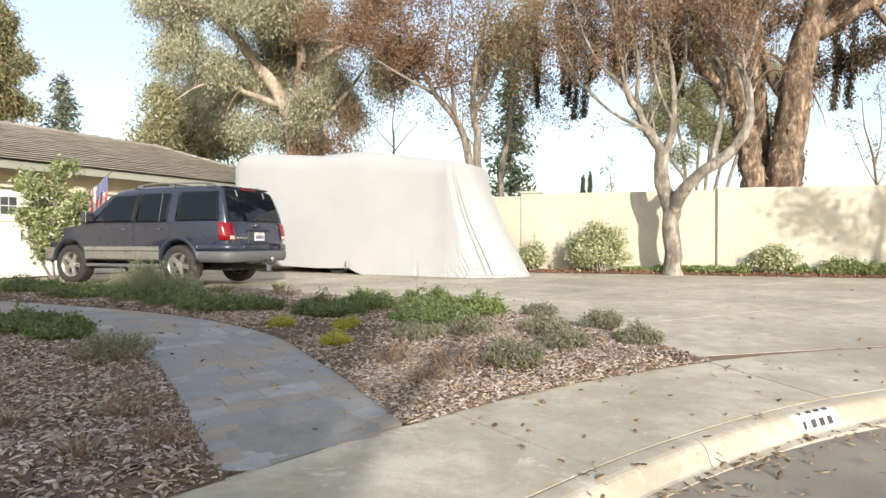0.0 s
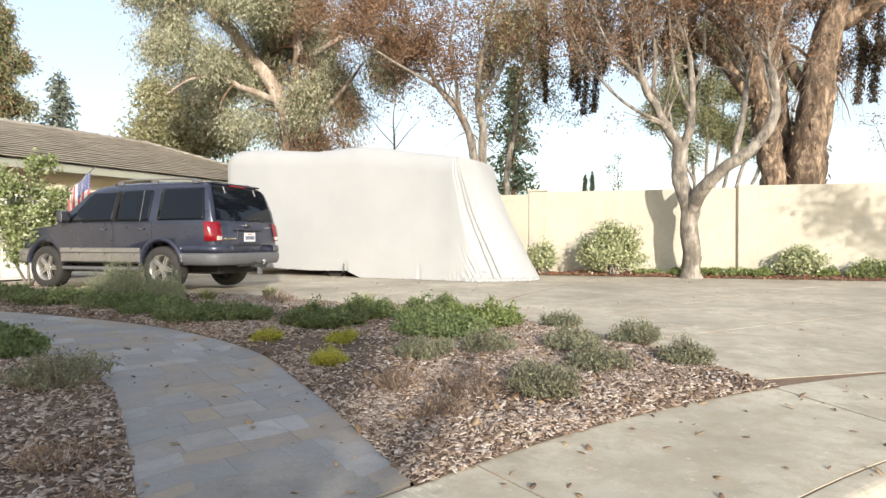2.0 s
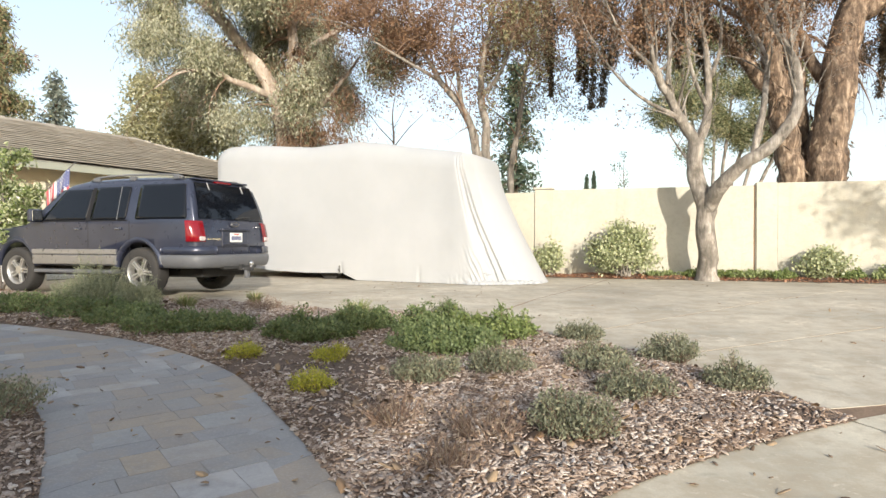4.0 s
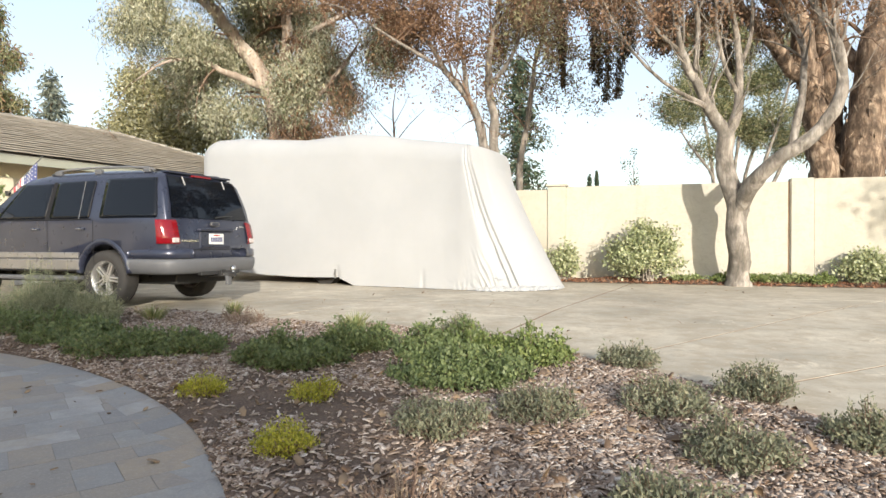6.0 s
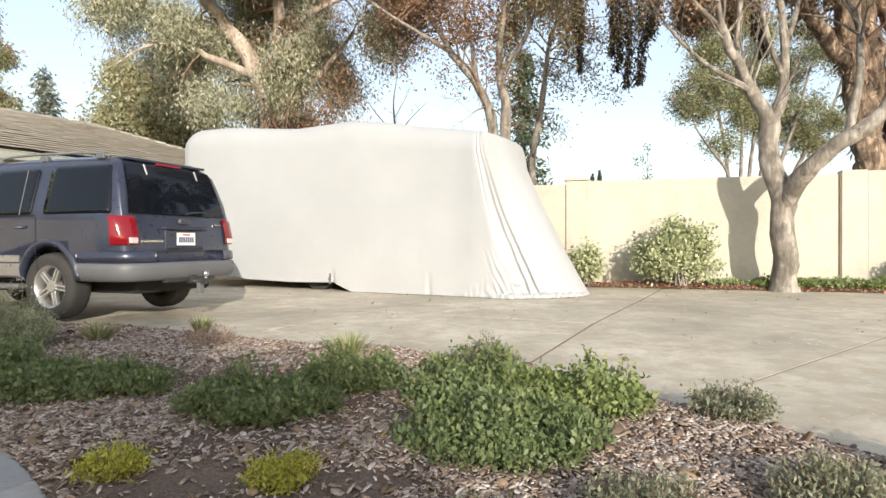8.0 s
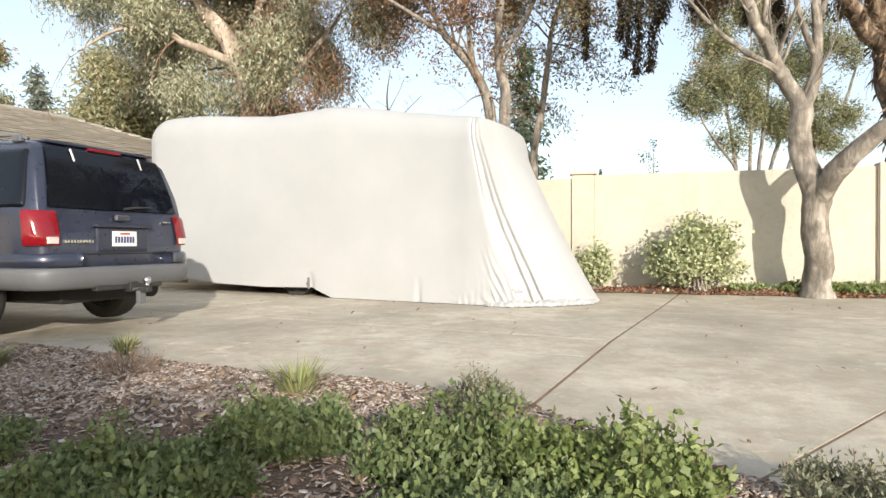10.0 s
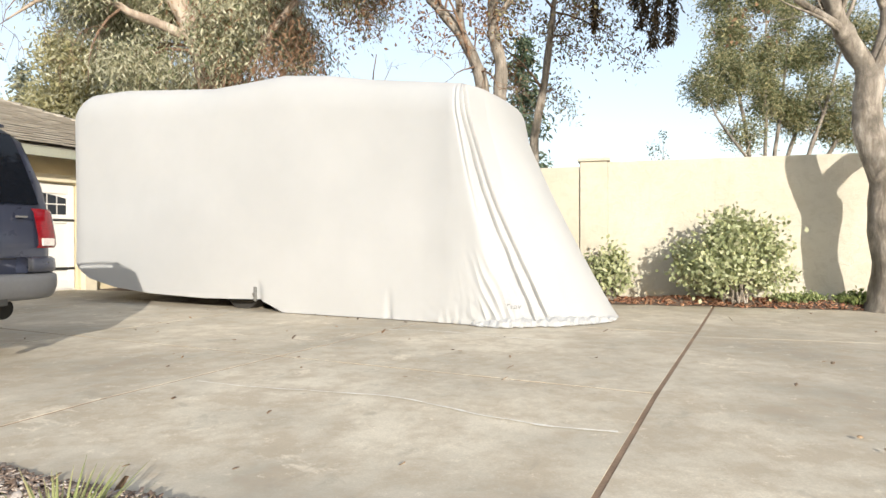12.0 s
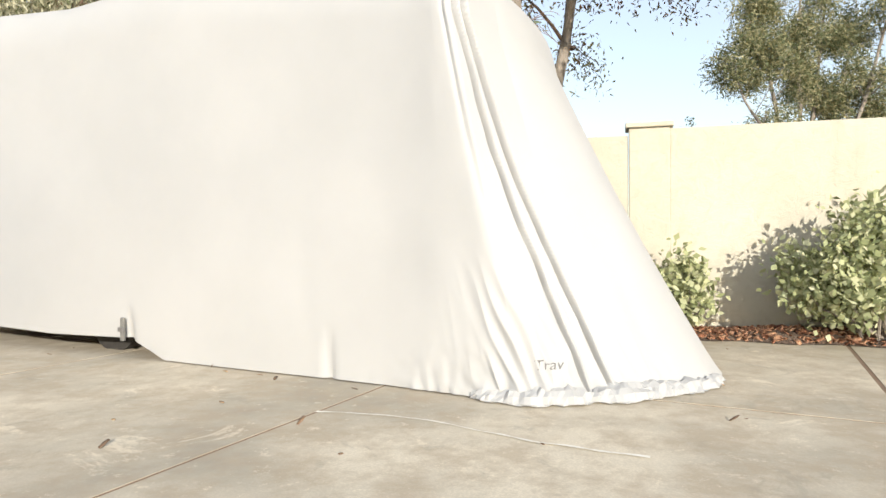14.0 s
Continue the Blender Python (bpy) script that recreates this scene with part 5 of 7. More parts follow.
# tall gum behind the trailer
GUM = [
    [(-5.22, 23.00, 0.68, 0.420), (-5.26, 23.00, 3.04, 0.400), (-5.34, 23.00, 4.58, 0.340), (-5.73, 23.00, 5.91, 0.270), (-6.45, 23.00, 7.14, 0.220), (-7.37, 23.00, 8.27, 0.180), (-8.50, 23.00, 9.51, 0.140), (-9.53, 23.00, 11.05, 0.100), (-10.56, 23.00, 12.69, 0.050)],
    [(-5.34, 23.00, 4.68, 0.260), (-5.26, 23.00, 5.91, 0.200), (-5.22, 23.00, 7.04, 0.170), (-5.11, 23.00, 8.58, 0.140), (-4.70, 23.50, 10.63, 0.100), (-4.33, 23.80, 12.88, 0.060)],
    [(-5.73, 23.00, 5.91, 0.140), (-6.62, 22.20, 6.14, 0.100), (-7.41, 21.60, 6.39, 0.070), (-8.21, 21.20, 6.19, 0.040), (-8.89, 21.00, 5.68, 0.020)],
    [(-5.22, 23.00, 7.04, 0.120), (-4.16, 24.00, 8.27, 0.090), (-2.90, 24.20, 8.76, 0.070), (-1.82, 24.30, 8.57, 0.040)],
    [(-6.45, 23.00, 7.14, 0.100), (-7.80, 24.00, 7.84, 0.080), (-9.49, 24.50, 8.42, 0.050), (-10.94, 24.80, 9.17, 0.030)],
    [(-7.37, 23.00, 8.27, 0.080), (-7.54, 22.00, 9.04, 0.060), (-8.72, 21.50, 9.05, 0.040), (-9.59, 21.30, 9.55, 0.020)],
    [(-5.11, 23.00, 8.58, 0.100), (-5.97, 22.00, 9.24, 0.070), (-6.70, 21.80, 10.33, 0.050)],
    [(-5.34, 23.00, 4.47, 0.120), (-4.20, 22.00, 5.21, 0.090), (-3.36, 21.60, 6.00, 0.060), (-2.76, 21.50, 6.75, 0.040)],
]
MID = [
    [(1.24, 19.50, 0.82, 0.170), (0.94, 19.50, 2.73, 0.150), (0.77, 19.50, 3.78, 0.130), (0.38, 19.50, 4.74, 0.110), (-0.16, 19.50, 5.52, 0.085), (-0.68, 19.50, 6.39, 0.060), (-1.11, 19.50, 7.61, 0.040), (-1.46, 19.50, 9.18, 0.020)],
    [(1.06, 19.50, 3.26, 0.130), (1.03, 19.50, 4.13, 0.120), (0.94, 19.50, 5.08, 0.100), (0.94, 19.50, 6.04, 0.075), (1.15, 19.50, 7.09, 0.055), (1.41, 19.50, 8.31, 0.035), (1.50, 19.50, 9.52, 0.020)],
    [(0.38, 19.50, 4.74, 0.070), (0.28, 19.80, 5.77, 0.055), (0.11, 20.00, 6.88, 0.045), (0.29, 20.10, 8.17, 0.030), (0.11, 20.10, 9.43, 0.015)],
    [(0.94, 19.50, 5.08, 0.060), (1.47, 19.20, 5.79, 0.050), (1.80, 19.00, 6.76, 0.040), (2.04, 18.90, 7.91, 0.025)],
    [(-0.16, 19.50, 5.52, 0.050), (-1.09, 19.00, 5.91, 0.040), (-1.90, 18.70, 6.34, 0.030), (-2.71, 18.50, 6.78, 0.020), (-3.68, 18.40, 6.91, 0.010)],
    [(-0.68, 19.50, 6.39, 0.040), (-1.68, 20.00, 7.42, 0.030), (-2.61, 20.30, 8.06, 0.020), (-3.55, 20.50, 8.49, 0.010)],
    [(1.84, 21.50, 0.80, 0.120), (1.96, 21.50, 2.91, 0.105), (2.09, 21.50, 4.15, 0.090), (2.27, 21.50, 5.02, 0.080), (2.38, 21.50, 6.17, 0.060), (2.71, 21.50, 7.32, 0.045), (2.80, 21.50, 8.47, 0.030), (3.09, 21.50, 9.82, 0.020)],
]
WALLTREE = [
    [(5.99, 16.50, 0.26, 0.250), (5.99, 16.50, 0.85, 0.215), (5.96, 16.50, 1.44, 0.215), (5.93, 16.50, 1.93, 0.225), (5.74, 16.50, 2.45, 0.185), (5.70, 16.50, 2.95, 0.170), (5.71, 16.50, 3.37, 0.160), (5.41, 16.45, 3.77, 0.120), (4.96, 16.30, 4.46, 0.095), (4.64, 16.15, 4.96, 0.080), (4.51, 16.05, 5.55, 0.065), (4.27, 15.95, 6.74, 0.045), (3.97, 15.90, 7.93, 0.025)],
    [(5.96, 16.50, 1.75, 0.180), (6.03, 16.10, 2.20, 0.165), (6.50, 15.65, 2.83, 0.145), (7.06, 15.40, 3.31, 0.125), (7.40, 15.30, 4.03, 0.105), (7.38, 15.35, 4.69, 0.090), (7.28, 15.50, 5.25, 0.078), (7.00, 15.70, 5.95, 0.055), (6.98, 16.10, 7.00, 0.040), (6.90, 16.20, 8.10, 0.020)],
    [(5.73, 16.50, 3.30, 0.125), (5.98, 16.60, 3.86, 0.105), (6.07, 16.70, 4.86, 0.080), (5.99, 16.85, 6.05, 0.055), (5.65, 17.00, 6.94, 0.040), (5.50, 17.00, 8.00, 0.020)],
    [(7.30, 15.48, 5.18, 0.065), (7.85, 15.95, 6.35, 0.050), (8.16, 16.20, 7.50, 0.030), (8.30, 16.10, 8.40, 0.015)],
    [(4.96, 16.30, 4.40, 0.065), (4.96, 16.10, 5.55, 0.050), (4.66, 15.95, 6.74, 0.035), (4.70, 15.90, 8.00, 0.018)],
    [(6.07, 16.70, 4.80, 0.050), (6.45, 16.90, 5.70, 0.040), (6.55, 17.10, 6.87, 0.030), (6.85, 17.20, 8.19, 0.015)],
    [(6.58, 15.61, 2.90, 0.085), (6.95, 15.85, 4.15, 0.070), (7.35, 16.60, 5.40, 0.055), (6.95, 16.95, 6.44, 0.040), (6.70, 17.00, 7.50, 0.020)],
    [(5.30, 16.40, 3.92, 0.055), (4.55, 16.10, 4.15, 0.042), (3.85, 15.90, 4.60, 0.030), (3.25, 15.80, 5.30, 0.020), (2.85, 15.80, 6.10, 0.010)],
    [(4.64, 16.15, 4.96, 0.045), (3.95, 15.90, 5.45, 0.032), (3.45, 15.80, 6.30, 0.022), (3.15, 15.80, 7.30, 0.012)],
    [(6.02, 16.65, 4.20, 0.055), (5.50, 16.30, 5.05, 0.042), (5.32, 16.15, 6.10, 0.030), (5.20, 16.10, 7.40, 0.016)],
]
BIGGUM = [
    [(10.26, 18.90, 0.15, 0.620), (10.19, 18.90, 2.68, 0.520), (10.26, 18.90, 3.86, 0.470), (10.43, 18.90, 5.04, 0.440), (10.65, 18.90, 6.23, 0.400), (10.82, 18.90, 7.24, 0.360), (11.15, 18.90, 8.25, 0.300), (11.58, 18.90, 9.60, 0.200), (11.91, 18.90, 11.63, 0.100)],
    [(9.62, 19.10, 0.82, 0.420), (9.38, 19.10, 2.70, 0.330), (9.15, 19.10, 4.28, 0.310), (8.81, 19.00, 5.64, 0.280), (8.47, 18.90, 6.78, 0.240), (7.95, 18.90, 8.03, 0.190), (7.50, 18.90, 9.20, 0.140), (7.10, 18.90, 10.40, 0.080)],
    [(9.12, 19.05, 4.75, 0.200), (8.18, 18.70, 5.62, 0.165), (7.27, 18.40, 6.32, 0.140), (6.36, 18.20, 7.00, 0.110), (5.10, 18.00, 7.60, 0.080), (4.00, 17.90, 8.30, 0.040)],
    [(9.95, 19.60, 2.50, 0.260), (9.92, 19.60, 4.50, 0.230), (9.70, 19.60, 5.98, 0.200), (9.43, 19.70, 7.57, 0.150), (9.20, 19.80, 9.20, 0.090)],
    [(10.82, 18.90, 7.07, 0.260), (11.56, 18.60, 7.47, 0.200), (12.35, 18.30, 7.86, 0.160), (13.51, 18.10, 8.43, 0.110), (14.64, 17.90, 8.83, 0.060)],
    [(10.43, 18.90, 5.04, 0.200), (10.06, 19.40, 6.02, 0.160), (9.78, 19.70, 7.32, 0.130), (9.70, 19.90, 8.99, 0.090)],
    [(8.00, 18.90, 7.41, 0.120), (6.56, 18.10, 7.78, 0.090), (5.12, 17.60, 7.91, 0.070), (3.95, 17.30, 7.64, 0.045), (3.15, 17.10, 7.26, 0.020)],
    [(8.45, 18.90, 6.39, 0.100), (8.02, 19.70, 7.50, 0.080), (6.75, 20.10, 8.35, 0.055), (5.55, 20.30, 8.42, 0.030)],
    [(12.35, 18.30, 7.86, 0.100), (12.72, 17.90, 6.91, 0.060), (12.90, 17.70, 6.05, 0.030)],
]
GROVE = [
    [(16.48, 37.60, 2.62, 0.140), (16.32, 37.60, 4.30, 0.120), (16.05, 37.60, 5.98, 0.100), (15.64, 37.60, 7.66, 0.080), (15.31, 37.60, 9.34, 0.050), (15.04, 37.60, 10.68, 0.020)],
    [(16.92, 37.60, 2.62, 0.140), (16.99, 37.60, 4.30, 0.120), (17.05, 37.60, 6.32, 0.100), (16.92, 37.60, 7.99, 0.080), (17.05, 37.60, 9.67, 0.050), (16.99, 37.60, 11.35, 0.020)],
    [(17.78, 38.60, 2.66, 0.140), (17.96, 38.60, 4.73, 0.120), (18.30, 38.60, 6.80, 0.100), (18.54, 38.60, 8.87, 0.070), (18.82, 38.60, 10.59, 0.030)],
    [(16.21, 36.60, 2.58, 0.120), (15.88, 36.60, 4.21, 0.100), (15.06, 36.60, 5.20, 0.080), (14.25, 36.60, 6.18, 0.050), (13.76, 36.60, 7.48, 0.020)],
    [(18.60, 39.60, 2.71, 0.140), (19.13, 39.60, 4.83, 0.120), (19.84, 39.60, 6.60, 0.100), (20.37, 39.60, 8.36, 0.070), (20.79, 39.60, 10.13, 0.030)],
    [(18.33, 37.60, 2.62, 0.140), (19.00, 37.60, 4.64, 0.120), (19.84, 37.60, 6.65, 0.100), (20.51, 37.60, 8.67, 0.070), (21.02, 37.60, 10.34, 0.030)],
    [(19.33, 38.60, 2.66, 0.140), (20.71, 38.60, 5.08, 0.120), (22.26, 38.60, 7.15, 0.100), (22.95, 38.60, 8.87, 0.070)],
]
ROUND = [
    [(-12.63, 31.50, 0.68, 0.300), (-12.63, 31.50, 3.77, 0.250), (-12.77, 31.50, 5.46, 0.200), (-13.19, 31.50, 7.01, 0.120), (-13.89, 31.50, 7.99, 0.060)],
    [(-12.68, 31.50, 5.18, 0.150), (-11.78, 31.50, 6.73, 0.100), (-11.08, 31.50, 7.71, 0.050)],
    [(-12.68, 31.50, 4.62, 0.120), (-13.45, 30.50, 5.59, 0.080), (-14.13, 30.50, 6.14, 0.030)],
    [(-12.68, 31.50, 4.90, 0.120), (-11.72, 32.50, 5.60, 0.080), (-10.85, 32.50, 5.89, 0.030)],
]
FARGUM = [
    [(-57.98, 85.00, 1.58, 0.900), (-57.60, 85.00, 14.48, 0.700), (-57.38, 85.00, 22.07, 0.500), (-57.98, 85.00, 28.90, 0.350), (-58.74, 85.00, 34.97, 0.200)],
    [(-57.53, 85.00, 19.79, 0.400), (-55.71, 85.00, 24.34, 0.250), (-54.57, 85.00, 26.62, 0.100)],
    [(-57.53, 85.00, 18.27, 0.400), (-59.50, 85.00, 23.59, 0.250), (-61.78, 85.00, 27.38, 0.100)],
    [(-57.53, 85.00, 17.51, 0.300), (-55.33, 85.00, 19.79, 0.200), (-54.19, 85.00, 20.93, 0.100)],
    [(-57.83, 85.00, 25.86, 0.300), (-56.08, 85.00, 29.66, 0.200), (-55.33, 85.00, 31.17, 0.100)],
    [(-57.53, 85.00, 16.75, 0.300), (-61.02, 85.00, 18.27, 0.200), (-63.29, 85.00, 19.79, 0.100)],
]
BARE = [
    [(-2.38, 30.00, 1.77, 0.070), (-2.33, 30.00, 4.45, 0.060), (-2.33, 30.00, 5.79, 0.045), (-2.38, 30.00, 6.72, 0.030), (-2.25, 30.00, 7.66, 0.015)],
    [(-2.33, 30.00, 5.25, 0.030), (-1.71, 30.00, 6.05, 0.020), (-1.04, 30.00, 6.72, 0.010)],
    [(-2.33, 30.00, 5.46, 0.030), (-3.00, 30.00, 6.19, 0.020), (-3.59, 30.00, 6.99, 0.010)],
    [(-2.36, 30.00, 6.05, 0.020), (-1.85, 30.00, 6.99, 0.012), (-1.71, 30.00, 7.39, 0.008)],
]
SAPLING = [
    [(8.72, 33.00, 1.84, 0.030), (8.78, 33.00, 3.61, 0.025), (8.72, 33.00, 4.35, 0.015), (8.78, 33.00, 5.23, 0.006)],
    [(8.75, 33.00, 3.90, 0.012), (8.43, 33.00, 4.35, 0.008), (8.31, 33.00, 4.79, 0.005)],
]
GROVE = [[(x - 1.9, y, 2.6 + (z - 2.6) * 1.2, r * 0.8) for x, y, z, r in limb] for limb in GROVE]
FARGUM = [[(x - 2.3, y, z, r) for x, y, z, r in limb] for limb in FARGUM]
BIG_KEEP = lambda p: p[2] > 6.2 and not (8.2 < p[0] < 11.4 and p[2] < 7.9) and (p[0] > 8.0 or noise.noise((p[0] * 0.8, p[1] * 0.8, p[2] * 0.6)) > 0.08)


def GUM_KEEP(p):
    """Where the gum carries leaves: clumps with gaps, the fork of the trunk left open."""
    if p[2] > 12.5 or p[0] < -10.2 or p[2] < 4.9 or (p[2] < 6.7 and p[0] < -7.0):
        return False
    if p[1] < 23.3 and p[2] < 8.6 and -6.0 - (p[2] - 5.5) * 0.62 < p[0] < -4.75:
        return False
    return noise.noise((p[0] * 0.75, p[1] * 0.75, p[2] * 0.75)) > (-0.14 if p[0] < -4.6 or p[2] > 8.6 else 0.06)



build_tree("eucalyptus_tree", "tall eucalyptus with pale peeling trunk and drooping grey-green leaves", GUM, M_BARK_GUM, 11,
           [(165000, 0.13, 0.017, 0.8, 0.25, M_LEAF_GUM, GUM_KEEP), (26000, 0.12, 0.013, 0.8, 0.22, M_LEAF_BROWN, lambda p: p[0] > -5.6 and p[2] < 12.5), (26000, 0.13, 0.016, 0.8, 0.3, M_LEAF_GUM2, GUM_KEEP)],
           dict(per_m=2.6, length=2.6, levels=3, start=0.25, droop=0.75, up=0.1, sub=4), 12, M_TWIG, wobble=0.1, clump=0.42)
build_tree("maple_tree", "multi-stemmed tree with pale bark and dry russet leaves", MID, M_BARK_GREY, 12,
           [(30000, 0.09, 0.02, 0.5, 0.17, M_LEAF_BROWN, lambda p: p[2] > 4.6 and p[2] < 11), (15000, 0.085, 0.018, 0.5, 0.2, M_LEAF_BROWN, lambda p: p[2] > 5.6 and p[0] < 0.2 and p[2] < 11), (12000, 0.10, 0.018, 0.6, 0.2, M_LEAF_OLIVE, lambda p: p[2] > 4.0 and p[0] > 1.0 and p[2] < 11)],
           dict(per_m=3.4, length=2.1, levels=3, start=0.36, droop=0.25, up=0.25, sub=4), 10, M_TWIG, wobble=0.1, roots=(0, 6), clump=0.42)
build_tree("wall_tree", "forked grey-barked tree with bare branches by the garden wall", WALLTREE, M_BARK_GREY, 13,
           [(24000, 0.075, 0.02, 0.6, 0.16, M_LEAF_BROWN, lambda p: p[2] > 5.4 or p[0] < 4.3)],
           dict(per_m=5.2, length=1.9, levels=3, start=0.36, droop=0.05, up=0.6, spread=0.75, sub=3), 14, M_BARK_GREY, wobble=0.07)
big_gum = build_tree("giant_eucalyptus", "massive twin-trunked eucalyptus with shaggy red-brown bark", BIGGUM, M_BARK_RED, 14,
           [(26000, 0.13, 0.016, 0.85, 0.13, M_LEAF_DROOP, BIG_KEEP), (17000, 0.09, 0.02, 0.7, 0.2, M_LEAF_BROWN, BIG_KEEP)],
           dict(per_m=1.5, length=2.6, levels=3, start=0.45, droop=0.9, up=0.0, sub=4), 18, M_TWIG, wobble=0.13, roots=(0, 1, 3), clump=0.3)
build_tree("slender_tree", "slender multi-stemmed trees with olive crowns beyond the wall", GROVE, M_BARK_GREY, 15,
           [(36000, 0.19, 0.024, 0.2, 0.28, M_LEAF_GUM2, lambda p: p[2] > 5.6 and noise.noise((p[0] * 0.6, p[1] * 0.6, p[2] * 0.5)) > -0.1), (36000, 0.19, 0.024, 0.2, 0.28, M_LEAF_OLIVE, lambda p: p[2] > 5.4 and noise.noise((p[0] * 0.6, p[1] * 0.6, p[2] * 0.5)) > -0.1)],
           dict(per_m=2.8, length=2.1, levels=2, start=0.36, droop=0.1, up=0.6, sub=5), 6, M_BARK_GREY, roots=(0, 1, 2, 3, 4, 5, 6))
build_tree("round_tree", "dense rounded olive-green tree behind the house", ROUND, M_BARK_GREY, 16,
           [(30000, 0.22, 0.04, 0.5, 0.4, M_LEAF_OLIVE, None), (12000, 0.22, 0.04, 0.5, 0.4, M_LEAF_GUM, None)],
           dict(per_m=3.0, length=2.0, levels=2, start=0.35, droop=0.1, up=0.2, sub=5), 6, M_TWIG)
build_tree("far_eucalyptus", "tall brownish eucalyptus far behind the house", FARGUM, M_BARK_RED, 17,
           [(14000, 0.7, 0.09, 0.6, 0.7, M_LEAF_OLIVE, None), (12000, 0.7, 0.09, 0.6, 0.7, M_LEAF_GUM2, None), (7000, 0.7, 0.09, 0.6, 0.7, M_LEAF_BROWN, None)],
           dict(per_m=1.1, length=3.2, levels=2, start=0.4, droop=0.3, up=0.1, sub=5), 8, M_TWIG)
build_tree("bare_tree", "small leafless tree with thin branches", BARE, M_TWIG, 18, [], dict(per_m=2.0, length=0.9, levels=2, start=0.3, up=0.4, sub=3), 5, M_TWIG)
build_tree("bare_sapling", "thin sapling with few leaves beyond the wall", SAPLING, M_TWIG, 19, [(260, 0.10, 0.03, 0.3, 0.12, M_LEAF_GUM2, None)], dict(per_m=5.0, length=0.5, levels=2, start=0.3, up=0.5, sub=3), 5, M_TWIG)

THIN = [[(13.9, 20.0, 0.3, 0.05), (13.7, 20.0, 2.6, 0.04), (13.55, 20.0, 3.8, 0.03), (13.3, 20.0, 4.6, 0.02), (13.2, 20.0, 5.6, 0.008)], [(13.6, 20.0, 3.4, 0.02), (13.9, 20.1, 4.4, 0.015), (13.8, 20.1, 5.9, 0.006)], [(13.7, 20.0, 2.8, 0.02), (13.3, 20.0, 3.5, 0.012), (12.9, 20.0, 4.5, 0.006)]]
build_tree("thin_tree", "thin bare-branched tree beyond the wall", THIN, M_TWIG, 20, [(420, 0.06, 0.02, 0.4, 0.1, M_LEAF_BROWN, None)], dict(per_m=3.0, length=0.8, levels=2, start=0.35, up=0.3, sub=3), 5, M_TWIG)


def conifer(name, label, x, y, z0, height, radius, seed, tiers=30, mat=M_LEAF_FIR, leaf=0.35, count=9):
    """A straight stem with tiers of drooping boughs carrying needles."""
    rng = np.random.default_rng(seed)
    tree = thing(name, label, "conifer tree")
    v, f = tubes([[((x, y, z0 + height * t), 0.02 * height * (1 - t) * 0.8 + 0.01) for t in (0, 0.25, 0.5, 0.75, 1)]], 8)
    part_mesh("trunk", mesh_of("trunk", v, f, M_BARK_RED, True), tree)
    lines, pts = [], []
    for i in range(tiers):
        t = 0.12 + 0.87 * i / tiers
        for k in range(6):
            a = rng.random() * 6.283
            L = radius * (1 - t) ** 0.8 * (0.6 + 0.6 * rng.random()) + 0.1
            p = np.array([x, y, z0 + height * t + rng.normal() * 0.02 * height])
            q = [p + np.array([math.cos(a) * L * s, math.sin(a) * L * s, L * (0.12 * s - 0.35 * s * s)]) for s in (0, 0.33, 0.66, 1)]
            lines.append([(w, 0.012 * radius * (1 - j / 4)) for j, w in enumerate(q)])
            for s in np.linspace(0.15, 1, count):
                b = p + np.array([math.cos(a) * L * s, math.sin(a) * L * s, L * (0.12 * s - 0.35 * s * s)])
                for _ in range(5):
                    pts.append(b + rng.normal(size=3) * leaf * 0.45)
    v, f = tubes(lines, 4)
    tagged(part_mesh("boughs", mesh_of("boughs", v, f, M_TWIG), tree), kind="stuff")
    tagged(part_mesh("needles", leaf_mesh("needles", pts, rng, leaf, leaf * 0.16, 0.4, mat), tree), kind="stuff")
    return tree


conifer("fir_tree", "dark green fir with layered boughs far away", 5.0, 46.7, 0, 14.0, 3.3, 31, 19, leaf=0.46, count=7)
# the farthest fir takes the needles with haze mixed into their colour
conifer("fir_tree", "fir with a thin pointed top far away, haze painted into its needles", -54.0, 90.0, 0, 24.5, 5.6, 32, 22, M_LEAF_HAZEFIR, 0.9, 5)
for dx, h in ((22.1, 11.3), (23.2, 11.9)):
    conifer("cypress_tree", "narrow dark cypress far beyond the wall", dx, 100.0, 0, h, 0.75, int(h * 10), 60, leaf=0.2)

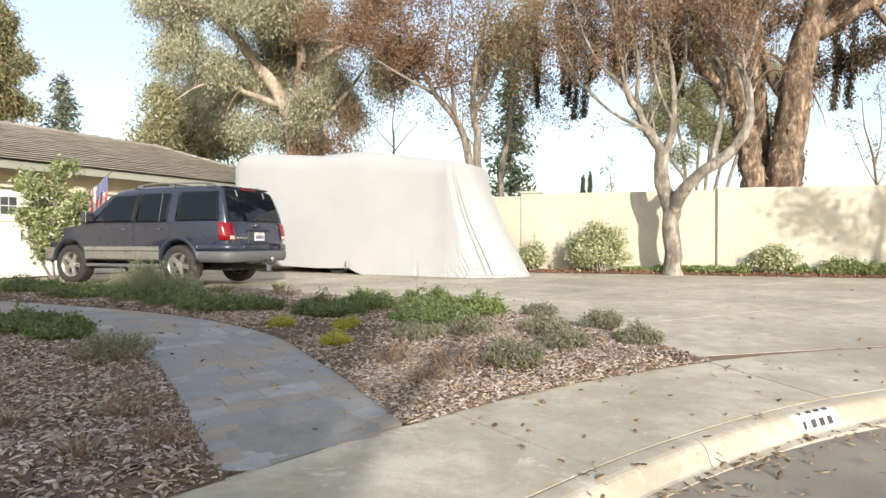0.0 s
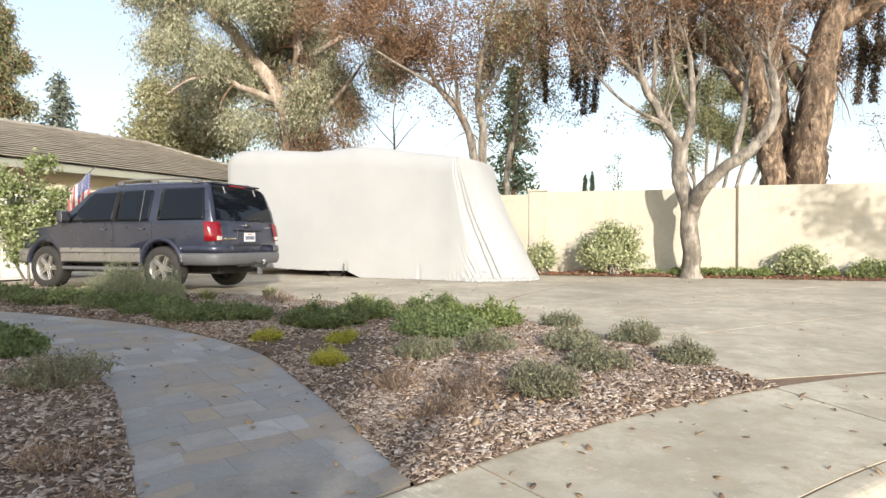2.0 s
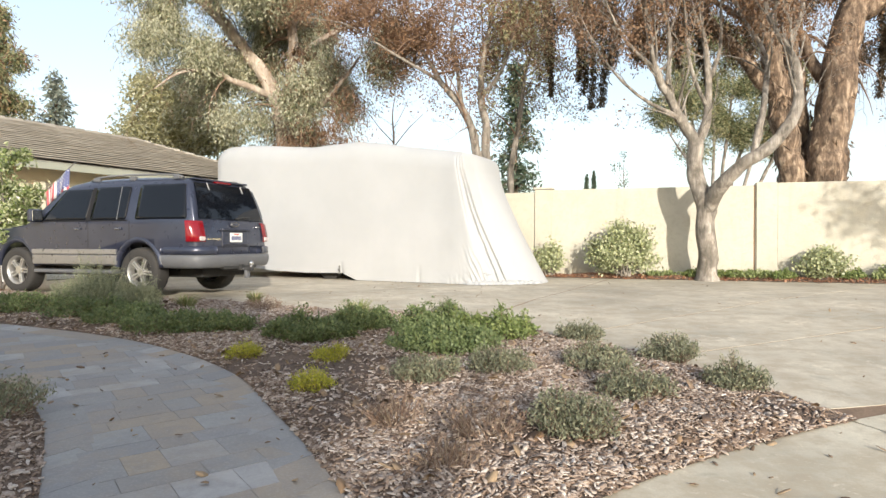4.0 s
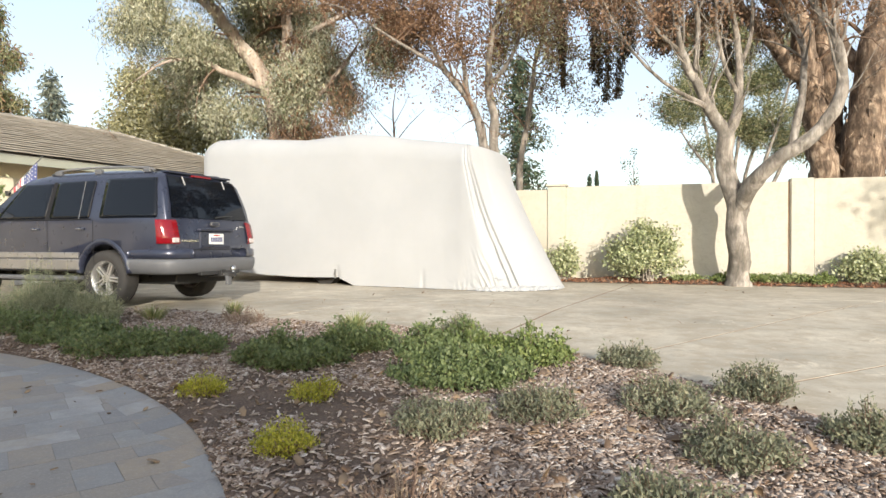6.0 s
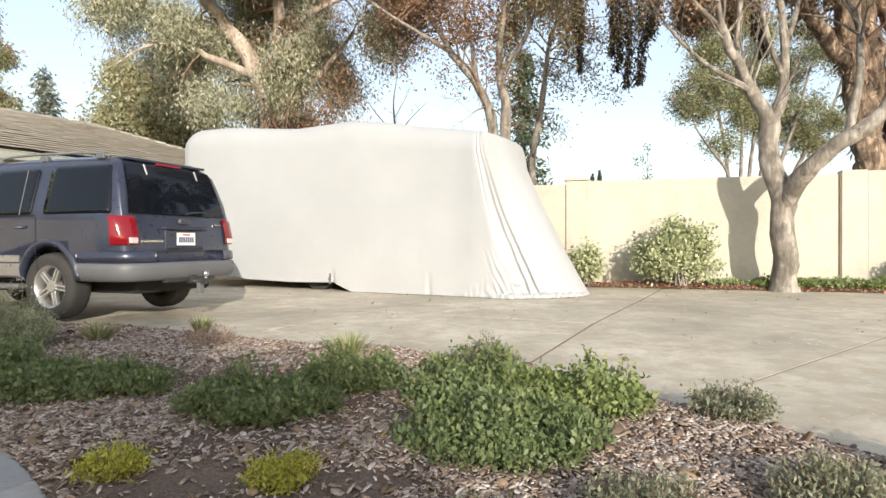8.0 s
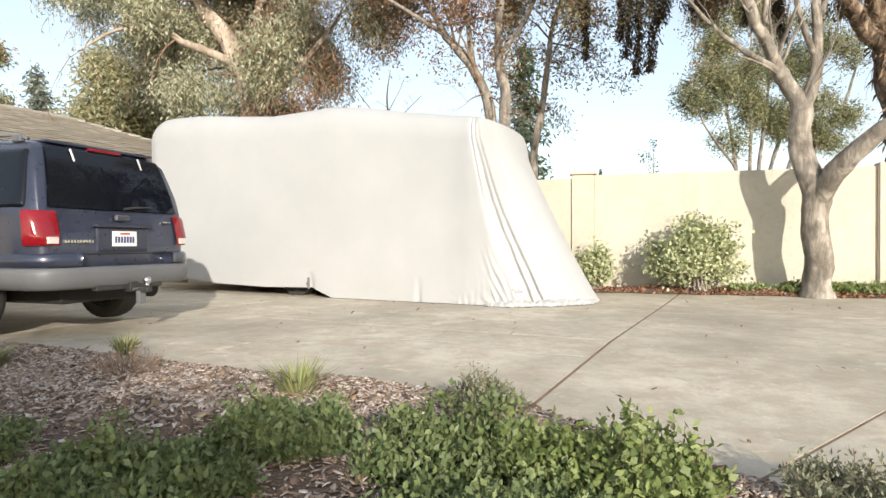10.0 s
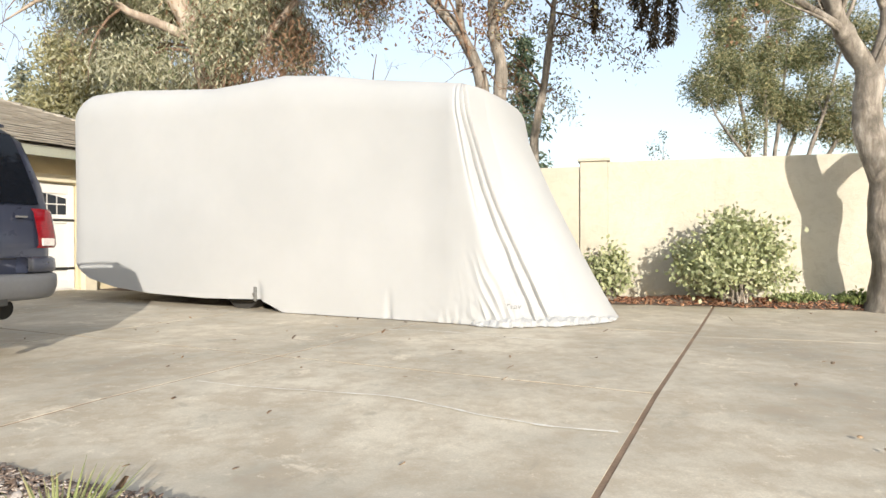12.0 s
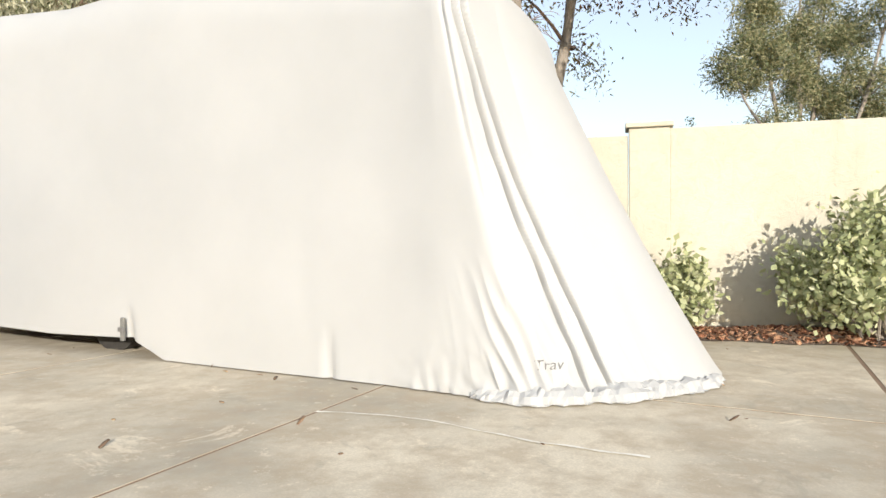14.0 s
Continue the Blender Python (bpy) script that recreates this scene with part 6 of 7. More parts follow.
# unseen trees, added across the street and beside the drive, shade bed and wall
SHADE = [[(1.0, -12.5, -0.2, 0.34), (1.1, -12.5, 2.4, 0.26), (0.9, -12.4, 4.4, 0.18), (0.4, -12.4, 7.2, 0.06)], [(1.1, -12.5, 2.6, 0.17), (3.0, -12.3, 4.4, 0.1), (4.4, -12.3, 5.6, 0.05), (5.1, -12.4, 6.2, 0.03)], [(1.1, -12.5, 2.8, 0.17), (-1.6, -12.6, 4.6, 0.1), (-4.4, -12.7, 5.6, 0.04)], [(-1.6, -12.6, 4.6, 0.08), (-2.6, -12.5, 7.2, 0.04)], [(3.0, -12.3, 4.4, 0.08), (2.2, -12.5, 7.1, 0.03)], [(-3.0, -12.6, 5.2, 0.06), (-5.2, -12.6, 6.6, 0.03)], [(0.9, -12.4, 4.6, 0.06), (1.6, -12.3, 6.8, 0.03)], [(3.0, -12.3, 4.4, 0.08), (3.7, -12.3, 5.7, 0.05), (4.2, -12.4, 6.7, 0.03)], [(2.2, -12.4, 5.6, 0.05), (3.1, -12.4, 6.4, 0.04), (3.4, -12.4, 7.2, 0.02)], [(-2.0, -12.6, 4.9, 0.06), (-3.6, -12.4, 6.4, 0.04), (-4.2, -12.3, 7.4, 0.02)], [(-0.4, -12.5, 4.2, 0.06), (-1.0, -12.4, 6.9, 0.03)]]
# this crown is trimmed to set where the shade on the bed ends
build_tree("shade_tree", "unseen leafy tree added across the street to shade the bed", SHADE, M_BARK_GREY, 41, [(85000, 0.14, 0.05, 0.3, 0.24, M_LEAF_BUSH, lambda p: 3.9 < p[2] < 7.7 and p[0] < 3.05 + (p[2] - 5.16) * 0.85 and (p[2] < 6.9 or p[0] < 3.0) and noise.noise((p[0] * 0.9, p[1] * 0.5, p[2] * 1.1)) > (-0.22 if p[0] > 0.6 else -0.5))], dict(per_m=3.0, length=1.5, levels=2, start=0.3, droop=0.05, up=0.05, sub=5), 8, M_TWIG)
BARE_SIDE = [[(14.6, 2.0, -0.2, 0.26), (14.6, 2.0, 2.5, 0.22), (14.4, 2.0, 4.2, 0.17), (13.8, 2.0, 5.6, 0.13), (13.1, 2.1, 7.0, 0.06)], [(14.4, 2, 3.6, 0.12), (15.3, 2.1, 5.2, 0.08), (16.0, 2.2, 6.6, 0.04)], [(14.2, 2, 4.2, 0.09), (14.6, 1.9, 5.8, 0.06), (14.4, 1.9, 7.2, 0.03)]]
build_tree("bare_street_tree", "bare branching tree beside the driveway", BARE_SIDE, M_BARK_GREY, 42, [(5200, 0.11, 0.04, 0.3, 0.2, M_LEAF_BROWN, None)], dict(per_m=3.0, length=1.6, levels=2, start=0.3, up=0.1, sub=4), 8, M_BARK_GREY)

_r = np.random.default_rng(61)
strips = []
for limb in BIGGUM[:4]:
    q = np.array(smooth_line(limb, 0.1))
    q = q[(q[:, 2] > 2.2) & (q[:, 3] > 0.12)]
    for p in q[_r.integers(0, len(q), 420)]:
        a = _r.random() * 6.283
        strips.append((p[0] + math.cos(a) * p[3] * 1.03, p[1] + math.sin(a) * p[3] * 1.03, p[2]))
tagged(part_mesh("shaggy_bark", leaf_mesh("shaggy_bark", strips, _r, 0.22, 0.022, 0.95, M_BARK_RED, 0.5), big_gum), kind="stuff")


def hanging(tree, strands, seed, mat, per_m=170):
    """Long strands of leaves that hang from the high branches."""
    rng = np.random.default_rng(seed)
    for x, y, z1, z0, w in strands:
        n = int((z1 - z0) * per_m)
        t = rng.random(n)
        w = w * 0.72
        P = np.stack([x + 0.08 * np.sin(t * 5 + x) + rng.normal(size=n) * w * (1 - 0.55 * t), y + rng.normal(size=n) * w, z1 + (z0 - z1) * t], 1)
        line = [((x + 0.08 * math.sin(s * 5 + x), y, z1 + (z0 - z1) * s), 0.012 * (1.1 - s)) for s in (0, 0.25, 0.5, 0.75, 1)]
        ob = part_mesh("hanging_twig", mesh_of("hanging_twig", *tubes([line], 5), M_TWIG), tree)
        tagged(part_mesh("hanging_foliage", leaf_mesh("hanging_foliage", P, rng, 0.13, 0.016, 0.9, mat), ob), kind="stuff")


hanging(big_gum, [(3.05, 21.0, 9.2, 5.5, 0.10), (4.15, 21.3, 9.2, 5.6, 0.17), (4.65, 21.0, 9.2, 5.2, 0.16), (5.2, 21.5, 9.2, 6.6, 0.22), (7.1, 21.2, 9.4, 6.4, 0.14), (7.9, 21.2, 9.4, 5.9, 0.14), (12.6, 19.6, 8.2, 5.2, 0.12), (14.2, 18.5, 9.0, 6.3, 0.3), (5.9, 21.4, 9.2, 7.2, 0.2), (4.35, 21.1, 9.2, 5.15, 0.15), (3.95, 21.2, 9.0, 6.0, 0.11), (4.9, 21.0, 9.0, 6.3, 0.14), (7.45, 20.5, 8.6, 6.2, 0.11), (8.9, 20.6, 8.8, 6.3, 0.14), (12.0, 19.4, 7.6, 5.1, 0.10), (13.6, 18.6, 8.7, 6.0, 0.16), (3.1, 21.1, 9.0, 6.6, 0.16)], 55, M_LEAF_DROOP, 520)
from mathutils.bvhtree import BVHTree

# ---- the trailer's underside and fastenings ----
def t_pt(a, b, z):
    p = T_O + T_U * a + T_N * b
    return Vector((p.x, p.y, gz(p.x, p.y) + z))


TM = Matrix(((T_U.x, T_N.x, 0, T_O.x), (T_U.y, T_N.y, 0, T_O.y), (0, 0, 1, 0.15), (0, 0, 0, 1)))
part("chassis", box((-7.0, 0.35, 0.30), (-0.6, 2.1, 0.42), TM, 0.02), M_UNDER, trailer, "black steel trailer chassis")
for a in (-4.1, -3.3):
    tb = cyl(TM @ Vector((a, 0.22, 0.33)), TM @ Vector((a, 0.44, 0.33)), 0.33, seg=28)
    part("wheel", tb, M_TYRE, trailer, "black trailer tyre under the cover's hem")
part("strap", box((-3.655, -0.075, 0.16), (-3.615, -0.045, 0.36), TM, 0.008), plain("grey strap", (0.17, 0.17, 0.16), 0.7), trailer, "grey tie-down strap at the hem")
part("buckle", box((-3.665, -0.09, 0.24), (-3.605, -0.06, 0.28), TM, 0.006), M_CLAD, trailer)
M_INKGREY = plain("printed grey ink", (0.16, 0.16, 0.16), 0.8, vary=0.05, bump=0)


def cover_print(words, a, z, size):
    """Printed letters that follow the cloth."""
    cu = bpy.data.curves.new("print", "FONT")
    cu.body, cu.size, cu.resolution_u = words, size, 3
    ob = new("print_source", cu)
    dg = bpy.context.evaluated_depsgraph_get()
    dg.update()
    me = bpy.data.meshes.new_from_object(ob.evaluated_get(dg))
    bpy.data.objects.remove(ob)
    src = bpy.data.objects["cover"].data
    tree = BVHTree.FromPolygons([v.co[:] for v in src.vertices], [p.vertices[:] for p in src.polygons])
    n3 = Vector((T_N.x, T_N.y, 0))
    for v in me.vertices:
        p = t_pt(a + v.co.x, -0.6, 0) + Vector((0, 0, z + v.co.y))
        hit = tree.ray_cast(p, n3, 2.0)
        v.co = (hit[0] if hit[0] else p + n3 * 0.5) - n3 * 0.004
    me.materials.append(M_INKGREY)
    part_mesh("print", me, trailer, "small grey printed letters on the cover")


cover_print("Trav", -0.02, 0.20, 0.085)


# ---- paved path ----
path_base = thing("pavement", "curved slate paver path with a soldier border", "path", kind="structure")
NP = 120
PR, PL = resample(PATH_R, NP), resample(PATH_L, NP)
v, f = [], []
for i in range(NP):
    for p in (PR[i], PL[i]):
        v.append((p[0], p[1], gz(*p) + 0.004))
for i in range(NP - 1):
    f.append((2 * i, 2 * i + 1, 2 * i + 3, 2 * i + 2))
part_mesh("mortar_bed", mesh_of("mortar_bed", v, f, M_MORTAR), path_base)


def paver(poly, parent, lift):
    c = sum(poly, Vector((0, 0))) / len(poly)
    q = [p + (c - p).normalized() * 0.003 for p in poly]
    if (q[1] - q[0]).cross(q[2] - q[1]) < 0:
        q = q[::-1]
    part_mesh("paver", mesh_of("paver", *prism([tuple(p) for p in q], lambda x, y: gz(x, y) - 0.03, lambda x, y: gz(x, y) + 0.0058 + lift * 0.4), M_PAVER), parent)


prng = random.Random(5)
CEN = [(Vector(a) + Vector(b)) / 2 for a, b in zip(PR, PL)]
INNER = []
for i in range(NP):
    d = (Vector(PL[i]) - Vector(PR[i])).normalized()
    INNER.append((Vector(PR[i]) + d * 0.27, Vector(PL[i]) - d * 0.27, d))
for edge, inner in ((PR, 0), (PL, 1)):
    i = 0
    while i < NP - 1 and edge[i][0] > -9.5:
        j, want = i, prng.choice((0.14, 0.21, 0.21, 0.30))
        while j < NP - 1 and np.linalg.norm(edge[j] - edge[i]) < want:
            j += 1
        paver([Vector(edge[i]), Vector(edge[j]), INNER[j][inner], INNER[i][inner]], path_base, prng.random() * 0.004)
        i = j
G1, G2 = Vector((math.cos(radians(36)), math.sin(radians(36)))), Vector((-math.sin(radians(36)), math.cos(radians(36))))
row, b = 0, -4.0
while b < 14.0:
    hgt = (0.30, 0.20)[row % 2]
    a = -12.0 + prng.random() * 0.3
    while a < 8.0:
        w = prng.choice((0.20, 0.30, 0.30, 0.40))
        q = [G1 * a + G2 * b, G1 * (a + w) + G2 * b, G1 * (a + w) + G2 * (b + hgt), G1 * a + G2 * (b + hgt)]
        c = sum(q, Vector((0, 0))) / 4
        a += w
        if c.x < -9.0 or c.x > 0.5:
            continue
        i = min(range(NP), key=lambda k: (CEN[k] - c).length_squared)
        if (CEN[i] - c).length > 0.9 or i in (0, NP - 1) and (CEN[i] - c).length > 0.7:
            continue
        pr, pl, d = INNER[i]
        q = clip_poly(q, pr, d)
        q = clip_poly(q, pl, -d) if len(q) > 2 else q
        if len(q) > 2:
            q = clip_poly(q, Vector(PR[0]) + (Vector(PL[0]) - Vector(PR[0])) * 0.5, Vector((-0.62, 0.78)))
        if len(q) < 3:
            continue
        area = 0.5 * abs(sum(m.cross(n) for m, n in zip(q, q[1:] + q[:1])))
        if area > 0.006:
            paver(q, path_base, prng.random() * 0.003)
    b += hgt
    row += 1


# ---- loose stuff on the ground ----
def scatter_mesh(name, P, rng, lo, hi, mat, tilt=0.25, thick=(0.003, 0.007), aspect=(0.3, 0.6)):
    """Many small bent flakes lying on the ground."""
    n = len(P)
    L = (lo + (hi - lo) * rng.random(n) ** 1.5) * 0.5
    W = L * (aspect[0] + (aspect[1] - aspect[0]) * rng.random(n))
    T = thick[0] + (thick[1] - thick[0]) * rng.random(n)
    yaw = rng.random(n) * 6.283
    ax = np.stack([np.cos(yaw), np.sin(yaw), rng.normal(size=n) * tilt], 1)
    ax /= np.linalg.norm(ax, axis=1, keepdims=True)
    ay = np.stack([-np.sin(yaw), np.cos(yaw), rng.normal(size=n) * tilt], 1)
    az = np.cross(ax, ay)
    az /= np.linalg.norm(az, axis=1, keepdims=True)
    corners = [(-1, -0.6, 0), (-0.2, -1, 0.3), (1, -0.5, 0), (1, 0.55, 0.1), (0.1, 1, 0.35), (-1, 0.5, 0)]
    top = [P + ax * (L * u)[:, None] + ay * (W * w)[:, None] + az * (T * (1 + 2 * h))[:, None] for u, w, h in corners]
    bot = [P + ax * (L * u)[:, None] + ay * (W * w)[:, None] + az * (T * (2 * h) - T * 0.4)[:, None] for u, w, h in corners]
    V = np.stack(top + bot, 1).reshape(-1, 3)
    base = (np.arange(n) * 12)[:, None]
    loops = [np.array([0, 1, 2, 3, 4, 5])] + [np.array([i + 6, (i + 1) % 6 + 6, (i + 1) % 6, i]) for i in range(6)]
    idx = np.concatenate([base + l for l in loops], 1).ravel()
    sizes = np.tile([6] + [4] * 6, n)
    me = bpy.data.meshes.new(name)
    me.vertices.add(len(V))
    me.vertices.foreach_set("co", V.astype(np.float32).ravel())
    me.loops.add(len(idx))
    me.loops.foreach_set("vertex_index", idx.astype(np.int32))
    me.polygons.add(len(sizes))
    me.polygons.foreach_set("loop_start", np.concatenate([[0], np.cumsum(sizes)[:-1]]).astype(np.int32))
    me.polygons.foreach_set("loop_total", sizes.astype(np.int32))
    me.materials.append(mat)
    me.update()
    me.validate()
    return me


def bed_points(ob, n, rng, keep=None):
    """Places spread evenly over a bed's own surface."""
    me = ob.data
    co = np.array([v.co[:] for v in me.vertices])
    fa = np.array([p.vertices[:] for p in me.polygons])
    a, b, c, d = (co[fa[:, k]] for k in range(4))
    area = np.linalg.norm(np.cross(c - a, d - b), axis=1)
    cen = (a + b + c + d) / 4
    if keep is not None:
        area = area * np.array([keep(*p) for p in cen])
    pick = rng.choice(len(fa), n, p=area / area.sum())
    u, w = rng.random((n, 1)), rng.random((n, 1))
    return (a[pick] * (1 - u) + b[pick] * u) * (1 - w) + (d[pick] * (1 - u) + c[pick] * u) * w


srng = np.random.default_rng(77)
_near = lambda x, y, z: 1.0 if x > -4 else 0.35
# the soil lies almost bare round the yellow clumps
_bare = lambda x, y: 0.12 if ((x + 1.25) / 0.8) ** 2 + ((y - 7.2) / 0.38) ** 2 < 1 + 0.8 * noise.noise((x * 3, y * 3, 2)) else 1.0
P = bed_points(bed_front, 78000, srng, lambda x, y, z: _bare(x, y) * _near(x, y, z) * (0.35 + 0.65 * (noise.noise((x * 0.9, y * 0.9, 7)) > -0.15)))
tagged(new("wood_chips", scatter_mesh("wood_chips", P + [0, 0, 0.006], srng, 0.010, 0.064, M_CHIP, 0.35, (0.002, 0.005), (0.2, 0.6))), "loose greyish brown wood chip mulch on the bed", "mulch", kind="stuff")
P = bed_points(bed_left, 24000, srng, lambda x, y, z: 1.0 if x > -5 and y > 2.2 else 0.1)
tagged(new("wood_chips", scatter_mesh("wood_chips", P + [0, 0, 0.006], srng, 0.010, 0.064, M_CHIP, 0.35, (0.002, 0.005), (0.2, 0.6))), "loose wood chip mulch beside the paved path", "mulch", kind="stuff")
P = bed_points(bed_wall, 9000, srng)
tagged(new("leaf_litter", scatter_mesh("leaf_litter", P + [0, 0, 0.008], srng, 0.03, 0.09, M_REDLITTER, 0.5, (0.002, 0.004), (0.4, 0.7))), "thick russet leaf litter along the garden wall", "leaf litter", kind="stuff")
P = bed_points(bed_front, 900, srng)
tagged(new("fallen_leaves", scatter_mesh("fallen_leaves", P + [0, 0, 0.014], srng, 0.04, 0.11, M_DEADLEAF, 0.6, (0.001, 0.003), (0.4, 0.7))), "dry brown leaves fallen on the bed", "fallen leaves", kind="stuff")
pts = []
for _ in range(260):
    x, y = srng.uniform(-5, 9), srng.uniform(2.8, 17.4)
    if in_poly(x, y, [(-6.5, 10.2), (-0.5, 4.2), (2.5, 6.0), (2.1, 7.1), (0.9, 8.9), (-0.4, 10.3), (-6, 12.7)]):
        continue
    pts.append((x, y, gz(x, y) + 0.014))
for _ in range(200):
    a, o = srng.uniform(95, 125), abs(srng.normal()) * 0.22 + SW + 0.06
    x, y = arc_pt(a, o)
    pts.append((x, y, gz(x, y) - 0.128))
for _ in range(90):
    k = srng.integers(0, NP - 30)
    w = srng.random()
    x, y = PR[k] * w + PL[k] * (1 - w)
    pts.append((x, y, gz(x, y) + 0.018))
for _ in range(80):
    a, o = srng.uniform(90, 128), srng.uniform(0.0, SW)
    x, y = arc_pt(a, o)
    pts.append((x, y, gz(x, y) + 0.006))
tagged(new("fallen_leaves", scatter_mesh("fallen_leaves", np.array(pts), srng, 0.02, 0.065, M_DEADLEAF, 0.35, (0.001, 0.003), (0.35, 0.7))), "dry brown leaves scattered over paving and gutter", "fallen leaves", kind="stuff")

# pale filled cracks that wander over the slabs
M_FILL = plain("pale crack filler", (0.74, 0.72, 0.66), 0.9, vary=0.15)
for line in ([(-1.72, 12.44), (-1.13, 12.21), (-0.50, 12.05), (-0.04, 11.79), (0.31, 11.54), (0.63, 11.37), (0.9, 11.3)], [(-0.59, 15.02), (0.0, 14.85), (0.34, 14.60), (0.63, 14.42), (0.87, 14.29), (1.08, 14.19)]):
    L = smooth_line([(x, y, 0) for x, y in line], 0.05)
    v, f = [], []
    for i, p in enumerate(L):
        q = L[min(i + 1, len(L) - 1)] - L[max(i - 1, 0)]
        q = np.array([-q[1], q[0], 0]) / (np.linalg.norm(q) + 1e-9)
        w = 0.011 * (0.35 + abs(noise.noise((p[0] * 6, p[1] * 6, 2))) * 2)
        c = p + q * 0.03 * noise.noise((p[0] * 4, p[1] * 4, 8))
        for s in (-1, 1):
            e = c + q * w * s
            v.append((e[0], e[1], gz(e[0], e[1]) + 0.0015))
    f = [(2 * i, 2 * i + 2, 2 * i + 3, 2 * i + 1) for i in range(len(L) - 1)]
    part_mesh("crack_filler", mesh_of("crack_filler", v, f, M_FILL), driveway, "pale filler in a wandering crack")

# painted patch on the kerb with illegible bars
M_KERBWHITE = plain("chalky kerb paint", (0.80, 0.80, 0.77), 0.7, vary=0.08)
M_KERBINK = plain("kerb paint ink", (0.06, 0.06, 0.07), 0.8, vary=0.2)


def kerb_patch(a0, a1, t0, t1, lift, mat, name, parent, label=""):
    """A thin painted patch that follows the kerb's face between two shares of its height."""
    prof = [(SW - 0.10, -0.002), (SW - 0.03, -0.014), (SW, -0.045), (SW + 0.03, -0.115)]
    v, f = [], []
    for i in range(5):
        a = a0 + (a1 - a0) * i / 4
        for k in range(5):
            t = (t0 + (t1 - t0) * k / 4) * 3
            j = min(2, int(t))
            o = prof[j][0] + (prof[j + 1][0] - prof[j][0]) * (t - j)
            dz = prof[j][1] + (prof[j + 1][1] - prof[j][1]) * (t - j)
            x, y = arc_pt(a, o + lift)
            v.append((x, y, gz(x, y) + dz + lift * 0.6))
    f = [(i * 5 + k, i * 5 + k + 1, i * 5 + k + 6, i * 5 + k + 5) for i in range(4) for k in range(4)]
    return part_mesh(name, mesh_of(name, v, f, mat), parent, label)


patch = kerb_patch(113.3, 110.0, 0.18, 0.97, 0.004, M_KERBWHITE, "painted_patch", kerb, "white painted patch on the kerb top and face")
for k in range(4):
    a = 112.75 - 0.62 * k
    kerb_patch(a, a - (0.2 if k == 0 else 0.36), 0.70, 0.94, 0.007, M_KERBINK, "dark_bar", patch)
    kerb_patch(a, a - (0.2 if k == 0 else 0.36), 0.24, 0.40, 0.007, M_KERBINK, "dark_bar", patch)


# ---- plants ----
def herb(name, label, x, y, rx, h, mat, seed, stems=60, leaves=1600, size=0.035, width=0.011, spiky=0.0, ry=None, category="plant", group="", stalk=None, base=None):
    """A low plant: stems that lean out from its foot with leaves along them."""
    rng = np.random.default_rng(seed)
    z0 = (gz(x, y) + 0.045) if base is None else base
    ob = thing(name, label, category, group, at=pose(x, y, z0))
    lines, pts = [], []
    ry = ry or rx
    for k in range(stems):
        a, r = rng.random() * 6.283, math.sqrt(rng.random())
        lump = 0.72 + 0.62 * noise.noise((math.cos(a) * rx * r * 4.5 + x * 3, math.sin(a) * ry * r * 4.5 + y * 3, seed))
        tip = np.array([math.cos(a) * rx * r, math.sin(a) * ry * r, lump * h * 1.05 * (1 - 0.5 * r * r) * (0.7 + 0.45 * rng.random() + (spiky * (rng.random() < 0.12)))])
        foot = np.array([tip[0] * 0.45, tip[1] * 0.45, -0.03])
        mid = foot * 0.4 + tip * 0.6 + rng.normal(size=3) * 0.03 * rx
        mid[2] *= 0.9
        lines.append([(foot, 0.004), (mid, 0.003), (tip, 0.0015)])
        for t in rng.random(leaves // stems):
            t = 1 - t * t * 0.75
            p = foot * (1 - t) ** 2 + 2 * mid * t * (1 - t) + tip * t * t if t < 1 else tip
            pts.append(p + rng.normal(size=3) * 0.016 * (1 + rx))
    v, f = tubes(lines, 3)
    tagged(part_mesh("stem_mass", mesh_of("stem_mass", v, f, stalk or M_STALK), ob), kind="stuff")
    if pts:
        me = leaf_mesh("leaves", pts, rng, size, width, -0.35, mat, 0.3)
        tagged(part_mesh("foliage", me, ob), kind="stuff")
    return ob


_s = 100
for x, y, rx, ry, h, sp in ((-1.52, 8.42, 0.48, 0.35, 0.21, 0.2), (-2.95, 8.88, 0.74, 0.40, 0.20, 0.1), (-1.05, 8.98, 0.36, 0.26, 0.20, 0.7), (-0.12, 7.88, 0.56, 0.48, 0.22, 0.25), (-0.30, 8.72, 0.38, 0.34, 0.21, 0.9), (-4.5, 9.85, 0.75, 0.38, 0.24, 0.1), (-5.9, 10.5, 0.8, 0.4, 0.24, 0.1), (-7.2, 11.0, 0.8, 0.4, 0.26, 0.1), (-4.95, 7.3, 0.5, 0.45, 0.24, 0.1), (-4.1, 6.75, 0.36, 0.3, 0.22, 0.1), (-3.9, 9.35, 0.5, 0.3, 0.21, 0.1)):
    _s += 1
    herb("shrub", "low spreading dark green herb on the mulch", x, y, rx, h, M_LEAF_ROSEMARY, _s, 330, 13000 if y < 9.6 and x > -3.5 else 8000, 0.036, 0.0105, sp, ry, "shrub", "green shrubs in the beds")
for x, y, rx, h in ((0.50, 8.52, 0.36, 0.21), (0.12, 8.72, 0.28, 0.20)):
    _s += 1
    herb("shrub", "low bright green herb at the driveway's edge", x, y, rx, h, M_LEAF_LIGHT, _s, 190, 5600, 0.036, 0.012, 0.8, None, "shrub", "light green shrubs in the beds")
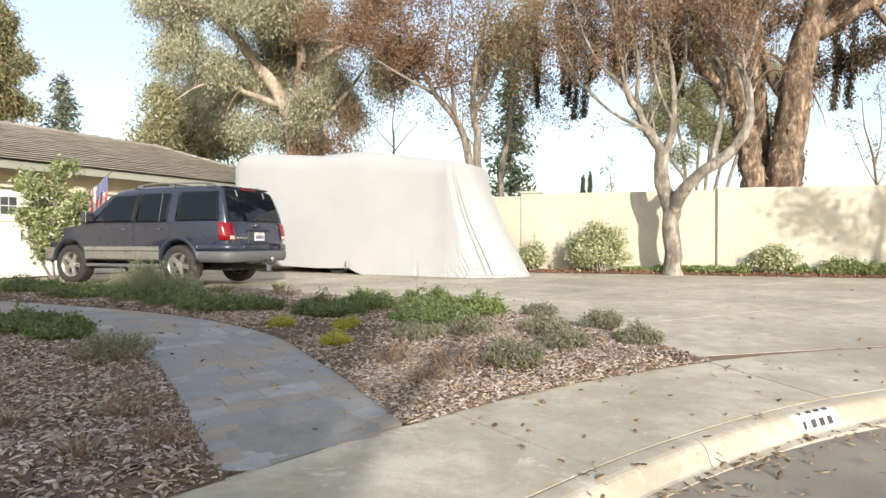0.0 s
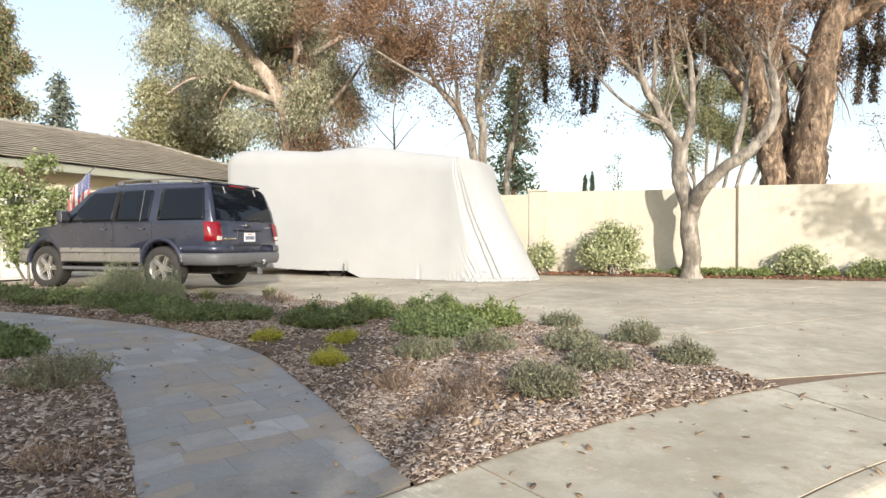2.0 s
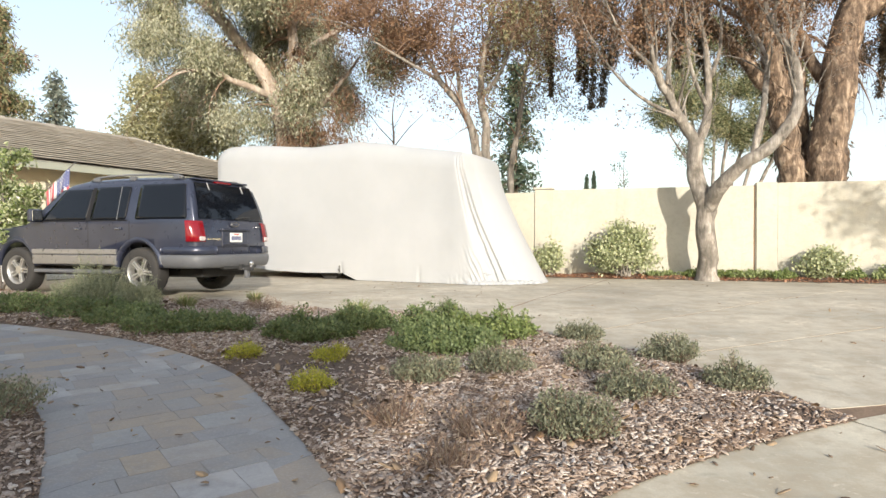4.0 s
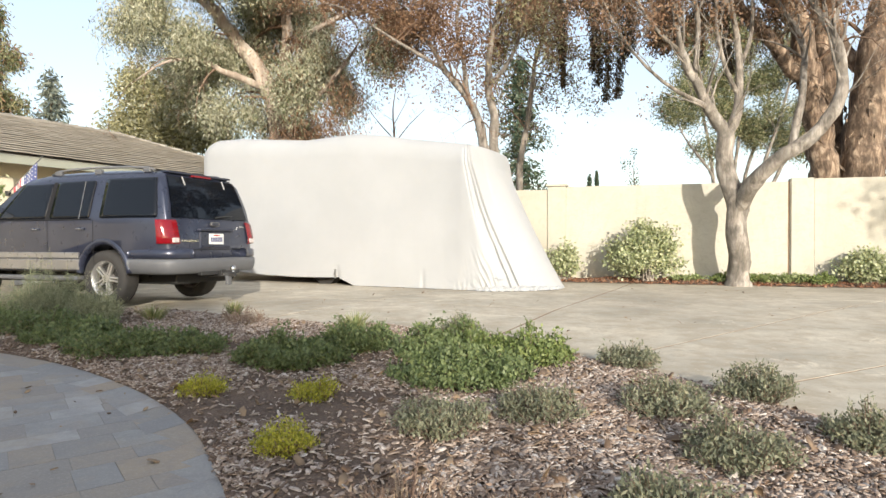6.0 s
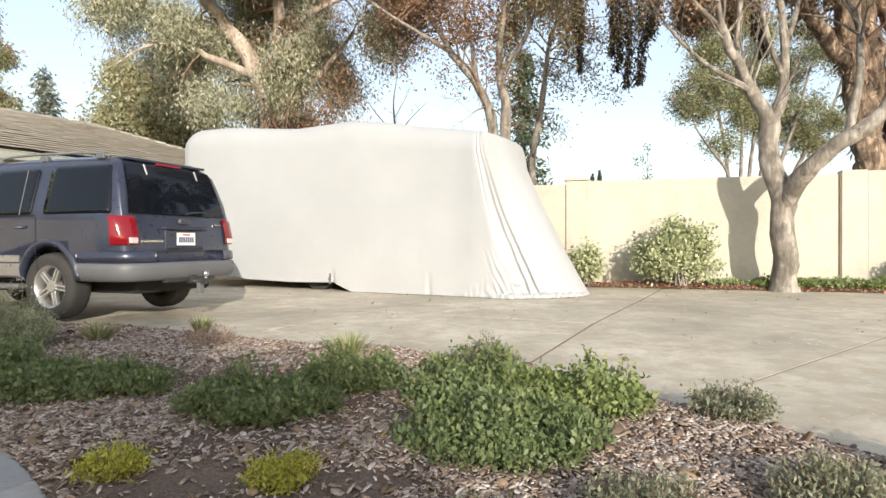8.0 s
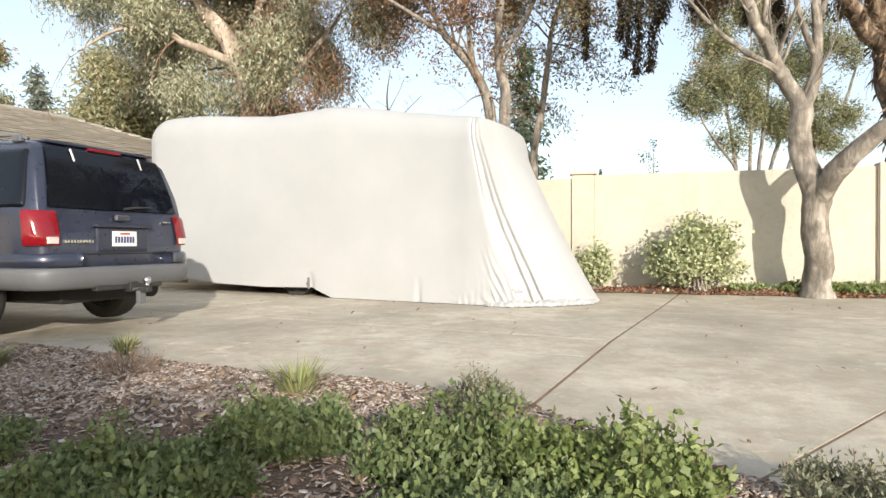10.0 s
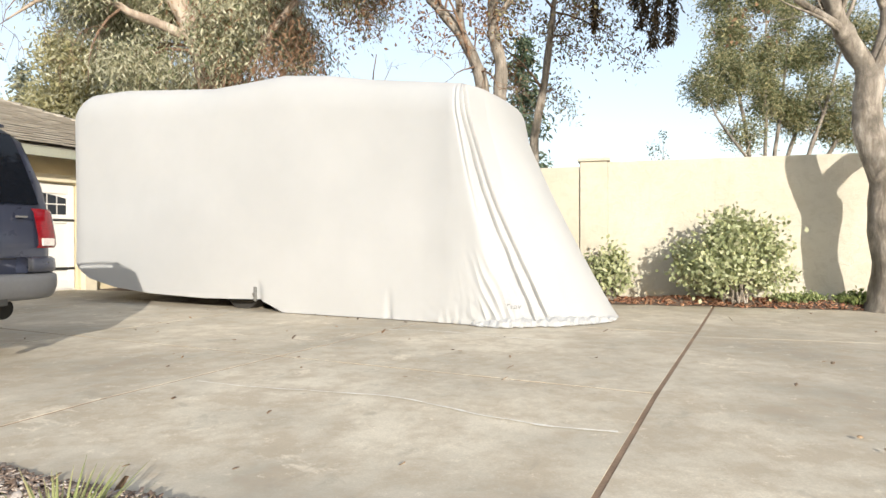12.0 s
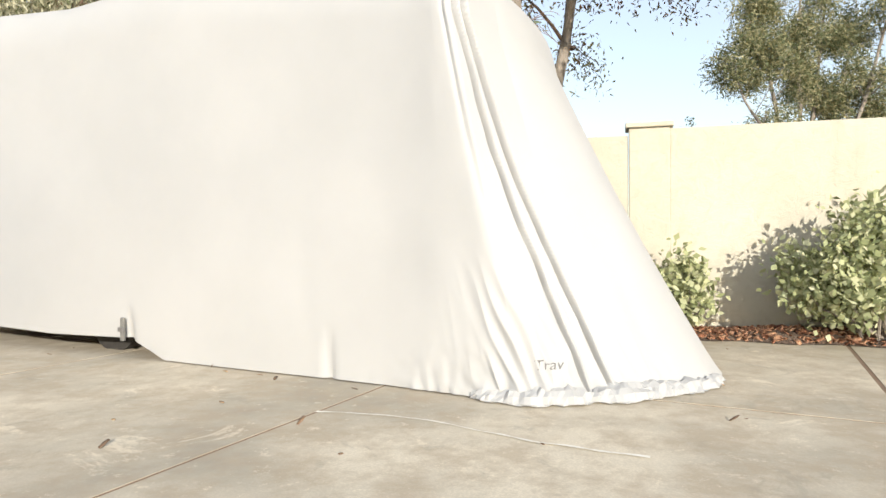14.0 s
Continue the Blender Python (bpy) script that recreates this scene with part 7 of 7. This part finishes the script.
for x, y, rx, h in ((-0.06, 9.52, 0.27, 0.22), (-0.27, 6.75, 0.28, 0.20), (0.34, 6.95, 0.29, 0.20), (1.16, 7.1, 0.29, 0.20), (1.2, 6.25, 0.28, 0.20), (1.85, 7.4, 0.26, 0.22), (1.27, 8.35, 0.24, 0.20), (2.03, 6.5, 0.24, 0.18), (0.62, 5.52, 0.27, 0.23), (-3.0, 5.75, 0.38, 0.26)):
    _s += 1
    herb("herb", "grey-green woody herb with dry stems on mulch", x, y, rx, h, M_LEAF_GREY, _s, 190, 3600, 0.030, 0.0055, 0.25, None, "herb", "grey herbs in the beds")
for x, y in ((-1.92, 7.5), (-1.13, 7.42), (-1.08, 6.42)):
    _s += 1
    herb("stonecrop", "small bright yellow-green stonecrop clump on bare soil", x, y, 0.155, 0.125, M_LEAF_YELLOW, _s, 150, 2600, 0.024, 0.0042, 0.5, None, "ground plant", "yellow clumps")
for x, y, rx, h in ((0.12, 5.45, 0.28, 0.20), (-0.42, 5.75, 0.26, 0.16), (-2.6, 10.55, 0.30, 0.20), (-0.1, 5.0, 0.22, 0.13), (-2.05, 4.2, 0.25, 0.12), (-1.6, 3.6, 0.2, 0.10)):
    _s += 1
    herb("dry_plant", "dried brown plant with bare twiggy stalks", x, y, rx, h, M_STALK, _s, 90, 500, 0.03, 0.005, 0.4, None, "dry plant", "dried plants in the beds")


def tuft(x, y, r, h, seed, n=160, mat=M_GRASS, label="tuft of yellowing grass at the bed's edge"):
    rng = np.random.default_rng(seed)
    ob = thing("grass_tuft", label, "grass", "grass tufts", at=pose(x, y, gz(x, y) + 0.03))
    v, f = [], []
    for k in range(n):
        a, rr = rng.random() * 6.283, math.sqrt(rng.random())
        p = np.array([math.cos(a), math.sin(a), 0]) * r * 0.35 * rr
        q = p + np.array([math.cos(a) * r * rr, math.sin(a) * r * rr, h * (0.6 + 0.5 * rng.random())])
        m = (p + q) / 2 + np.array([0, 0, h * 0.15])
        s = np.array([-math.sin(a), math.cos(a), 0]) * 0.004
        b = len(v)
        v += [p - s, p + s, m + s, m - s, q]
        f += [(b, b + 1, b + 2, b + 3), (b + 3, b + 2, b + 4)]
    tagged(part_mesh("blade_mass", mesh_of("blade_mass", v, f, mat), ob), kind="stuff")


for i, (x, y, r, h) in enumerate(((-2.9, 11.15, 0.14, 0.2), (-3.75, 10.75, 0.22, 0.2), (-1.22, 10.02, 0.26, 0.22), (-2.7, 3.9, 0.2, 0.12), (-1.9, 3.3, 0.2, 0.14))):
    tuft(x, y, r, h, 200 + i, 160 if i < 3 else 70, M_GRASS if i < 3 else M_STALK)
M_FEATHER = make_litter("feathery grass blade", (0.13, 0.15, 0.085), (0.22, 0.24, 0.14), (0.33, 0.33, 0.22))
for i, (x, y, rx, h) in enumerate(((-4.75, 10.5, 0.42, 0.62), (-5.3, 10.95, 0.45, 0.55), (-4.2, 10.3, 0.3, 0.45))):
    herb("feathery_shrub", "soft grey-green feathery shrub with fine upright stems", x, y, rx, h, M_FEATHER, 210 + i, 260, 9000, 0.028, 0.0035, 0.5, None, "shrub", "feathery shrubs", M_FEATHER)


def bush(name, label, x, y, rx, h, mat, seed, count, size, width, category="bush", lean=0.0, z0=None, lo=0.12):
    """A rounded leafy bush: branches from the foot, leaves in clusters at their tips."""
    rng = np.random.default_rng(seed)
    ob = thing(name, label, category, at=pose(x, y, (gz(x, y) + 0.05) if z0 is None else z0))
    limbs, tips = [], []
    for k in range(46):
        a, el = rng.random() * 6.283, rng.uniform(0.15, 1.5)
        R = 0.75 + 0.3 * rng.random()
        tip = np.array([math.cos(a) * math.cos(el) * rx * R + lean, math.sin(a) * math.cos(el) * rx * 0.75 * R, lo + (h - lo) * (0.15 + 0.85 * math.sin(el)) * R])
        foot = rng.normal(size=3) * np.array([0.05, 0.05, 0])
        mid = foot * 0.45 + tip * 0.55 + rng.normal(size=3) * 0.06
        limbs.append([(foot, 0.014), (mid, 0.009), (tip, 0.003)])
        for t in np.linspace(0.45, 1, 6):
            p = foot * (1 - t) ** 2 + 2 * mid * t * (1 - t) + tip * t * t
            tips.append(p)
    v, f = tubes(limbs, 5)
    tagged(part_mesh("branchwork", mesh_of("branchwork", v, f, M_BARK_GREY), ob), kind="stuff")
    T = np.array(tips)
    P = T[rng.integers(0, len(T), count)] + rng.normal(size=(count, 3)) * np.array([0.085, 0.085, 0.06]) * (0.6 + rx)
    P[:, 2] = np.maximum(P[:, 2], 0.03)
    tagged(part_mesh("foliage", leaf_mesh("foliage", P, rng, size, width, -0.2, mat, 0.25), ob), kind="stuff")
    return ob


bush("bush", "rounded pale variegated bush against the garden wall", 4.3, 17.25, 0.86, 1.25, M_LEAF_PALE, 301, 12500, 0.075, 0.027)
bush("bush", "small pale green bush beside the trailer's nose", 2.55, 17.75, 0.36, 0.8, M_LEAF_PALE, 302, 1900, 0.08, 0.028)
bush("bush", "low variegated cream and green bush by the wall", 8.55, 16.25, 0.52, 0.66, M_LEAF_PALE, 303, 4200, 0.07, 0.026)
bush("bush", "low green bush at the foot of the wall", 9.9, 15.8, 0.36, 0.42, M_LEAF_BUSH, 304, 900, 0.07, 0.022)
for i, (along, high, spread) in enumerate(((3.1, 0.10, 0.4), (3.9, 0.14, 0.36), (4.6, 0.16, 0.5), (5.2, 0.16, 0.5), (5.7, 0.14, 0.42), (7.15, 0.20, 0.3), (7.9, 0.26, 0.42), (8.4, 0.32, 0.45), (8.9, 0.36, 0.45), (9.4, 0.36, 0.45), (9.9, 0.34, 0.45))):
    x, y = wall_pt(along, 0.5)
    herb("groundcover", "bright green leafy ground cover at the foot of the wall", x, y, spread, high, M_LEAF_LIGHT if i % 3 else M_LEAF_BUSH, 320 + i, 110, 1700, 0.05, 0.018, 0.4, 0.28, "ground cover", "ground cover along the wall", base=gz(x, y) + 0.07)
SHRUB = [[(-8.35, 13.6, 0.1, 0.03), (-8.4, 13.6, 0.9, 0.025), (-8.3, 13.6, 1.7, 0.015), (-8.35, 13.6, 2.4, 0.006)], [(-8.35, 13.6, 0.1, 0.03), (-8.7, 13.5, 0.9, 0.02), (-8.95, 13.5, 1.8, 0.008)], [(-8.35, 13.6, 0.1, 0.03), (-8.0, 13.5, 0.9, 0.02), (-7.8, 13.5, 1.9, 0.008)], [(-8.4, 13.6, 0.7, 0.02), (-8.6, 13.4, 1.5, 0.012), (-8.65, 13.4, 2.2, 0.006)]]
build_tree("garden_shrub", "tall open shrub with yellow-green leaves near the garage", SHRUB, M_BARK_GREY, 330, [(5200, 0.085, 0.024, 0.0, 0.08, M_LEAF_PALE, lambda p: noise.noise((p[0] * 3, p[1] * 3, p[2] * 3)) > -0.1), (5200, 0.085, 0.024, 0.0, 0.08, M_LEAF_LIGHT, lambda p: noise.noise((p[0] * 3, p[1] * 3, p[2] * 3)) > -0.1)], dict(per_m=5.0, length=0.55, levels=2, start=0.2, up=0.4, sub=3), 7, M_BARK_GREY, category="shrub", roots=(0, 1, 2))

# ---- flag on a slanting pole at the garage column ----
flag = thing("flag", "striped red and white flag with blue corner on a slanting pole", "flag")
M_FRED = plain("flag red cloth", (0.62, 0.13, 0.15), 0.85, vary=0.1, bump=0)
M_FWHITE = plain("flag white cloth", (0.74, 0.73, 0.72), 0.85, vary=0.05, bump=0)
M_FBLUE = plain("flag blue cloth", (0.085, 0.105, 0.25), 0.85, vary=0.1, bump=0)
fb = Vector((-9.42, 16.46, 2.12))
ft = fb + Vector((1.37, -0.99, 0.65))
part_mesh("pole", mesh_of("pole", *tubes([[(fb, 0.014), (ft, 0.011)]], 8), M_CLAD), flag, "slim grey flag pole")
part("bracket", box((-0.04, -0.04, -0.05), (0.04, 0.04, 0.05), Matrix.Translation(fb), 0.01), M_BLACK, flag)


def flag_pt(u, w):
    """u along the pole from the foot, w down the hanging cloth."""
    p = fb.lerp(ft, 0.17 + 0.68 * u)
    sway = 0.05 * math.sin(u * 13 + w * 2) * (0.3 + w)
    return p + Vector((-0.10 * w * u + sway * 0.3, sway, -0.95 * w))


for i in range(13):
    u0, u1 = i / 13, (i + 1) / 13
    v, f = [], []
    w0 = 0.4 if u0 >= 6 / 13 - 0.01 else 0.0
    for k in range(11):
        w = w0 + (1 - w0) * k / 10
        v += [flag_pt(u0, w), flag_pt((u0 + u1) / 2, w), flag_pt(u1, w)]
    for k in range(10):
        for j in (0, 1):
            f.append((3 * k + j, 3 * k + j + 1, 3 * k + j + 4, 3 * k + j + 3))
    part_mesh("stripe", mesh_of("stripe", v, f, M_FRED if i % 2 == 0 else M_FWHITE, True), flag)
v, f = [], []
for i in range(15):
    for k in range(7):
        v.append(flag_pt(6 / 13 + 7 / 13 * i / 14, 0.4 * k / 6))
f = [(i * 7 + k, i * 7 + k + 1, i * 7 + k + 8, i * 7 + k + 7) for i in range(14) for k in range(6)]
canton = part_mesh("canton", mesh_of("canton", v, f, M_FBLUE, True), flag, "blue corner with white dots")
for i in range(6):
    for k in range(5):
        u, w = 6 / 13 + 7 / 13 * (i + 0.5) / 6, 0.4 * (k + 0.5) / 5
        c = flag_pt(u, w) + Vector((0.1, -0.99, 0)) * 0.008
        q = [c + Vector((math.cos(a) * 0.019, 0, math.sin(a) * 0.019)) for a in [math.pi / 2 + math.pi * m / 5 for m in range(10)]]
        q = [c + (p - c) * (1.0 if m % 2 == 0 else 0.45) for m, p in enumerate(q)]
        part_mesh("star", mesh_of("star", q, [tuple(range(10))], M_FWHITE), canton)
